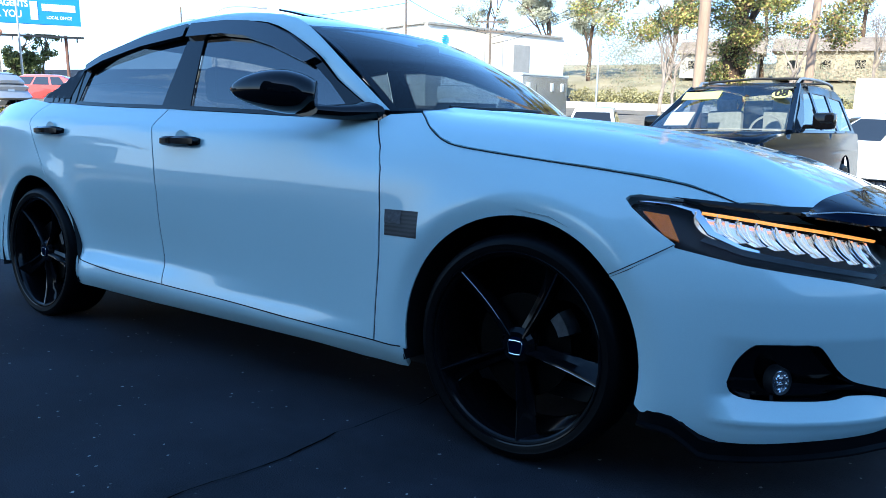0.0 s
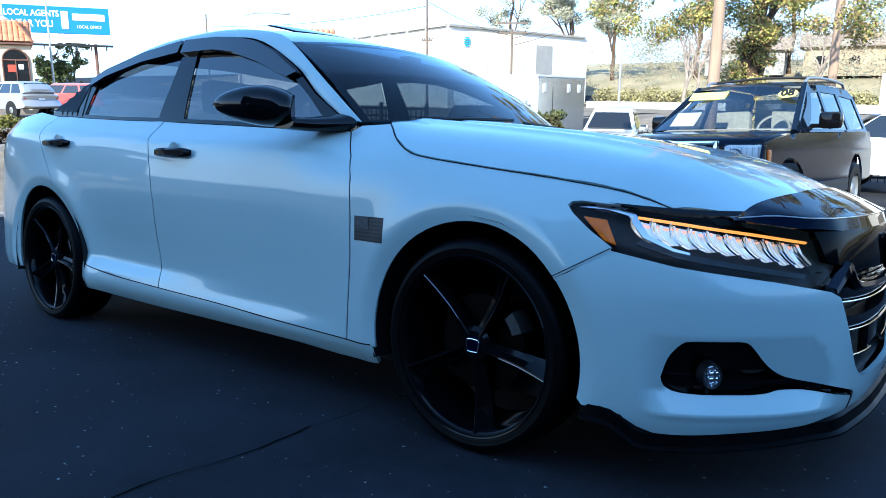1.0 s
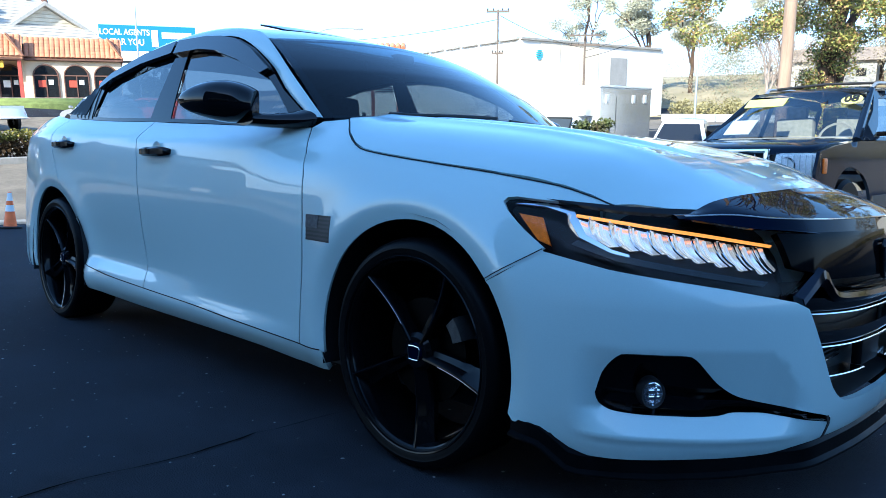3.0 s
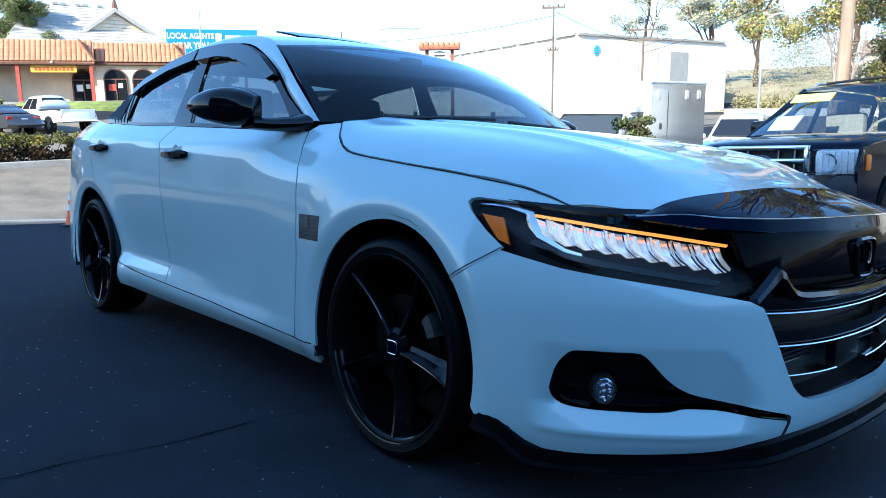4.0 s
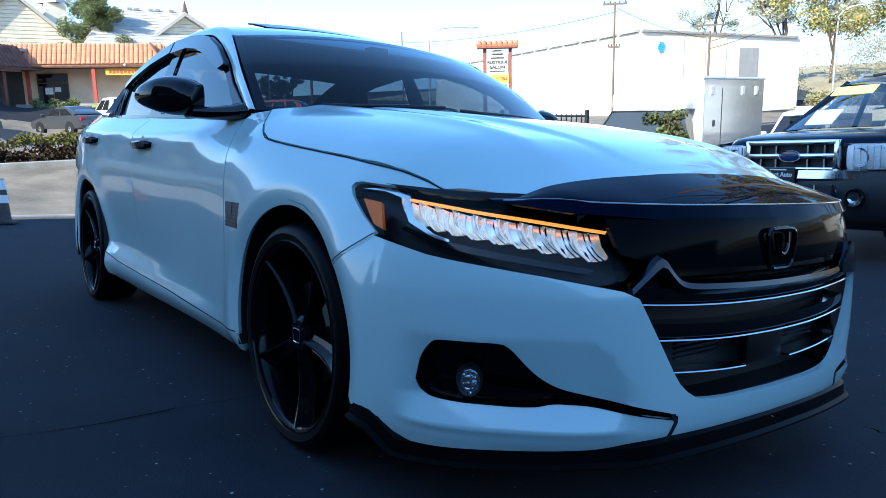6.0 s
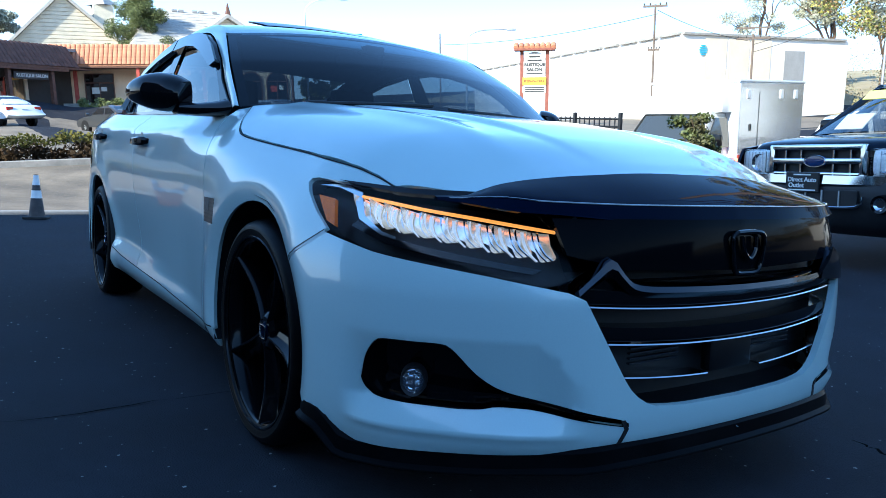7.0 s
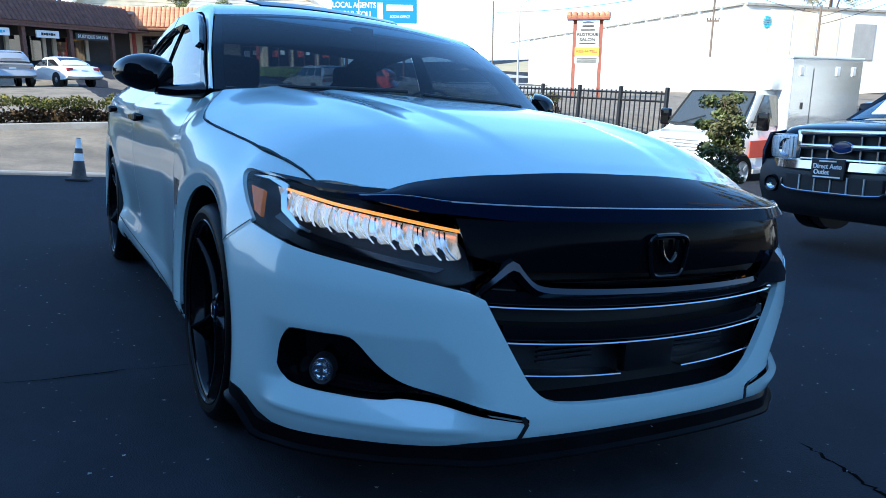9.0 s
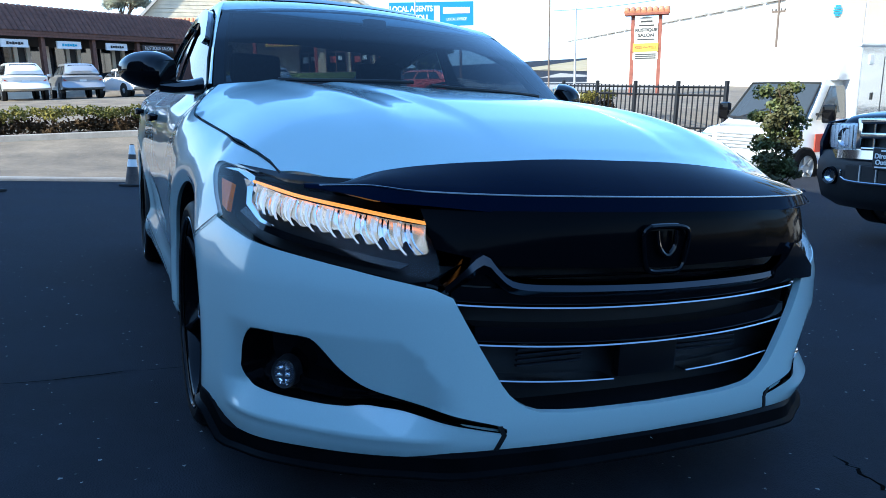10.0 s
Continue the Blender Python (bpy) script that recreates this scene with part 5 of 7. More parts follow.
part("roof", box((8, 20.6, .3), (17.9, 2.0, 2.65)), M["stucco_grey"], b)

# ---- plants ----


def leaf_mesh(name, clumps, n, size, mat, parent, seed=1, flat=.5):
    """Many small leaves round clumps (centre, radius), as one crown."""
    rng = random.Random(seed)
    verts, faces = [], []
    weights = [r ** 2 for _, r in clumps]
    for c, r in rng.choices(clumps, weights, k=n):
        d = Vector((rng.gauss(0, 1), rng.gauss(0, 1), rng.gauss(0, 1))).normalized() * r * (rng.random() ** .45)
        p = Vector(c) + Vector((d.x, d.y, d.z * .75))
        q = Euler((rng.uniform(-1.2, 1.2), rng.uniform(-1.2, 1.2), rng.uniform(0, 6.3))).to_matrix()
        s = size * rng.uniform(.6, 1.4)
        b = len(verts)
        for u, v, h in ((-.5, 0, 0), (0, -.28, .06), (.5, 0, 0), (0, .28, .06)):
            verts.append(p + q @ Vector((u * s, v * s * 1.4, h * s)))
        faces.append((b, b + 1, b + 2, b + 3))
    return put_mesh(name, verts, faces, mat, parent, smooth_shade=False)


def limbs(name, paths, mat, parent):
    bm = bmesh.new()
    for pts, r0, r1 in paths:
        n = len(pts)
        tube(pts, lambda i: r0 + (r1 - r0) * i / max(1, n - 1), 7, bm=bm)
    return part(name, bm, mat, parent, smooth_shade=True, angle=80)


def branchy(base, top, r, levels, seed, spread=.7, count=4):
    """A trunk and its limbs, as paths with radii."""
    rng = random.Random(seed)
    paths = []

    def grow(a, b, r, lv):
        a, b = Vector(a), Vector(b)
        l = (b - a).length
        mid = [a.lerp(b, k / 5) + Vector((rng.uniform(-1, 1), rng.uniform(-1, 1), 0)) * l * .03 * (1 if 0 < k else 0) for k in range(6)]
        paths.append((mid, r, r * .55))
        if lv:
            for k in range(count):
                s = mid[rng.randint(2, 5)]
                d = ((b - a).normalized() + Vector((rng.uniform(-1, 1), rng.uniform(-1, 1), rng.uniform(-.2, .7))) * spread).normalized()
                grow(s, s + d * l * rng.uniform(.45, .75), r * .5, lv - 1)
    grow(base, top, r, levels)
    return paths


def tree(name, label, at, height, trunk, r, crown_r, mat_leaf, mat_bark, n, size, seed, lean=(0, 0), levels=2, clump=.22, lo=.35, gap=1.0):
    t = tagged(new(name), label, "tree")
    t.matrix_basis = on(*at)
    paths = branchy((0, 0, -.2), (lean[0], lean[1], trunk), r, levels, seed)
    limbs("trunk", paths[:1], mat_bark, t)
    tagged(limbs("branchwork", paths[1:], mat_bark, t), kind="stuff")
    rng = random.Random(seed + 5)
    clumps = []
    for pts, _, r1 in paths[1:]:
        clumps.append((pts[-1], crown_r * clump * rng.uniform(.7, 1.3)))
    for k in range(int(16 * gap)):
        a, e = rng.uniform(0, 6.3), rng.uniform(0, 1)
        z = height * (lo + (1 - lo) * e)
        w = crown_r * math.sqrt(max(.05, 1 - (2 * e - .9) ** 2 * .8)) * rng.uniform(.3, 1)
        clumps.append((Vector((lean[0] + w * math.cos(a), lean[1] + w * math.sin(a), z)), crown_r * clump * rng.uniform(.7, 1.4)))
    if n:
        leaf_mesh("crown", clumps, n, size, mat_leaf, t, seed)
    return t


# evergreen bush by the dark car
b = tagged(new("bush"), "dark green rounded evergreen bush in shade", "bush")
b.matrix_basis = on(-3.32, 5.23, 0, 0, False)
tagged(limbs("stem", branchy((0, 0, 0), (0, 0, .7), .03, 2, 3), M["bark"], b), kind="stuff")
rng = random.Random(8)
cl = []
for k in range(70):
    a, e_ = rng.uniform(0, 6.28), rng.uniform(0, 1)
    z = .20 + 1.20 * e_
    rr = .27 * math.sin(math.pi * (.14 + .70 * e_)) ** .8
    q = rng.uniform(.35, 1.0)
    cl.append(((rr * q * math.cos(a), rr * q * math.sin(a), z), rng.uniform(.06, .12)))
leaf_mesh("foliage", cl[::2], 5200, .036, M["leaf_dark"], b, 4)
leaf_mesh("foliage", cl[1::2], 5200, .036, M["leaf_bush"], b, 14)

# hedge across the drive
b = tagged(new("hedge"), "long low clipped hedge, olive on top and dark brown below", "hedge")
bm = bmesh.new()
rng = random.Random(2)
stems, cl, cl_low = [], [], []
for k in range(260):
    y = -26 + k * .15
    x = -16.35 + rng.uniform(-.35, .35)
    z = ground_z(x, y)
    stems.append(([Vector((x, y, z)), Vector((x + rng.uniform(-.1, .1), y + rng.uniform(-.12, .12), z + .25)), Vector((x + rng.uniform(-.2, .2), y + rng.uniform(-.2, .2), z + .5))], .012, .005))
    cl.append(((x + .1, y, z + .50 + rng.uniform(-.05, .06)), rng.uniform(.14, .24)))
    cl_low.append(((x + .12, y, z + .20 + rng.uniform(-.08, .10)), rng.uniform(.18, .28)))
tagged(limbs("stems", stems, M["bark"], b), kind="stuff")
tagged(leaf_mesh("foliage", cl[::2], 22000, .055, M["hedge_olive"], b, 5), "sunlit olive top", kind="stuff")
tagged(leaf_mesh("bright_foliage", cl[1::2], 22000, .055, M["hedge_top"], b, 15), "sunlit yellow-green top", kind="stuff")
tagged(leaf_mesh("lower_foliage", cl_low, 30000, .08, M["hedge"], b, 6), "dark brown base", kind="stuff")
sheet("soil", [(-17.1, -40), (-15.4, -40), (-15.4, 12), (-17.1, 12)], M["bark"], "brown soil strip under the hedge", "soil", .06)

# the big street tree and those behind
st = tagged(new("street_tree"), "large street tree with sunlit yellow-green leaves", "tree")
st.matrix_basis = on(-4.35, 16.6)
paths = branchy((0, 0, -.2), (.1, .2, 5.4), .27, 3, 11, .8)
limbs("trunk", paths[:1], M["bark"], st)
tagged(limbs("branchwork", paths[1:], M["bark"], st), kind="stuff")
rng = random.Random(77)
cl, cl2, cl3 = [], [], []
for k in range(120):
    a, q = rng.uniform(0, 6.28), rng.uniform(.15, 1) ** .7
    z = rng.uniform(3.5, 8.4)
    rr = (4.6 - .25 * abs(z - 5)) * q * (.35 + .65 * ramp01(2.0, 4.6, z))
    (cl if k % 3 == 0 else cl2 if k % 3 == 1 else cl3).append(((rr * math.cos(a), rr * math.sin(a), z), rng.uniform(.28, .62)))
for z in np.arange(1.2, 5.2, .15):
    cl3.append(((rng.uniform(-.45, .45), rng.uniform(-.45, .45), z), .35))
cl = cl + cl2 + cl3
# three leaf tones mixed through the crown; olive stands for the shaded leaves
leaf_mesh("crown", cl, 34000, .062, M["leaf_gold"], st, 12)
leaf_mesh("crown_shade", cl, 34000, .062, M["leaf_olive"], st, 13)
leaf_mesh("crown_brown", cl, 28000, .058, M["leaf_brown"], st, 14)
# woods on the hill, one mass of foliage
wd = tagged(new("woods"), "mixed olive and grey woods on the hillside", "woods")
for i, mt in enumerate(("far_brown", "far_grey", "far_brown")):
    rng = random.Random(90 + i)
    cl = []
    for k in range(340):
        x, y = rng.uniform(-40, 40), rng.uniform(68, 108)
        h = rng.uniform(.3, 6.5) * (.7 if x < -22 else 1)
        cl.append(((x, y, ground_z(x, y) + h), rng.uniform(.8, 2.0)))
    tagged(leaf_mesh("foliage", cl, 40000, .15, M[mt], wd, 30 + i), kind="stuff")
t = tagged(new("oak_tree"), "dense dark green tree behind the shops", "tree")
t.matrix_basis = on(-57.4, 10.5)
limbs("trunk", branchy((0, 0, -.2), (0, .1, 4.6), .26, 0, 21), M["bark"], t)
rng = random.Random(31)
cl = []
for k in range(90):
    a, e_ = rng.uniform(0, 6.28), rng.random()
    rr = 2.5 * math.sqrt(max(.04, 1 - (1.75 * e_ - .62) ** 2)) * rng.uniform(.2, 1)
    cl.append(((rr * math.cos(a), rr * math.sin(a), 2.2 + 6.0 * e_), rng.uniform(.45, .75)))
leaf_mesh("crown", cl[::3], 22000, .095, M["leaf_olive"], t, 41)
leaf_mesh("crown", cl[1::3] + cl[2::3], 44000, .095, M["leaf_dark"], t, 42)
for y_, h_ in ((38.6, 4.4), (41.6, 4.8), (40.0, 3.6)):
    tagged(tree("fir_tree", "brown-green fir far behind the car park", (-92, y_), h_, h_ * .9, .18, 1.3, M["leaf_dark"], M["bark"], 2600, .30, int(y_), lo=.12, clump=.42), group="distant firs")
tree("oak_tree", "pale olive tree far behind the shops", (-83.5, 1.7), 9.6, 5.0, .3, 3.2, M["leaf_grey"], M["bark"], 20000, .17, 23, lo=.3)
for i, (x, y, h, cr, n) in enumerate(((-42.7, 77.7, 12.5, 3.6, 2600), (-38.3, 79.9, 12, 3.4, 2400), (-29, 82, 15, 4.2, 2200), (-20, 86, 16, 5.0, 2600), (-10, 84, 15, 5.5, 3000), (0, 80, 17, 5.5, 3000), (10, 78, 15, 5, 2600), (-54, 82, 16, 4, 1800))):
    tagged(tree("eucalyptus", "tall grey-green eucalyptus with bare limbs on the hill", (x, y), h, h * .6, .28, cr, M["leaf_grey"], M["bark"], n * 6, .20, 40 + i, levels=2, clump=.26, lo=.45), group="trees on the hill")
for i, (x, y, h) in enumerate(((-14.6, 40, 6.5), (-2.0, 36, 6.5), (3.5, 33, 7.0), (-9.0, 47, 6.0), (-19.5, 56, 7.5), (-6.0, 58, 8.0), (2.0, 50, 7.5))):
    tagged(tree("bare_tree", "leafless pale street tree", (x, y), h, h * .45, .14, 2.5, M["leaf_olive"], M["bark_pale"], 0, .1, 60 + i, levels=3), group="bare street trees")

# ---- poles and lamps ----


def pole(name, label, at, h, r, mat, cross=()):
    p = tagged(new(name), label, "pole")
    p.matrix_basis = on(*at)
    part("post", rod((0, 0, -.3), (0, 0, h), r, r * .75, 14), mat, p, smooth_shade=True)
    for z, w, turn in cross:
        part("crossarm", box((w, .10, .12), (0, 0, 0), 0, pose(0, 0, z, 0, 0, turn)), mat, p)
        for k in (-.45, .45, -.2, .2):
            part("insulator", spin([(0, .14), (.03, .12), (.045, .04), (.03, 0)], 8, "Z", at=(w * k * math.cos(radians(turn)), w * k * math.sin(radians(turn)), z + .06)), M["sign_grey"], p)
    return p


pole("utility_pole", "stout brown wooden utility pole", (-3.6, 11.9), 9.0, .118, M["pole_wood"])
pole("utility_pole", "slim utility pole with a crossarm", (-28.7, 33.6), 7.0, .075, M["pole_grey"], ((6.9, 1.4, 40), (4.4, .7, 40)))
pole("utility_pole", "utility pole with crossarms by the white building", (-29.7, 44.75), 5.9, .09, M["pole_grey"], ((6.3, 2.2, 35), (5.6, 2.2, 35)))
pole("utility_pole", "pale wooden utility pole on the street", (-4.4, 26.8), 10.0, .16, M["pole_wood"])
pole("utility_pole", "thin distant utility pole", (-46.6, 30.0), 6.6, .07, M["pole_grey"])


def street_lamp(label, at, h, arm, turn):
    p = tagged(new("street_lamp"), label, "street lamp", "street lamps")
    p.matrix_basis = on(*at, turn)
    part("post", rod((0, 0, -.2), (0, 0, h * .86), .085, .06, 12), M["galv"], p, smooth_shade=True)
    pts = [(0, 0, h * .85), (.05 * arm, 0, h * .93), (.3 * arm, 0, h * .985), (.7 * arm, 0, h), (arm, 0, h * 1.0)]
    part("arm", tube(smooth(pts, 14), .035, 8), M["galv"], p, smooth_shade=True)
    part("head", box((.6, .22, .12), (arm + .2, 0, h - .02), .04), M["galv"], p, smooth_shade=True)


street_lamp("tall curved-arm galvanised street lamp", (-56, 22.9), 8.6, 3.0, 60)
street_lamp("tall curved-arm galvanised street lamp", (-38.9, 27.1), 6.2, 2.8, 60)
street_lamp("tall curved-arm galvanised street lamp", (-21, 45.0), 6.6, 2.2, 30)

# overhead wires
bm = bmesh.new()
for a, c, sag in (((-28.7, 33.6, 10.9), (-29.7, 44.75, 10.6), .3), ((-29.7, 44.75, 10.4), (-4.4, 26.8, 12.0), .9), ((-29.7, 44.75, 9.9), (-4.4, 26.8, 11.4), .9), ((-28.7, 33.6, 10.7), (-46.6, 30.0, 10.6), .4)):
    tube([tuple(Vector(a).lerp(Vector(c), k / 14) - Vector((0, 0, sag * 4 * (k / 14) * (1 - k / 14)))) for k in range(15)], .018, 5, bm=bm)
tagged(part("power_lines", bm, M["iron"], None), "dark power lines strung between the poles", "power line")

# ---- traffic cones ----


def cone(at, mat, label, size=.82):
    c = tagged(new("traffic_cone"), label, "traffic cone", "traffic cones")
    c.matrix_basis = on(*at, random.Random(int(at[1] * 100)).uniform(0, 90), .006, False) @ Matrix.Diagonal((size, size, size, 1))
    part("body", spin([(.125, .03), (.118, .05), (.036, .70), (.028, .712), (0, .712)], 24, "Z"), mat, c, smooth_shade=True, angle=50)
    part("base", box((.36, .36, .035), (0, 0, .018), .012), M["cone_base"], c, smooth_shade=True)
    for z0, z1 in ((.33, .455), (.54, .70)):
        f = lambda z: .118 - (.118 - .036) * (z - .05) / .65 + .0015
        part("collar", spin([(f(z0), z0), (f(z1), z1)], 24, "Z"), M["sign_white"], c, "white reflective collar", True)
    return c


cone((-9.06, -.78), M["cone_dirty"], "grimy traffic cone with pale collars")
cone((-9.25, .62), M["cone"], "faded orange traffic cone on the asphalt", .66)
cone((-8.05, -2.42), M["cone"], "faded orange traffic cone on the asphalt")

# ---- iron fence ----
f = tagged(new("iron_fence"), "black iron picket fence between posts", "fence")
A, B = Vector((-17.3, 11.86, 2.67)), Vector((-11.43, 12.67, 2.42))
n = 36
for k in range(n + 1):
    p = A.lerp(B, k / n)
    z = ground_z(p.x, p.y)
    if k % 9 == 0:
        part("post", box((.085, .085, p.z - z + .10), (p.x, p.y, (p.z + z + .06) / 2), .006), M["iron"], f)
    else:
        part("picket", box((.026, .026, p.z - z), (p.x, p.y, (p.z + z) / 2 - .02)), M["iron"], f)
for h in (-.08, -.28, -1.1):
    part("rail", rod(A + Vector((0, 0, h)), B + Vector((0, 0, h)), .026, None, 4), M["iron"], f)
f = tagged(new("iron_fence"), "black iron picket fence along the street", "fence")
A, B = Vector((-7.5, 17.5, 0)), Vector((2.5, 17.0, 0))
for k in range(71):
    p = A.lerp(B, k / 70)
    z = ground_z(p.x, p.y)
    part("picket", box((.022, .022, 1.25), (p.x, p.y, z + .65)), M["iron"], f)
for h in (.15, 1.2):
    part("rail", rod((A.x, A.y, ground_z(A.x, A.y) + h), (B.x, B.y, ground_z(B.x, B.y) + h), .022, None, 4), M["iron"], f)

# ---- writing ----


def text(words, size, at, mat, parent, turn=(90, 0, 90), name="lettering", bold=0.0):
    cu = bpy.data.curves.new(name, "FONT")
    cu.body, cu.size, cu.align_x, cu.align_y, cu.extrude, cu.offset = words, size, "CENTER", "CENTER", .004, bold
    tmp = bpy.data.objects.new(name, cu)
    me = bpy.data.meshes.new_from_object(tmp)
    bpy.data.objects.remove(tmp)
    me.materials.append(mat)
    ob = new(name, me)
    ob.parent = parent
    ob.matrix_basis = pose(*at, *turn)
    return ob


# ---- billboard ----
bb = tagged(new("billboard"), "blue roadside billboard on a dark steel frame", "billboard")
bb.matrix_basis = LEVEL @ pose(-89.6, 38.1, -1.2, 0, 0, -24) @ pose(0, 1.2, 0) @ Matrix.Diagonal((1, .82, 1, 1))
part("panel", box((.5, 13.4, 3.0), (0, 0, 10.6), .03), M["sign_blue"], bb)
part("apron", box((.4, 13.4, 1.0), (0, 0, 8.55)), M["sign_white"], bb)
part("catwalk", box((1.2, 13.8, .2), (.6, 0, 7.75)), M["iron"], bb)
for y in (-4.6, 4.6):
    part("support", rod((0, y, 0), (0, y, 8), .22, None, 10), M["wood_dark"], bb)
for k in range(7):
    part("bracket", box((1.2, .12, .5), (.6, -6 + k * 2, 7.45)), M["iron"], bb)
text("LOCAL AGENTS", .95, (.27, -3.2, 11.25), M["sign_white"], bb, bold=.02)
text("NEAR YOU", 1.05, (.27, -3.2, 10.1), M["sign_white"], bb, bold=.02)
part("logo_bar", box((.06, 4.2, .75), (.28, 4.0, 11.0)), M["sign_white"], bb, "plain white bar for a logo")
text("LOCAL OFFICE", .48, (.27, 4.0, 9.9), M["sign_white"], bb)
part("figure_shape", box((.06, .9, 2.0), (.28, .9, 10.6), .02), M["sign_white"], bb, "plain pale shape")

# ---- white office building ----
ob = tagged(new("office_building"), "large sunlit white flat-roofed building with a low parapet", "building")
ob.matrix_basis = LEVEL
C, R, L = (-36.3, 45.5), (-33.95, 64.9), (-88.5, 63.5)
poly = [C, R, (-60, 92), (-95, 88), L]
part("wall", prism(poly, 7.45, lambda u, v, d: (u, v, d - 1.0)), M["stucco_white"], ob)
d = (Vector((*R, 0)) - Vector((*C, 0))).normalized()
nrm_ = Vector((d.y, -d.x, 0))
dl = (Vector((*L, 0)) - Vector((*C, 0))).normalized()
for k in range(20):
    p = Vector((*C, 0)) + dl * (1.6 + 3.3 * k)
    part("coping", box((2.9, .4, .16), (0, 0, 0), 0, pose(p.x, p.y - .05, 6.54, 0, 0, math.degrees(math.atan2(dl.y, dl.x)))), M["concrete"], ob)
for k in range(5):
    p = Vector((*C, 0)) + d * (1.9 + 3.8 * k)
    part("coping", box((3.7, .4, .18), (0, 0, 0), 0, pose(p.x, p.y, 6.54, 0, 0, math.degrees(math.atan2(d.y, d.x)))), M["concrete"], ob)
turn_r = math.degrees(math.atan2(d.y, d.x))
for a, w in ((3.6, 2.3), (6.1, 2.3), (8.6, 2.3)):
    p = Vector((*C, 0)) + d * a
    part("tan_panel", box((w, .06, 3.6), (0, 0, 0), 0, pose(p.x + nrm_.x * .03, p.y + nrm_.y * .03, 4.5, 0, 0, turn_r)), M["stucco_tan"], ob)
p = Vector((*C, 0)) + d * 12.6
# flat grey sheet laid on the wall stands in for a shadowed recess
part("recess", box((2.4, .08, 2.8), (0, 0, 0), 0, pose(p.x + nrm_.x * .03, p.y + nrm_.y * .03, 4.1, 0, 0, turn_r)), M["stucco_grey"], ob)
p = Vector((*C, 0)) + d * 2.2
logo = new("logo_disc")
logo.parent = ob
logo.matrix_basis = pose(p.x + nrm_.x * .05, p.y + nrm_.y * .05, 5.35, 0, 0, turn_r)
logo.data = None
for k, (w, z) in enumerate(((.42, .30), (.66, .15), (.74, 0), (.66, -.15), (.42, -.30))):
    part("logo_band", box((w * 1.1, .05, .10), (0, -.03, z * 1.1)), M["logo_blue"], logo)

# ---- shops with tiled mansard, in an L ----
FLOOR = 1.7
SHOP = LEVEL @ pose(-50.8, 13.4, FLOOR, 0, 0, -22)      # its front along local y, the street to +x
shop = tagged(new("shop_row"), "cream stucco shop row with a terracotta tile mansard and arched windows", "shop")
shop.matrix_basis = SHOP
part("wall", box((.4, 12.6, 4.6), (-2.6, -6.35, .35)), M["stucco_cream"], shop)
part("wall", box((.4, 5.7, 4.6), (-1.25, 2.85, .35)), M["stucco_cream"], shop)
part("wall", box((1.6, .3, 4.6), (-2.0, -.12, .35)), M["stucco_cream"], shop)
part("wall", box((10, .4, 4.6), (-6.1, 5.5, .35)), M["stucco_cream"], shop)
part("soffit", box((2.5, 11.2, .10), (-1.25, -5.7, 2.48)), M["wood_dark"], shop)
part("soffit", box((.5, 5.8, .10), (-.95, 2.9, 2.48)), M["wood_dark"], shop)
part("fascia", box((.10, 10.4, .22), (-.06, -5.22, 2.51)), M["wood_dark"], shop)
part("fascia", box((.10, 5.8, .22), (-.92, 2.92, 2.51)), M["wood_dark"], shop)
part("roof_deck", box((8, 15, .2), (-5.9, -2.0, 3.6)), M["stucco_grey"], shop)


def mansard(parent, a, bq, rise, back, mat, n_rows=6, pitch=.30, base=2.62):
    """Tile courses on a sloped roof band from a to bq (x, y), its back set to the left of that way."""
    a, bq = Vector((*a, 0)), Vector((*bq, 0))
    d = (bq - a).normalized()
    nb = Vector((-d.y, d.x, 0))
    length = (bq - a).length
    quad = [a + Vector((0, 0, base)), bq + Vector((0, 0, base)), bq + nb * back + Vector((0, 0, base + rise)), a + nb * back + Vector((0, 0, base + rise))]
    roof_ = put_mesh("roof", [tuple(v) for v in quad] + [tuple(v - Vector((0, 0, .15))) for v in quad], [(0, 1, 2, 3), (0, 4, 5, 1), (1, 5, 6, 2), (2, 6, 7, 3), (3, 7, 4, 0)], mat, parent, smooth_shade=False)
    slope = math.atan2(rise, back)
    lr = math.hypot(rise, back) / n_rows
    me = bpy.data.meshes.new("roof_tile")
    vs, fs = [], []
    for j in range(6):
        t = math.pi * j / 5
        for yy in (-.03, lr):
            vs.append((-pitch * .48 * math.cos(t), yy, .075 * math.sin(t) + (.03 if yy < 0 else .005)))
    for j in range(5):
        fs.append((2 * j, 2 * j + 2, 2 * j + 3, 2 * j + 1))
    me.from_pydata(vs, [], fs)
    me.materials.append(mat)
    ang = math.atan2(d.y, d.x)
    base_m = Matrix.Rotation(ang, 4, "Z") @ Matrix.Rotation(slope, 4, "X")
    cols = int(length / pitch)
    cnt = 0
    joined = ([], [])
    for r in range(n_rows):
        for c in range(cols):
            m = Matrix.Translation(a + d * (c + .5) * pitch + Vector((0, 0, base)) + (base_m.to_3x3() @ Vector((0, lr * r, .01)))) @ base_m
            if cnt < 290:
                o = new("roof_tile", me)
                o.parent = roof_
                o.matrix_basis = m
            else:
                b0 = len(joined[0])
                joined[0].extend(tuple(m @ Vector(v)) for v in vs)
                joined[1].extend(tuple(i + b0 for i in f) for f in fs)
            cnt += 1
    if joined[1]:
        tagged(put_mesh("roof_tiles", *joined, mat, roof_), kind="stuff")


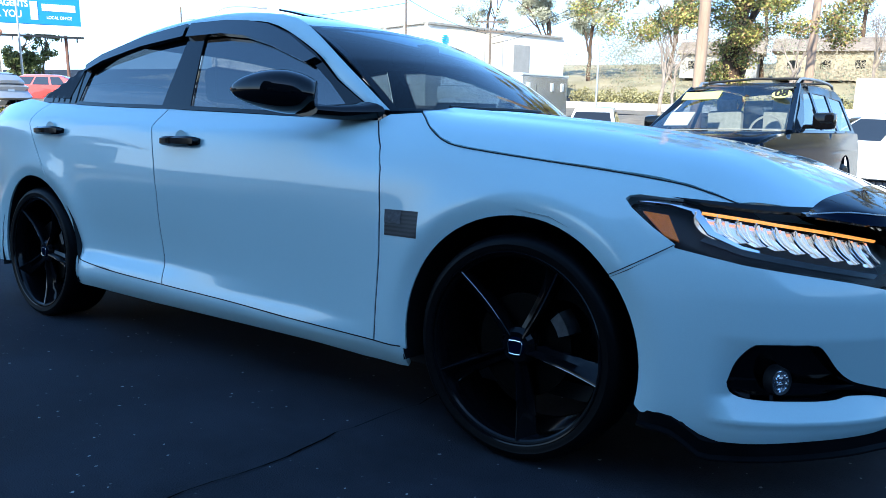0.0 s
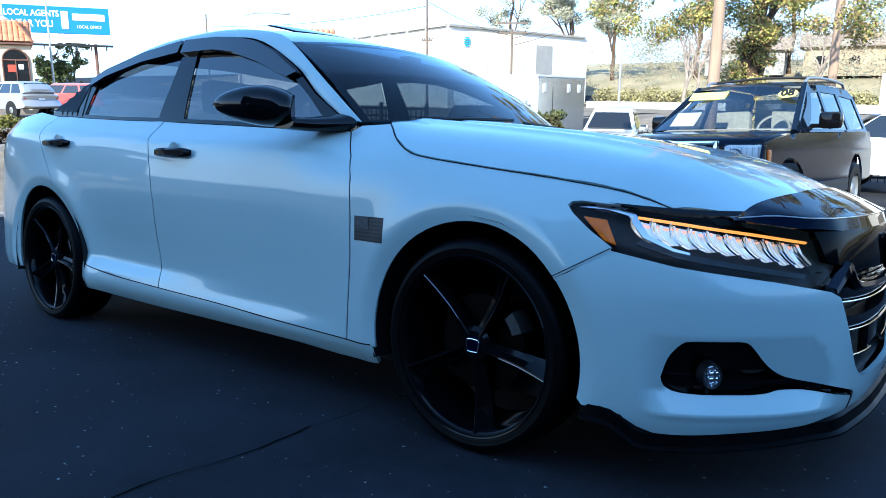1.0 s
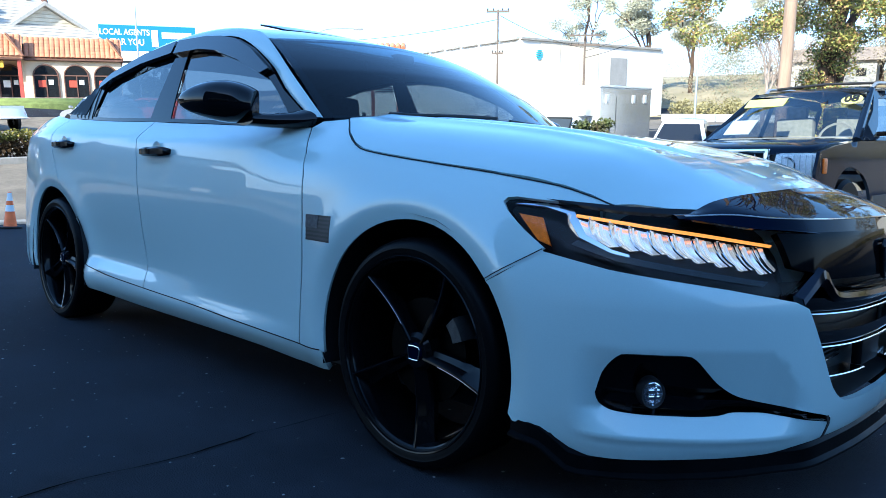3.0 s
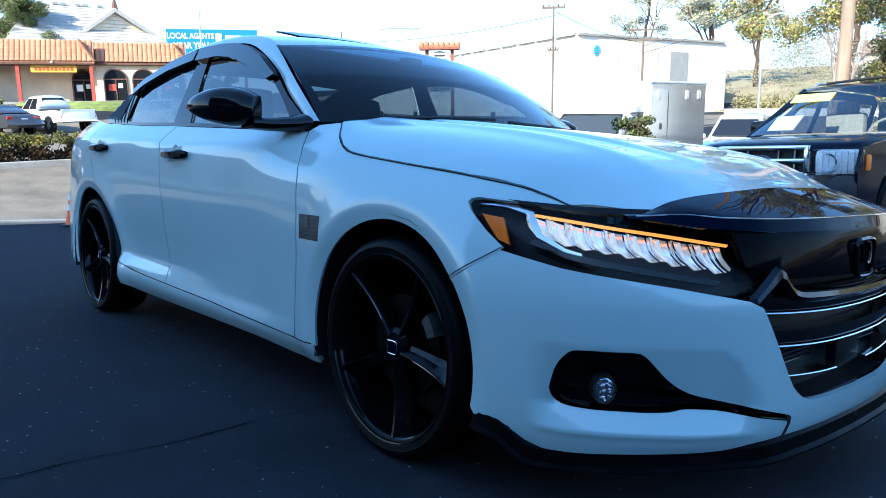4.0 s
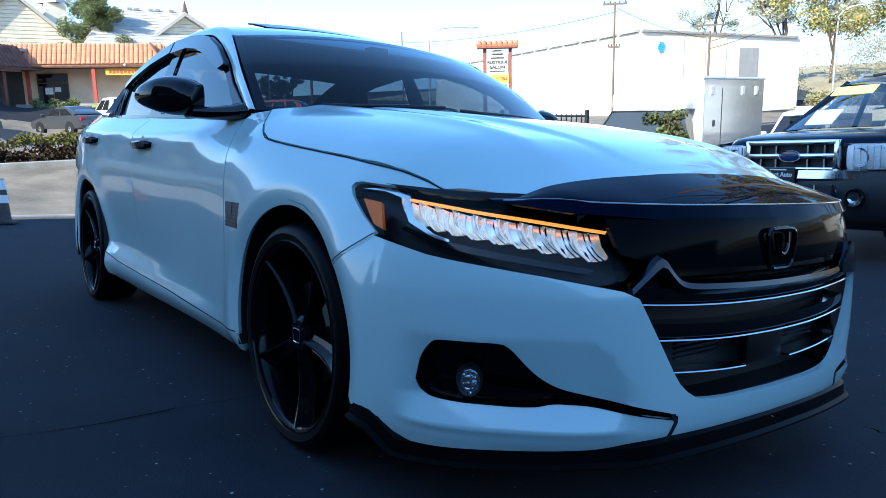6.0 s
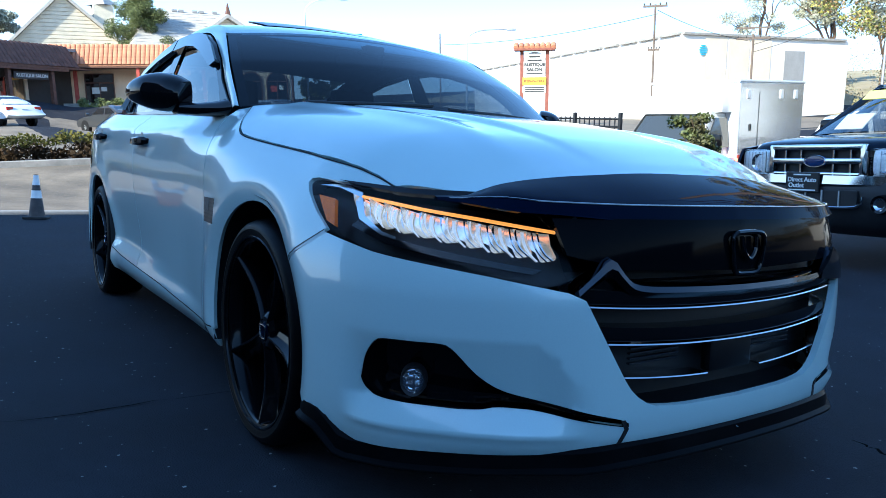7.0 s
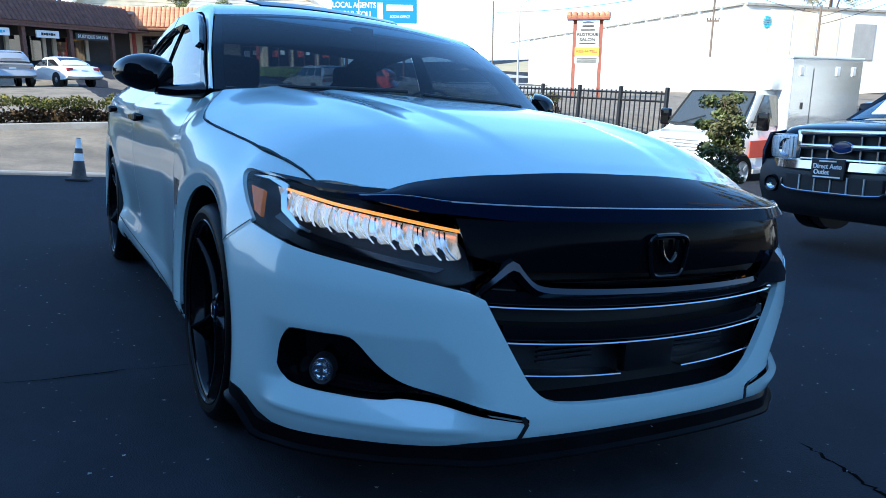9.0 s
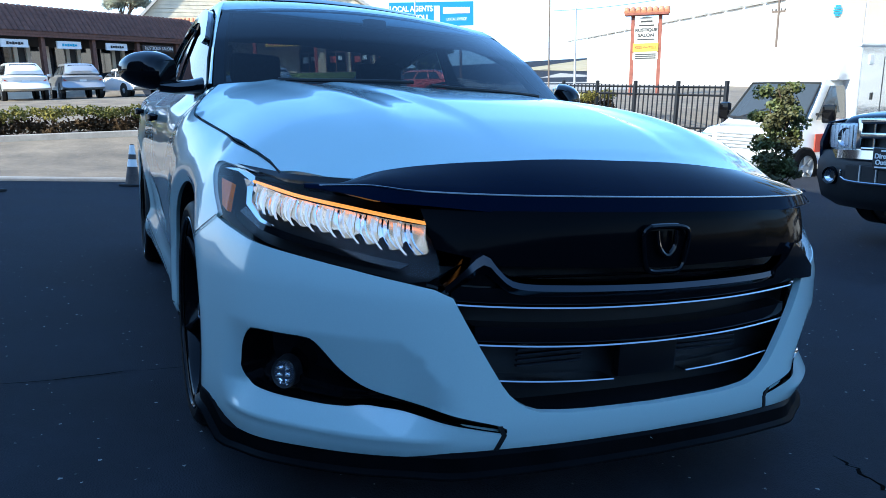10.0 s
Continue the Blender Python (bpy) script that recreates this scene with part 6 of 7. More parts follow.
mansard(shop, (0, -10.6), (0, 0), 1.36, .85, M["tile"])
mansard(shop, (0, 0), (-3, 0), 1.36, .85, M["tile"])
mansard(shop, (-.87, 0), (-.87, 5.8), 1.30, .85, M["tile"])
mansard(shop, (-.87, 5.8), (-9, 5.8), 1.30, .85, M["tile"])
for y in (-8.6, -4.55, -.22):
    part("post", box((.22, .22, 2.6), (-.25, y, 1.2), .01), M["wood_red"], shop)
# arched openings: dark glass set into the wall with a raised surround
for xw, y, w, h, top in ((-2.38, -1.0, 1.35, 2.15, True), (-1.03, 1.15, 1.45, 2.15, True), (-1.03, 2.95, 1.45, 2.15, True), (-1.03, 4.75, 1.45, 2.15, True), (-2.38, -7.6, 1.9, 2.1, False)):
    out = [(y - w / 2, .05), (y + w / 2, .05)] + (arc(y, h - w / 2, w / 2, 0, 180, 12) if top else [(y + w / 2, h), (y - w / 2, h)])
    win = part("window", prism(out, .06, lambda u, v, d: (xw + d, u, v)), M["shop_glass"], shop)
    part("surround", tube([(xw + .05, u, v) for u, v in out + [out[0]]], .05, 6), M["wood_dark"], win)
    part("transom", box((.05, w, .08), (xw + .08, y, 1.48)), M["wood_dark"], win)
    part("mullion", box((.05, .06, 1.45), (xw + .085, y, .75)), M["wood_dark"], win)
    part("poster", box((.02, w * .3, .45), (xw + .09, y - .25, .95)), M["sign_red"] if xw > -2 else M["sign_white"], win)
    part("poster", box((.02, w * .2, .3), (xw + .09, y + .28, 1.05)), M["sign_white"], win)
sb = part("sign_band", box((.08, 2.7, .44), (-.30, -2.45, 2.12), .02), M["sign_yellow"], shop, "yellow shop sign")
for k in range(10):
    part("letter_bar", box((.03, .15, .18 + .05 * (k % 2)), (-.25, -3.5 + .235 * k, 2.12)), M["sign_red"], sb)
part("lamp_globe", spin([(0, -.09), (.08, -.04), (.08, .04), (0, .09)], 10, "Z", at=(.02, -2.5, 2.56)), M["sign_white"], shop, "white lamp globe")
part("walk", box((3.6, 13.6, .5), (-.9, -2.4, -.22)), M["concrete"], shop)
lawn = put_mesh("lawn", [tuple(SHOP @ Vector(v)) for v in ((1.0, -4.5, .0), (2.4, -4.5, -.40), (2.4, 4.2, -.40), (1.0, 4.2, .0), (1.0, -4.5, -.6), (2.4, -4.5, -1.0), (2.4, 4.2, -1.0), (1.0, 4.2, -.6))], [(0, 1, 2, 3), (1, 5, 6, 2), (0, 4, 5, 1), (3, 2, 6, 7)], M["lawn"])
tagged(lawn, "strip of lawn banked before the shops", "grass", kind="structure")
sh = tagged(new("shrub"), "rounded green shrub before the shops", "shrub")
sh.matrix_basis = SHOP @ pose(2.0, -6.6, -.7)
cl = [((random.Random(k).uniform(-.7, .7), random.Random(k + 50).uniform(-1.3, 1.3), .45 + random.Random(k + 99).uniform(-.3, .4)), .36) for k in range(26)]
leaf_mesh("foliage", cl, 5000, .10, M["leaf_olive"], sh, 61)
limbs("stem", [([Vector((0, 0, -.3)), Vector((0, 0, .5))], .05, .02)], M["bark"], sh)

wing = tagged(new("shop_wing"), "shaded shop wing with tiled mansard, dark posts and plate windows", "shop")
wing.matrix_basis = LEVEL
W0, W1 = Vector((-52.6, 4.97, 0)), Vector((-32.6, -17.7, 0))
dw = (W1 - W0).normalized()
nw_ = Vector((dw.y, -dw.x, 0))
turn_w = math.degrees(math.atan2(dw.y, dw.x))
lw = (W1 - W0).length


def wpart(name, size, along, out, z, mat, bevel=0.0, parent=None, label=""):
    p = W0 + dw * along - nw_ * out
    return part(name, box(size, (0, 0, 0), bevel, pose(p.x, p.y, z + 1.25, 0, 0, turn_w)), mat, parent or wing, label)


wa = W0 - dw * 1.0
mansard(wing, (W1.x, W1.y), (wa.x, wa.y), 1.40, .95, M["tile_shaded"], pitch=.34, base=4.05)
wpart("wall", (lw + 3, .3, 4.2), lw / 2 - 1, -2.3, .75, M["stucco_shaded"])
wpart("roof_deck", (lw + 3, 7.0, .2), lw / 2 - 1, -4.4, 4.0, M["stucco_grey"])
wpart("soffit", (lw + 2, 2.4, .10), lw / 2 - 1, -1.15, 2.72, M["wood_dark"])
wpart("fascia", (lw, .12, .34), lw / 2, -.05, 2.68, M["wood_dark"])
wpart("walk", (lw, 3.4, 1.2), lw / 2, -.7, -.62, M["concrete"])
wpart("wall_low", (lw - 3, .25, 1.0), lw / 2 + 1.0, 1.15, -.55, M["stucco_tan"])
for k in range(8):
    wpart("post", (.24, .24, 2.7), 1.2 + k * 3.4, -.3, 1.30, M["wood_dark"], .01)
    win = wpart("window", (2.3, .08, 2.1), 2.9 + k * 3.4, -2.1, 1.05, M["shop_glass"])
    for dx in (-1.3, .1, 1.3):
        wpart("mullion", (.26, .14, 2.2), 2.9 + k * 3.4 + dx, -2.06, 1.05, M["stucco_tan"], 0, win)
for k, mt in ((0, "sign_grey"), (1, "sign_white"), (2, "sign_white"), (3, "sign_white")):
    sgn = wpart("shop_sign", (1.6 if k else 2.7, .10, .42), 2.9 + k * 3.4, -.25, 2.15, M[mt], .01)
    if not k:
        p = W0 + dw * 2.9 + nw_ * .16
        text("RUSTIQUE SALON", .30, (p.x, p.y, 2.15 + 1.25), M["sign_white"], sgn, (90, 0, turn_w + 180))
        continue
    for q in range(6):
        wpart("letter_bar", (.12, .03, .11 + .04 * (q % 2)), 2.9 + k * 3.4 + (q - 2.5) * .17, -.18, 2.15, M["logo_blue"] if k == 2 else M["sign_grey"], 0, sgn)

# gabled houses behind the shops


AWAY = LEVEL @ pose(1.9, -1.9, .45, 0, 0, -.9) @ Matrix.Diagonal((1.27, 1.27, 1.27, 1)) @ Matrix.Translation((-1.9, 1.9, -1.1))


def gabled_house(label, at, w, dpt, h, rise, off=0.0, boards=10):
    """A house with its gable wall towards +x; the ridge stands off the middle by off."""
    hs = tagged(new("house"), label, "house", "houses behind the shops")
    hs.matrix_basis = AWAY @ pose(*at, 0)
    part("wall", box((dpt, w, h), (-dpt / 2, 0, h / 2)), M["siding"], hs)
    for k in range(14):
        part("siding_board", box((.05, w, .17), (.026, 0, h - .10 - k * .2)), M["siding"], hs)
    part("gable", prism([(-w / 2, 0), (w / 2, 0), (off, rise)], dpt, lambda u, v, d: (-d, u, v + h)), M["siding"], hs)
    for sg in (-1, 1):
        e = Vector((0, sg * w / 2, h)) - Vector((0, off, h + rise))
        y1, z1 = off + e.y * 1.12, h + rise + e.z * 1.12
        q = [(.35, y1, z1 + .03), (-dpt - .3, y1, z1 + .03), (-dpt - .3, off, h + rise + .03), (.35, off, h + rise + .03)]
        put_mesh("roof", q + [(a, b_, c + .22) for a, b_, c in q], [(0, 1, 2, 3), (4, 5, 6, 7), (0, 1, 5, 4), (1, 2, 6, 5), (2, 3, 7, 6), (3, 0, 4, 7)], M["shingle"], hs, smooth_shade=False)
    for k in range(boards):
        v0 = rise * k / boards
        a, c = (-w / 2) + (off + w / 2) * v0 / rise, (w / 2) - (w / 2 - off) * v0 / rise
        if c - a > .4:
            part("siding_board", prism([(a, v0), (c, v0), (c - (w / 2 - off) / boards, v0 + rise / boards - .03), (a + (off + w / 2) / boards, v0 + rise / boards - .03)], .05, lambda u, v, d: (d + .001, u, v + h)), M["siding"], hs)
    return hs


gabled_house("pale grey gabled house with lapped siding behind the shops", (-44.6, 12.4), 4.4, 3.0, 5.75, 1.45, -.2, 7)
hb = gabled_house("pale grey gabled house with lapped siding behind the shops", (-50.0, 3.9), 6.0, 6.0, 5.9, 2.8, -.2, 12)
cu = part("cupola", box((1.2, 1.2, 1.6), (-1.4, 2.3, 7.6)), M["siding"], hb)
part("cupola_roof", spin([(1.05, 0), (0, .8)], 4, "Z", at=(-1.4, 2.3, 8.4)), M["shingle"], cu)
hs = tagged(new("house"), "house with a broad grey shingle roof behind the shops", "house", "houses behind the shops")
hs.matrix_basis = AWAY
part("wall", box((7.0, 9.0, 5.4), (-47.0, 10.6, 2.7)), M["siding"], hs)
q = [(-43.2, 6.3, 5.35), (-43.2, 15.0, 5.35), (-47.2, 13.2, 7.8), (-47.2, 8.4, 7.8), (-51.2, 15.0, 5.35), (-51.2, 6.3, 5.35)]
put_mesh("roof", q, [(0, 1, 2, 3), (1, 4, 2), (4, 5, 3, 2), (5, 0, 3), (0, 5, 4, 1)], M["shingle"], hs, smooth_shade=False)
for k in range(12):
    f_ = k / 12
    a, c = Vector(q[0]).lerp(Vector(q[3]), f_), Vector(q[1]).lerp(Vector(q[2]), f_)
    a2, c2 = Vector(q[0]).lerp(Vector(q[3]), f_ + .08), Vector(q[1]).lerp(Vector(q[2]), f_ + .08)
    put_mesh("shingle_course", [tuple(a + Vector((.01, 0, .02))), tuple(c + Vector((.01, 0, .02))), tuple(c2 + Vector((0, 0, .01))), tuple(a2 + Vector((0, 0, .01)))], [(0, 1, 2, 3)], M["shingle"], hs, smooth_shade=False)
for k in range(6):
    part("ridge_vent", box((.25, .3, .14), (-47.15, 8.9 + .62 * k + .2 * (k % 2), 7.83)), M["stucco_grey"], hs)
part("ridge_horn", rod((-47.2, 13.1, 7.7), (-47.2, 13.1, 8.5), .22, .03, 6), M["wood_dark"], hs)
hs = tagged(new("house"), "grey shingle-roofed house far behind the shops", "house", "houses behind the shops")
hs.matrix_basis = AWAY @ pose(-57, 15.4, 0)
part("wall", box((5, 5, 6.6), (0, 0, 3.3)), M["siding"], hs)
q = [(2.8, -2.8, 6.5), (2.8, 2.8, 6.5), (0, 1.4, 8.9), (0, -1.4, 8.9), (-2.8, 2.8, 6.5), (-2.8, -2.8, 6.5)]
put_mesh("roof", q, [(0, 1, 2, 3), (1, 4, 2), (4, 5, 3, 2), (5, 0, 3), (0, 5, 4, 1)], M["shingle"], hs, smooth_shade=False)

# hillside houses and white walls
for i, (x, y, w, h, mt) in enumerate(((-24, 84, 8, 2.6, "stucco_grey"), (-13, 82, 9, 2.8, "far_brown"), (-2, 84, 8, 2.6, "stucco_grey"), (9, 74, 8, 3, "far_brown"))):
    hs = tagged(new("house"), "low pale hillside house among trees", "house", "hillside houses")
    hs.matrix_basis = on(x, y, 10)
    part("wall", box((w, 6, h), (0, 0, h / 2)), M[mt], hs)
    part("roof", prism([(-3.6, 0), (3.6, 0), (0, 1.5)], w + 1, lambda u, v, d: (d - w / 2 - .5, u, v + h)), M["bark_pale"], hs)
    for k in range(3):
        part("window", box((.9, .1, .8), (-w / 3 + k * w / 3, -3.02, h * .55)), M["shop_glass"], hs)
hd = tagged(new("hedge_bank"), "olive hedge bank along the hill street", "hedge")
cl = [((x, 58 + (x + 20) * -.25, ground_z(x, 58 + (x + 20) * -.25) + random.Random(int(x * 10)).uniform(.4, 1.3)), .9) for x in np.arange(-30, 26, .8)]
tagged(leaf_mesh("foliage", cl, 26000, .17, M["hedge_bank"], hd, 9), kind="stuff")
w = tagged(new("white_wall"), "white stucco wall at the street", "wall")
w.matrix_basis = on(-1.5, 28, 5)
part("wall", box((9, .3, 2.4), (3, 0, 1.2)), M["stucco_white"], w)
w = tagged(new("retaining_wall"), "long pale retaining wall beside the hill street", "wall")
w.matrix_basis = on(-16, 52, -14)
part("wall", box((26, .3, .7), (0, 0, .2)), M["stucco_white"], w)

# ---- pylon sign ----
sg = tagged(new("pylon_sign"), "red pylon sign with a tile cap and stacked panels", "sign")
sg.matrix_basis = on(-30.86, 26.2, -42) @ Matrix.Diagonal((.95, 1.0, .87, 1))
for y in (-.72, .72):
    part("leg", box((.20, .20, 4.9), (0, y, 2.45), .01), M["pylon_red"], sg)
part("cap", box((.9, 2.3, .18), (0, 0, 4.98), .02), M["pylon_red"], sg)
for k in range(8):
    for s_ in (-1, 1):
        o_ = spin([(.0, -.02), (.15, 0), (.15, .52), (0, .54)], 10, "X")
        bmesh.ops.transform(o_, matrix=pose(.0, -1.05 + k * .30, 5.30, 0, 0, 0) @ pose(0, 0, 0, 0, 28 * 1, 0) if s_ > 0 else pose(-.02, -1.05 + k * .30, 5.30, 0, 0, 180) @ pose(0, 0, 0, 0, 28, 0), verts=o_.verts)
        part("cap_tile", o_, M["tile"], sg, smooth_shade=True)
out = [(-.62, 3.3), (.62, 3.3)] + arc(0, 4.2, .62, 0, 180, 12)
pn = part("panel", prism(out, .3, lambda u, v, d: (d - .15, u, v)), M["sign_pale"], sg)
part("text_bar", box((.02, .62, .10), (.160, 0, 4.52)), M["sign_grey"], pn)
part("text_bar", box((.02, .80, .08), (.160, 0, 4.28)), M["sign_grey"], pn)
text("RUSTIQUE", .25, (.162, 0, 4.00), M["sign_grey"], pn, bold=.010)
text("SALON", .27, (.162, 0, 3.68), M["sign_grey"], pn, bold=.010)
part("text_bar", box((.02, .9, .06), (.160, 0, 3.44)), M["sign_grey"], pn)
yp = part("panel", box((.3, 1.34, .52), (0, 0, 2.95), .01), M["sign_yellow"], sg)
text("KISS-N-TELL", .22, (.162, 0, 2.95), M["wood_dark"], yp, bold=.006)
part("panel", box((.3, 1.34, .42), (0, 0, 2.42), .01), M["sign_pale"], sg)
for z in (2.54, 2.42, 2.30):
    part("text_bar", box((.02, 1.1, .06), (.165, 0, z)), M["sign_grey"], sg)

# ---- parked vehicles ----


def road_wheel(parent, x, y, r, w, side, mat):
    wl = new("wheel")
    wl.parent = parent
    wl.matrix_basis = pose(x, y, r) @ Matrix.Diagonal((1, side, 1, 1))
    part("tyre", spin([(r * .62, -w / 2), (r * .9, -w / 2), (r, -w * .36), (r, w * .36), (r * .9, w / 2), (r * .62, w / 2)], 28), M["rubber"], wl, smooth_shade=True)
    bm = spin([(0, w * .38), (r * .2, w * .40), (r * .24, w * .3), (r * .56, w * .34), (r * .64, w * .45)], 28)
    rim = part("rim", bm, mat, wl, smooth_shade=True, angle=25)
    for k in range(5):
        a = 2 * math.pi * k / 5
        bm = box((r * .36, w * .12, r * .16), (r * .40, w * .42, 0), .006)
        bmesh.ops.transform(bm, matrix=Matrix.Rotation(a, 4, "Y"), verts=bm.verts)
        part("spoke", bm, mat, wl)


def body_rings(profile, half, tuck, n=9):
    """Rings across a body: a side profile (x, z) carried over the width, drawn in at the flanks."""
    rings = []
    cx = sum(p[0] for p in profile) / len(profile)
    for i in range(n):
        q = -1 + 2 * i / (n - 1)
        e = abs(q) ** 5
        rings.append([(cx + (x - cx) * (1 - .05 * e), q * (half - tuck(x, z) * 1.0), z - .03 * e * (1 if z > .6 else -1)) for x, z in profile])
    return rings


def parked_car(label, at, turn, paint, kind="sedan", group="parked cars"):
    """A parked car, nose to its +x, on wheels, with glazed cabin, lamps and bumpers."""
    v = tagged(new("parked_car"), label, "car", group)
    v.matrix_basis = on(*at, turn)
    if kind == "sedan":
        low = [(2.25, .32), (2.35, .55), (2.2, .74), (1.0, .95), (-1.4, 1.0), (-2.2, .98), (-2.35, .75), (-2.3, .35)]
        cab = [(1.05, .93), (.25, 1.38), (-.1, 1.44), (-.7, 1.43), (-1.7, 1.0)]
        wb, r, hw = 1.38, .33, .90
    elif kind == "suv":
        low = [(2.15, .40), (2.25, .68), (2.1, .92), (1.0, 1.08), (-2.1, 1.12), (-2.25, .85), (-2.2, .42)]
        cab = [(1.05, 1.06), (.3, 1.60), (-.2, 1.67), (-1.7, 1.62), (-2.1, 1.12)]
        wb, r, hw = 1.33, .36, .92
    else:
        low = [(2.75, .50), (2.85, .80), (2.75, 1.05), (1.3, 1.18), (-.55, 1.20), (-.6, 1.15), (-2.8, 1.15), (-2.9, .75), (-2.85, .55)]
        cab = [(1.3, 1.16), (.65, 1.80), (.3, 1.88), (-.4, 1.86), (-.58, 1.2)]
        wb, r, hw = 1.8, .41, .98
    def sm(p):
        return [tuple(q) for q in smooth(list(p) + [p[0]], 48)[:-1]]
    tuck = lambda x, z: .06 * max(0, z - .7) / .4 + .05 * max(0, .5 - z)
    body = part("body", loft(body_rings(sm(low), hw, tuck)), paint, v, smooth_shade=True, angle=50)
    z0 = min(p[1] for p in cab)
    tuck2 = lambda x, z: .10 + .34 * max(0, z - z0)
    cabin = part("cabin", loft(body_rings(sm(cab), hw - .02, tuck2, 9)), paint, v, "", True, 50)
    top = max(p[1] for p in cab)

    def pane(name, corners, parent, grow=.006):
        """A dark pane through four corners, a little proud of the paint, with a rubber edge."""
        c = [Vector(q) for q in corners]
        n = (c[1] - c[0]).cross(c[3] - c[0]).normalized()
        if n.dot(sum(c, Vector()) / 4 - Vector((0, 0, z0 - .3))) < 0:
            n = -n
        return part(name, loft([[tuple(q - n * .02) for q in c], [tuple(q + n * grow) for q in c]]), M["shop_glass"], parent)
    front, rear = (cab[0], cab[1]), (cab[-1], cab[-2])
    for name, (lo_, hi_) in (("windshield", front), ("rear_window", rear)):
        a0, a1 = Vector((lo_[0], 0, lo_[1])), Vector((hi_[0], 0, hi_[1]))
        b0, b1 = a0.lerp(a1, .12), a0.lerp(a1, .88)
        w0, w1 = hw - .14 - tuck2(0, b0.z), hw - .14 - tuck2(0, b1.z)
        out_ = .10 if name == "windshield" else -.10
        pane(name, [(b0.x + out_, -w0, b0.z + .02), (b0.x + out_, w0, b0.z + .02), (b1.x + out_, w1, b1.z + .02), (b1.x + out_, -w1, b1.z + .02)], v)
    zl, zh = z0 + .07, top - .13
    xf0, xf1 = np.interp(zl, (cab[0][1], cab[1][1]), (cab[0][0], cab[1][0])) - .16, np.interp(zh, (cab[0][1], cab[1][1]), (cab[0][0], cab[1][0])) - .10
    xr0, xr1 = np.interp(zl, (cab[-1][1], cab[-2][1]), (cab[-1][0], cab[-2][0])) + .18, np.interp(zh, (cab[-1][1], cab[-2][1]), (cab[-1][0], cab[-2][0])) + .14
    for sd in (-1, 1):
        ya, yb = sd * (hw - .02 - tuck2(0, zl)), sd * (hw - .02 - tuck2(0, zh))
        cuts = (0, .47, .53, 1) if kind != "suv" else (0, .36, .40, .70, .75, 1)
        for u0, u1 in zip(cuts[::2], cuts[1::2]):
            pane("side_window", [(xf0 + (xr0 - xf0) * u0, ya, zl), (xf0 + (xr0 - xf0) * u1, ya, zl), (xf1 + (xr1 - xf1) * u1, yb, zh), (xf1 + (xr1 - xf1) * u0, yb, zh)], v)
        for xx in (wb, -wb):
            road_wheel(v, xx, sd * (hw - .11), r, .22, sd, M["galv"])
            bm = spin([(r * 1.16, -.02), (r * 1.16, .125), (r * .4, .122)], 24, at=(xx, 0, r))
            bmesh.ops.scale(bm, vec=(1, sd, 1), verts=bm.verts)
            bmesh.ops.translate(bm, vec=(0, sd * (hw - .122), 0), verts=bm.verts)
            part("wheel_arch", bm, M["black_plastic"], v, smooth_shade=True)
        part("tail_lamp", box((.12, .30, .16), (low[-2][0] + .07, sd * (hw - .24), low[-2][1] + .08), .03), M["red_lens"], v)
        part("headlamp", box((.20, .34, .14), (low[1][0] - .16, sd * (hw - .26), low[1][1] + .10), .04), M["reflector"], v)
        part("door_mirror", box((.12, .20, .13), (cab[0][0] - .15, sd * (hw + .05), z0 + .08), .04), paint, v, smooth_shade=True)
    part("rear_bumper", box((.16, hw * 1.8, .20), (low[-1][0] + .02, 0, low[-1][1] + .10), .05), M["chrome"] if kind == "pickup" else M["black_plastic"], v, smooth_shade=True)
    part("number_plate", box((.02, .30, .15), (low[-2][0] - .03, 0, low[-2][1] - .02)), M["sign_white"], v)
    if kind == "pickup":
        part("bed_well", box((2.0, 1.62, .30), (-1.68, 0, 1.06)), M["black_plastic"], v)
        part("tailgate", box((.06, 1.70, .55), (-2.87, 0, .92), .015), paint, v)
    return v


parked_car("white crew-cab pickup parked in the sun", (-40.8, 7.9), 193, M["car_white"], "pickup")
parked_car("grey sedan parked in the sun", (-40.0, 5.3), 200, M["car_grey"])
parked_car("white coupe parked by the shaded shops", (-40.25, .08), 205, M["car_white"])
parked_car("white crossover parked by the shaded shops", (-39.25, -2.33), 191, M["car_silver"], "suv")
parked_car("white crossover parked by the shaded shops", (-37.6, -4.6), 192, M["car_white"], "suv")
parked_car("silver crossover parked beside the shops", (-36.8, 12.4), 190, M["car_silver"], "suv")
parked_car("red hatchback parked beyond the shops", (-41, 16.6), 230, M["car_red"], "suv")
parked_car("white pickup parked beyond the fence", (-9.8, 20.8), 288, M["car_white"], "pickup")
parked_car("white wagon parked beside the dark car", (-.6, 14.6), 165, M["car_white"], "suv")

# ---- dark blue sport utility parked nose-on ----
esc = tagged(new("sport_utility"), "dark navy sport utility with chrome grille and roof rails", "car")
esc.matrix_basis = pose(-1.434, 4.409, .227, 2.4, 0, -4.35) @ Matrix.Diagonal((.93, .93, .93, 1))


def loop_across(rows, half):
    """Skin of rows (y, z, half width): each row runs across the body."""
    rings = []
    for y, z, h in rows:
        rings.append([(h * math.sin(math.pi / 2 * q) if abs(q) < 1 else h * q, y + .10 * abs(q) ** 3 * (1 if y < .4 else 0), z - .035 * abs(q) ** 3) for q in [i / 8 - 1 for i in range(17)]])
    return rings


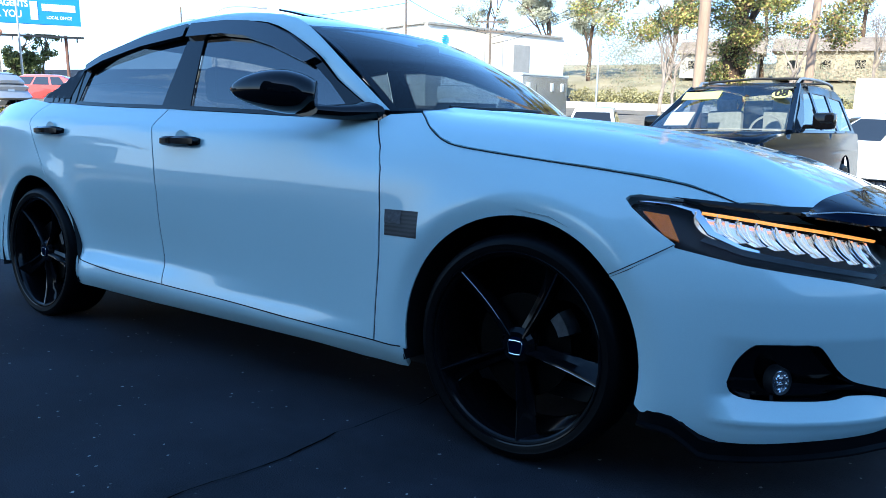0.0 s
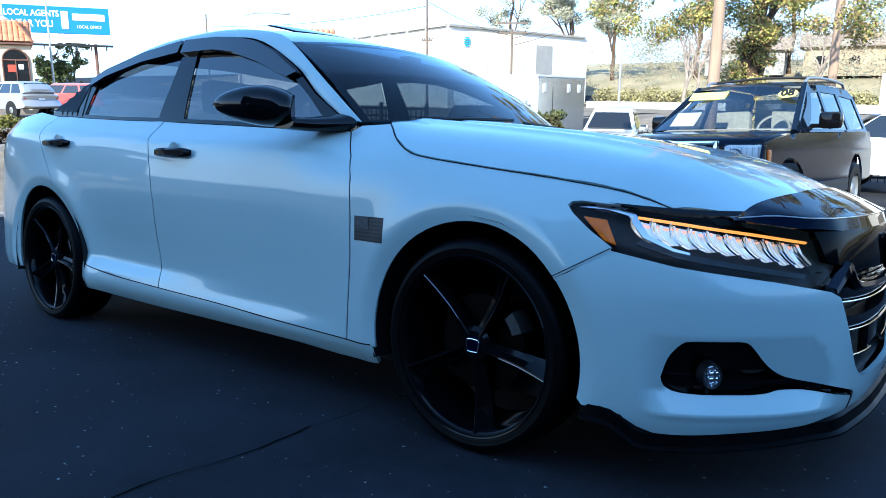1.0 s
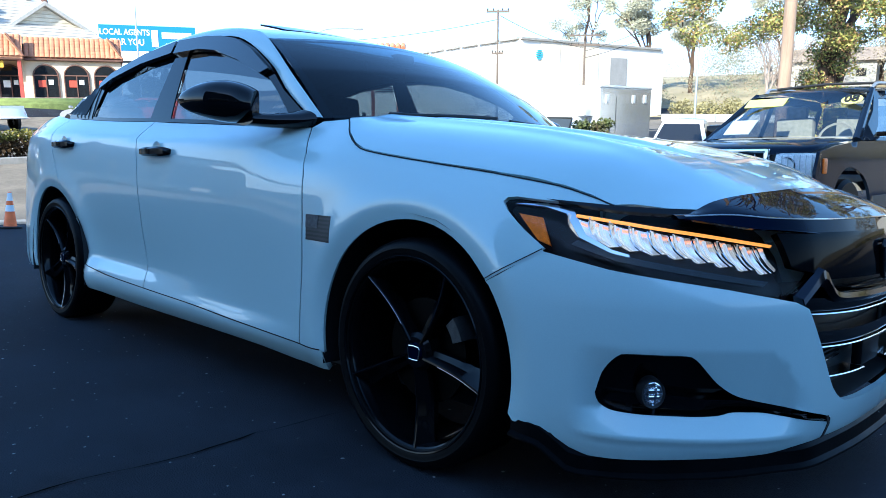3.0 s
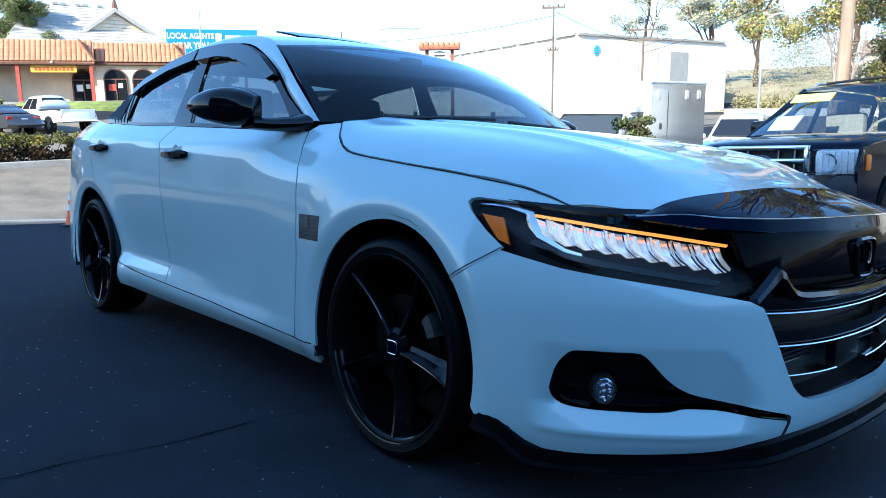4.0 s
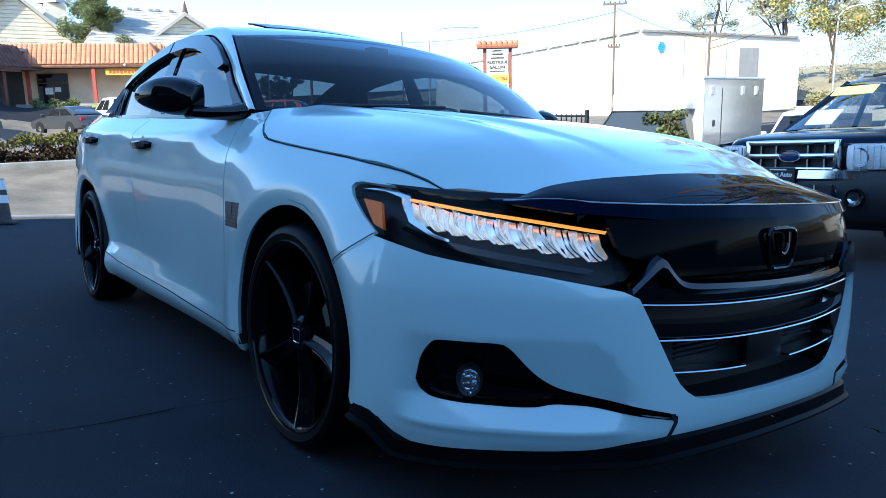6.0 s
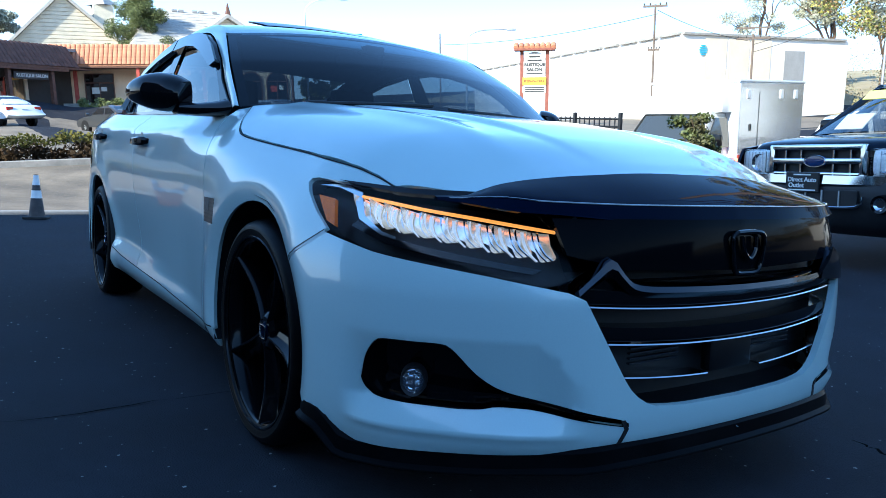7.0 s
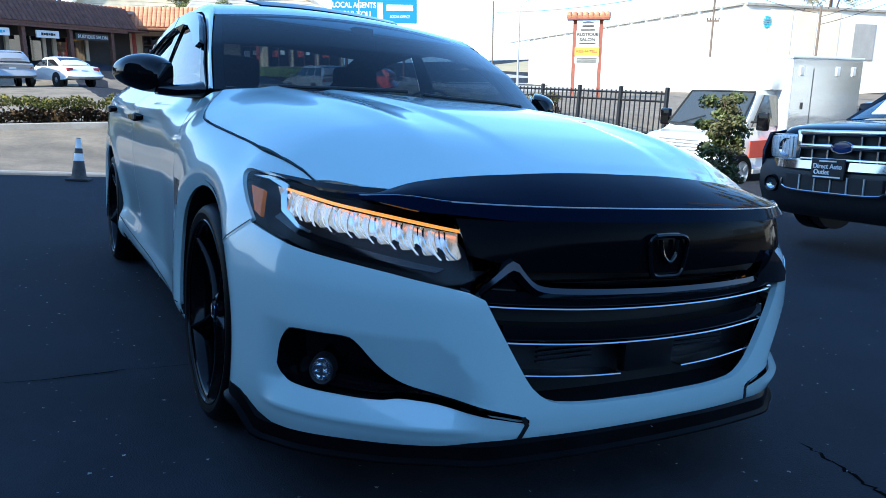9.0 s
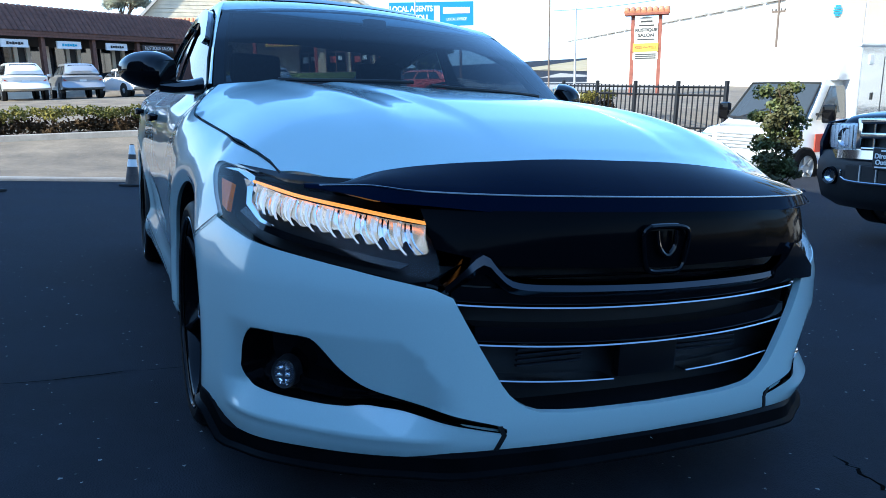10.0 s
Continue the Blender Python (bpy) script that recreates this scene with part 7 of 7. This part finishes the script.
hood_rows = [(.16, .96, .74), (.18, 1.00, .78), (.30, 1.05, .82), (.60, 1.09, .84), (.95, 1.12, .85), (1.12, 1.13, .84)]
part("hood", loft(loop_across(hood_rows, 1), closed=False, caps=False), M["navy"], esc, smooth_shade=True, angle=60)
side_o = [(.14, .50), (.12, .80), (.20, .98), (.60, 1.04), (1.15, 1.09), (4.25, 1.12), (4.38, .95), (4.42, .50), (4.05, .46)] + ell(3.52, .40, .42, .43, 8, 172, 14) + [(3.08, .36), (1.40, .36)] + ell(.92, .40, .42, .43, 0, 180, 14)


def esc_side(y, z):
    return (.905 - .05 * max(0, z - .85) - .05 * max(0, .30 - y) - .02 * max(0, .5 - z), y, z)


for sd in (-1, 1):
    panel("body_side", side_o, lambda y, z: esc_side(y, z) if sd > 0 else (-esc_side(y, z)[0], y, z), M["navy"], esc, 1, step=.09, thick=.03, flip=(sd < 0))
    lowr = [(1.36, .36), (1.36, .52), (3.10, .52), (3.10, .36)]
    panel("cladding", lowr, lambda y, z: (sd * (esc_side(y, z)[0] + .012), y, z), M["cladding"], esc, 1, step=.12, thick=.02, flip=(sd < 0))
    # side glazing and pillars
    def esc_glass(y, z, sd=sd):
        return (sd * (.86 - .38 * (z - 1.10)), y, z)
    panes = ([(1.45, 1.14), (1.95, 1.58), (2.30, 1.60), (2.32, 1.14)], [(2.42, 1.14), (2.40, 1.60), (3.15, 1.60), (3.20, 1.14)], [(3.32, 1.14), (3.28, 1.59), (4.02, 1.56), (4.14, 1.16)])
    frame_o = [(1.20, 1.10), (1.88, 1.66), (2.6, 1.70), (3.9, 1.68), (4.12, 1.60), (4.30, 1.12)]
    panel("side_frame", frame_o, esc_glass, M["navy"], esc, 1, step=.1, thick=.02, holes=panes, flip=(sd < 0))
    for pn_ in panes:
        panel("side_window", pn_, esc_glass, M["glass_side"], esc, 1, step=.2, thick=0, flip=(sd < 0), lift=-.01)
    part("roof_rail", tube(smooth([(sd * .60, 1.95, 1.70), (sd * .61, 2.1, 1.76), (sd * .61, 3.0, 1.785), (sd * .60, 3.8, 1.76), (sd * .59, 3.95, 1.70)], 16), .018, 8), M["galv"], esc, smooth_shade=True)
    for yy in (.92, 3.52):
        wl = new("wheel")
        wl.parent = esc
        wl.matrix_basis = pose(sd * .80, yy, .355) @ Matrix.Rotation(radians(-90), 4, "Z") @ Matrix.Diagonal((1, sd, 1, 1))
        part("tyre", spin([(.21, -.11), (.32, -.11), (.355, -.08), (.355, .08), (.32, .11), (.21, .11)], 32), M["rubber"], wl, smooth_shade=True)
        part("rim", spin([(0, .09), (.06, .095), (.08, .07), (.19, .075), (.22, .10)], 32), M["galv"], wl, smooth_shade=True, angle=25)
        part("wheel_liner", spin([(.34, .02), (.34, -.2), (.1, -.2)], 24), M["black_plastic"], wl, smooth_shade=True)
    # mirror
    mr = new("door_mirror")
    mr.parent = esc
    mr.matrix_basis = pose(sd * 1.03, 1.55, 1.235)
    part("housing", box((.24, .16, .19), (0, 0, 0), .05), M["black_gloss"], mr, smooth_shade=True)
    part("arm", box((.16, .07, .05), (-sd * .14, .03, -.06), .015), M["black_gloss"], mr, smooth_shade=True)
    # head lamp
    hl = new("headlamp")
    hl.parent = esc
    hl.matrix_basis = pose(sd * .675, .15, .845)
    part("reflector", box((.40, .10, .235), (.03 * sd, .05, .005), .055, pose(0, 0, 0, 0, 0, sd * 16)), M["lamp_white"], hl, smooth_shade=True)
    for k in range(7):
        part("lens_rib", box((.006, .012, .20), ((-.12 + .05 * k) * 1.0 + .03 * sd, -.004 + sd * (-.12 + .05 * k) * .28, .005), .002), M["facet"], hl)
    part("bulb_bowl", spin([(.0, .03), (.05, .01), (.085, -.02)], 20, at=(-.05 * sd, -.005, 0)), M["chrome"], hl, smooth_shade=True)
    part("side_marker", box((.05, .10, .15), (sd * .215, .15, 0), .02), M["amber"], hl, smooth_shade=True)
    part("lens", box((.41, .03, .24), (.03 * sd, -.012, .005), .012, pose(0, 0, 0, 0, 0, sd * 16)), M["glass_clear"], hl, smooth_shade=True)
    fl = new("fog_lamp")
    fl.parent = esc
    fl.matrix_basis = pose(sd * .66, .02, .50)
    part("bowl", spin([(0, .03), (.035, .015), (.055, -.01)], 20), M["reflector"], fl, smooth_shade=True)
    part("bezel", spin([(.055, -.012), (.075, -.02), (.085, .02)], 20), M["black_gloss"], fl, smooth_shade=True)
# windshield, roof
ws_rows = [(1.14 + .62 * k / 6, 1.13 + .53 * k / 6 + .02 * math.sin(math.pi * k / 6), .80 - .17 * k / 6) for k in range(7)]
rings = [[(h * q, y - .10 * (1 - q * q), z + .02 * (1 - q * q)) for q in [i / 6 - 1 for i in range(13)]] for y, z, h in ws_rows]
part("windshield", loft(rings, closed=False, caps=False), M["glass_utility"], esc, smooth_shade=True)
rings = [[(h * q, y - .03, z + .03 * (1 - q * q)) for q in [i / 6 - 1 for i in range(13)]] for y, z, h in ((1.70, 1.64, .66), (1.85, 1.69, .645), (2.6, 1.715, .64), (3.8, 1.70, .63), (4.1, 1.66, .62))]
part("roof", loft(rings, closed=False, caps=False), M["navy"], esc, smooth_shade=True)
for z in (2.3, 3.5):
    part("roof_bar", tube([(-.60, z, 1.775), (0, z, 1.80), (.60, z, 1.775)], .016, 8), M["black_plastic"], esc)
for sd in (-1, 1):
    part("pillar", rod((sd * .83, 1.16, 1.10), (sd * .645, 1.80, 1.67), .04, .035, 8), M["navy"], esc, smooth_shade=True)
# stickers on the windshield
st = part("price_sticker", box((.46, .01, .13), (0, 0, 0), 0, pose(-.38, 1.50, 1.56, -41, 0, 0)), M["sticker"], esc, "yellow-green price banner")
d_ = spin([(0, 0), (.085, 0), (.085, .006), (0, .006)], 24, "Z")
bmesh.ops.transform(d_, matrix=pose(.56, 1.52, 1.55, 49, 0, 0) @ Matrix.Diagonal((1.3, .8, 1, 1)), verts=d_.verts)
ys_tag = part("year_sticker", d_, M["sticker"], esc, "yellow oval year sticker")
text("08", .15, (.56, 1.815, 1.562), M["iron"], ys_tag, (49, 0, 0), bold=.004)
part("paper_sheet", box((.30, .01, .22), (0, 0, 0), 0, pose(-.52, 1.30, 1.27, -41, 0, 0)), M["sign_white"], esc)
# inside
part("dashboard", box((1.5, .45, .25), (0, 1.40, 1.02), .06), M["trim_grey"], esc, smooth_shade=True)
for x in (-.36, .36):
    part("seat_back", box((.46, .14, .65), (x, 2.35, 1.08), .05), M["trim_grey"], esc, smooth_shade=True)
    part("headrest", box((.26, .10, .16), (x, 2.38, 1.47), .04), M["trim_grey"], esc, smooth_shade=True)
bm = spin([(.175, 0), (.19, .014), (.205, 0), (.19, -.014), (.175, 0)], 32)
bmesh.ops.transform(bm, matrix=pose(.36, 1.62, 1.13, -24, 0, 0), verts=bm.verts)
part("steering_wheel", bm, M["concrete"], esc, "pale grey steering wheel", True)
part("interior_floor", box((1.6, 3.1, .1), (0, 2.7, .62)), M["trim_grey"], esc)
part("tailgate", box((1.5, .08, .55), (0, 4.32, .87), .04), M["navy"], esc)
part("rear_window", box((1.36, .012, .46), (0, 4.24, 1.38), .003, pose(0, 0, 0)), M["glass_side"], esc)
# grille
gr = new("grille")
gr.parent = esc
gr.matrix_basis = pose(0, .10, .86)
part("backing", box((.88, .04, .25), (0, .06, 0)), M["black_plastic"], gr)
for z in (-.125, 0, .125):
    part("bar", box((.90 - (.05 if z < 0 else 0), .05, .052), (0, 0, z), .012), M["chrome"], gr, smooth_shade=True)
for x in (-.445, .445):
    part("bar", box((.055, .05, .30), (x, 0, 0), .012), M["chrome"], gr, smooth_shade=True)
for x in (-.32, -.16, .16, .32):
    part("rib", box((.018, .03, .24), (x, .02, 0), .004), M["chrome"], gr)
o_ = spin([(0, -.03), (.075, -.026), (.088, -.012), (.092, .0)], 28)
bmesh.ops.scale(o_, vec=(1.25, 1, .62), verts=o_.verts)
part("badge", o_, M["badge_blue"], gr, "plain dark blue oval badge", True)
part("badge_ring", tube([(.105 * math.cos(a), -.024, .052 * math.sin(a)) for a in np.linspace(0, 2 * math.pi, 33)], .006, 6), M["chrome"], gr, "chrome oval ring", True)
# bumper, plate
part("bumper_cover", loft([[(h * q, y + .12 * abs(q) ** 4, z) for q in [i / 8 - 1 for i in range(17)]] for y, z, h in ((.16, .74, .86), (.03, .72, .88), (.0, .62, .90), (.0, .48, .90), (.05, .30, .88), (.24, .20, .86))], closed=False, caps=False), M["cladding"], esc, smooth_shade=True, angle=50)
part("bumper_bar", loft([[(h * q, y + .10 * abs(q) ** 4, z) for q in [i / 8 - 1 for i in range(17)]] for y, z, h in ((.04, .745, .70), (-.012, .735, .72), (-.02, .66, .72), (.0, .64, .70))], closed=False, caps=False), M["chrome"], esc, "chrome upper bumper strip", True, 50)
part("lower_grille", box((.96, .03, .15), (0, -.006, .535), .01), M["black_plastic"], esc)
part("lower_trim", tube(smooth([(-.52, -.015, .56), (-.47, -.02, .47), (0, -.03, .455), (.47, -.02, .47), (.52, -.015, .56)], 20), .012, 8), M["chrome"], esc, smooth_shade=True)
for k in range(5):
    part("lower_rib", box((.012, .02, .14), (-.32 + k * .16, -.022, .535)), M["galv"], esc)
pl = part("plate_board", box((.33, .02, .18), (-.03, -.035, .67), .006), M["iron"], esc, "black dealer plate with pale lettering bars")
text("Direct Auto", .058, (-.03, -.046, .692), M["sign_white"], pl, (90, 0, 0), bold=.0012)
text("Outlet", .058, (-.085, -.046, .640), M["sign_white"], pl, (90, 0, 0), bold=.0012)
for z, w_ in ((.738, .17), (.600, .27)):
    part("text_bar", box((w_, .004, .012), (-.03, -.047, z)), M["sign_white"], pl)

# the long bonnet: the windshield and cabin stand farther back from the nose
for ch in list(esc.children):
    def back(y):
        return y if y < 1 else 1 + (y - 1) * 1.6 if y < 1.6 else 1.96 + (y - 1.6) * .87
    if ch.data is None:
        ch.location.y = back(ch.location.y)
    else:
        for v in ch.data.vertices:
            v.co.y = back(v.co.y) if ch.location.length == 0 else v.co.y
        ch.data.update()

# ---- white box van with polished box body ----
tv = tagged(new("box_van"), "white-cab box van with polished grey box and red stripe", "van")
tv.matrix_basis = on(-9.2, 12.7, -84, -.15) @ Matrix.Diagonal((1, 1, 1.05, 1))
# local: nose to +x, the box from x = 0 back
cab = [(1.95, .45), (2.05, .80), (1.95, 1.12), (1.25, 1.28), (.62, 1.95), (.45, 2.10), (-.1, 2.14), (-.1, .45)]
part("cab", loft(body_rings([tuple(q) for q in smooth(cab + [cab[0]], 56)[:-1]], 1.0, lambda x, z: .05 + .16 * max(0, z - 1.2))), M["car_white"], tv, smooth_shade=True, angle=45)
wsr = [(1.20 - .62 * k / 5, 1.32 + .66 * k / 5, .90 - .11 * k / 5) for k in range(6)]
part("windshield", loft([[(x + .05 + .05 * (1 - q * q), h * q, z) for q in [i / 5 - 1 for i in range(11)]] for x, z, h in wsr], closed=False, caps=False), M["van_glass"], tv, smooth_shade=True)
rim_ = [(x + .06, h, z) for x, z, h in wsr] + [(wsr[-1][0] + .11, 0, wsr[-1][1] + .01)] + [(x + .06, -h, z) for x, z, h in wsr[::-1]] + [(wsr[0][0] + .11, 0, wsr[0][1] - .01), (wsr[0][0] + .06, wsr[0][2], wsr[0][1])]
part("windshield_seal", tube(rim_, .022, 6), M["black_plastic"], tv)
for y0, y1 in ((-.55, .0), (.10, .65)):
    part("wiper", rod((wsr[0][0] + .10, y0, 1.33), (wsr[0][0] - .02, y1, 1.50), .012, None, 6), M["iron"], tv)
part("hood_seam", box((.02, 1.5, .012), (1.27, 0, 1.275)), M["sign_grey"], tv)
for sd in (-1, 1):
    part("side_window", prism([(.95, 1.30), (.45, 1.92), (.0, 1.92), (.0, 1.30)], .03, lambda u, v, d: (u, sd * (.955 - .16 * (v - 1.3) * .9 + d), v)), M["shop_glass"], tv)
    mr = part("door_mirror", box((.14, .24, .36), (.95, sd * 1.22, 1.42), .05), M["black_gloss"], tv, smooth_shade=True)
    part("mirror_arm", rod((.95, sd * .95, 1.40), (.95, sd * 1.15, 1.42), .025, None, 8), M["black_plastic"], tv)
    part("headlamp", box((.10, .32, .20), (2.0, sd * .78, .93), .03), M["reflector"], tv, smooth_shade=True)
    part("fender_stripe", box((1.1, .02, .34), (.45, sd * 1.005, .86), .005), M["sign_red"], tv, "red stripe")
    for x in (1.25, -2.2):
        road_wheel(tv, x, sd * .92, .40, .24, sd, M["galv"])
    part("step", box((1.2, .25, .10), (.3, sd * .95, .42), .02), M["galv"], tv)
    part("marker_lamp", box((.10, .03, .10), (-.02, sd * 1.16, 1.02), .02), M["tail_on"], tv, "lit red marker lamp")
part("grille", box((.06, 1.1, .36), (2.02, 0, .92), .02), M["sign_white"], tv)
for k in range(5):
    part("grille_slat", box((.03, 1.0, .022), (2.06, 0, .79 + k * .065)), M["galv"], tv)
part("front_bumper", box((.16, 1.95, .22), (2.08, 0, .56), .05), M["galv"], tv, smooth_shade=True)
bx = new("box_body")
bx.parent = tv
part("shell", box((3.0, 2.26, 2.0), (-1.55, 0, 1.66), .04), M["car_white"], bx, smooth_shade=True)
for sd in (-1, 1):
    part("side_panel", box((2.9, .02, 1.46), (-1.55, sd * 1.134, 1.90)), M["box_side"], bx, "polished aluminium side")
    part("stripe", box((2.9, .024, .36), (-1.55, sd * 1.134, .95)), M["sign_red"], bx, "red stripe")
    for x in (-.4, -1.9, -2.6):
        part("lamp_unit", box((.16, .04, .20), (x, sd * 1.15, 2.40), .02), M["sign_white"], bx)
    part("door_seam", box((.02, .008, 1.6), (-.9, sd * 1.146, 1.65)), M["sign_grey"], bx)
    part("door_handle", box((.06, .03, .14), (-.55, sd * 1.15, 1.7), .01), M["iron"], bx)
part("roof_edge", box((3.06, 2.30, .06), (-1.55, 0, 2.67), .02), M["car_white"], bx)
part("overcab", box((.55, 2.0, .40), (.12, 0, 2.20), .12), M["car_white"], bx, smooth_shade=True)
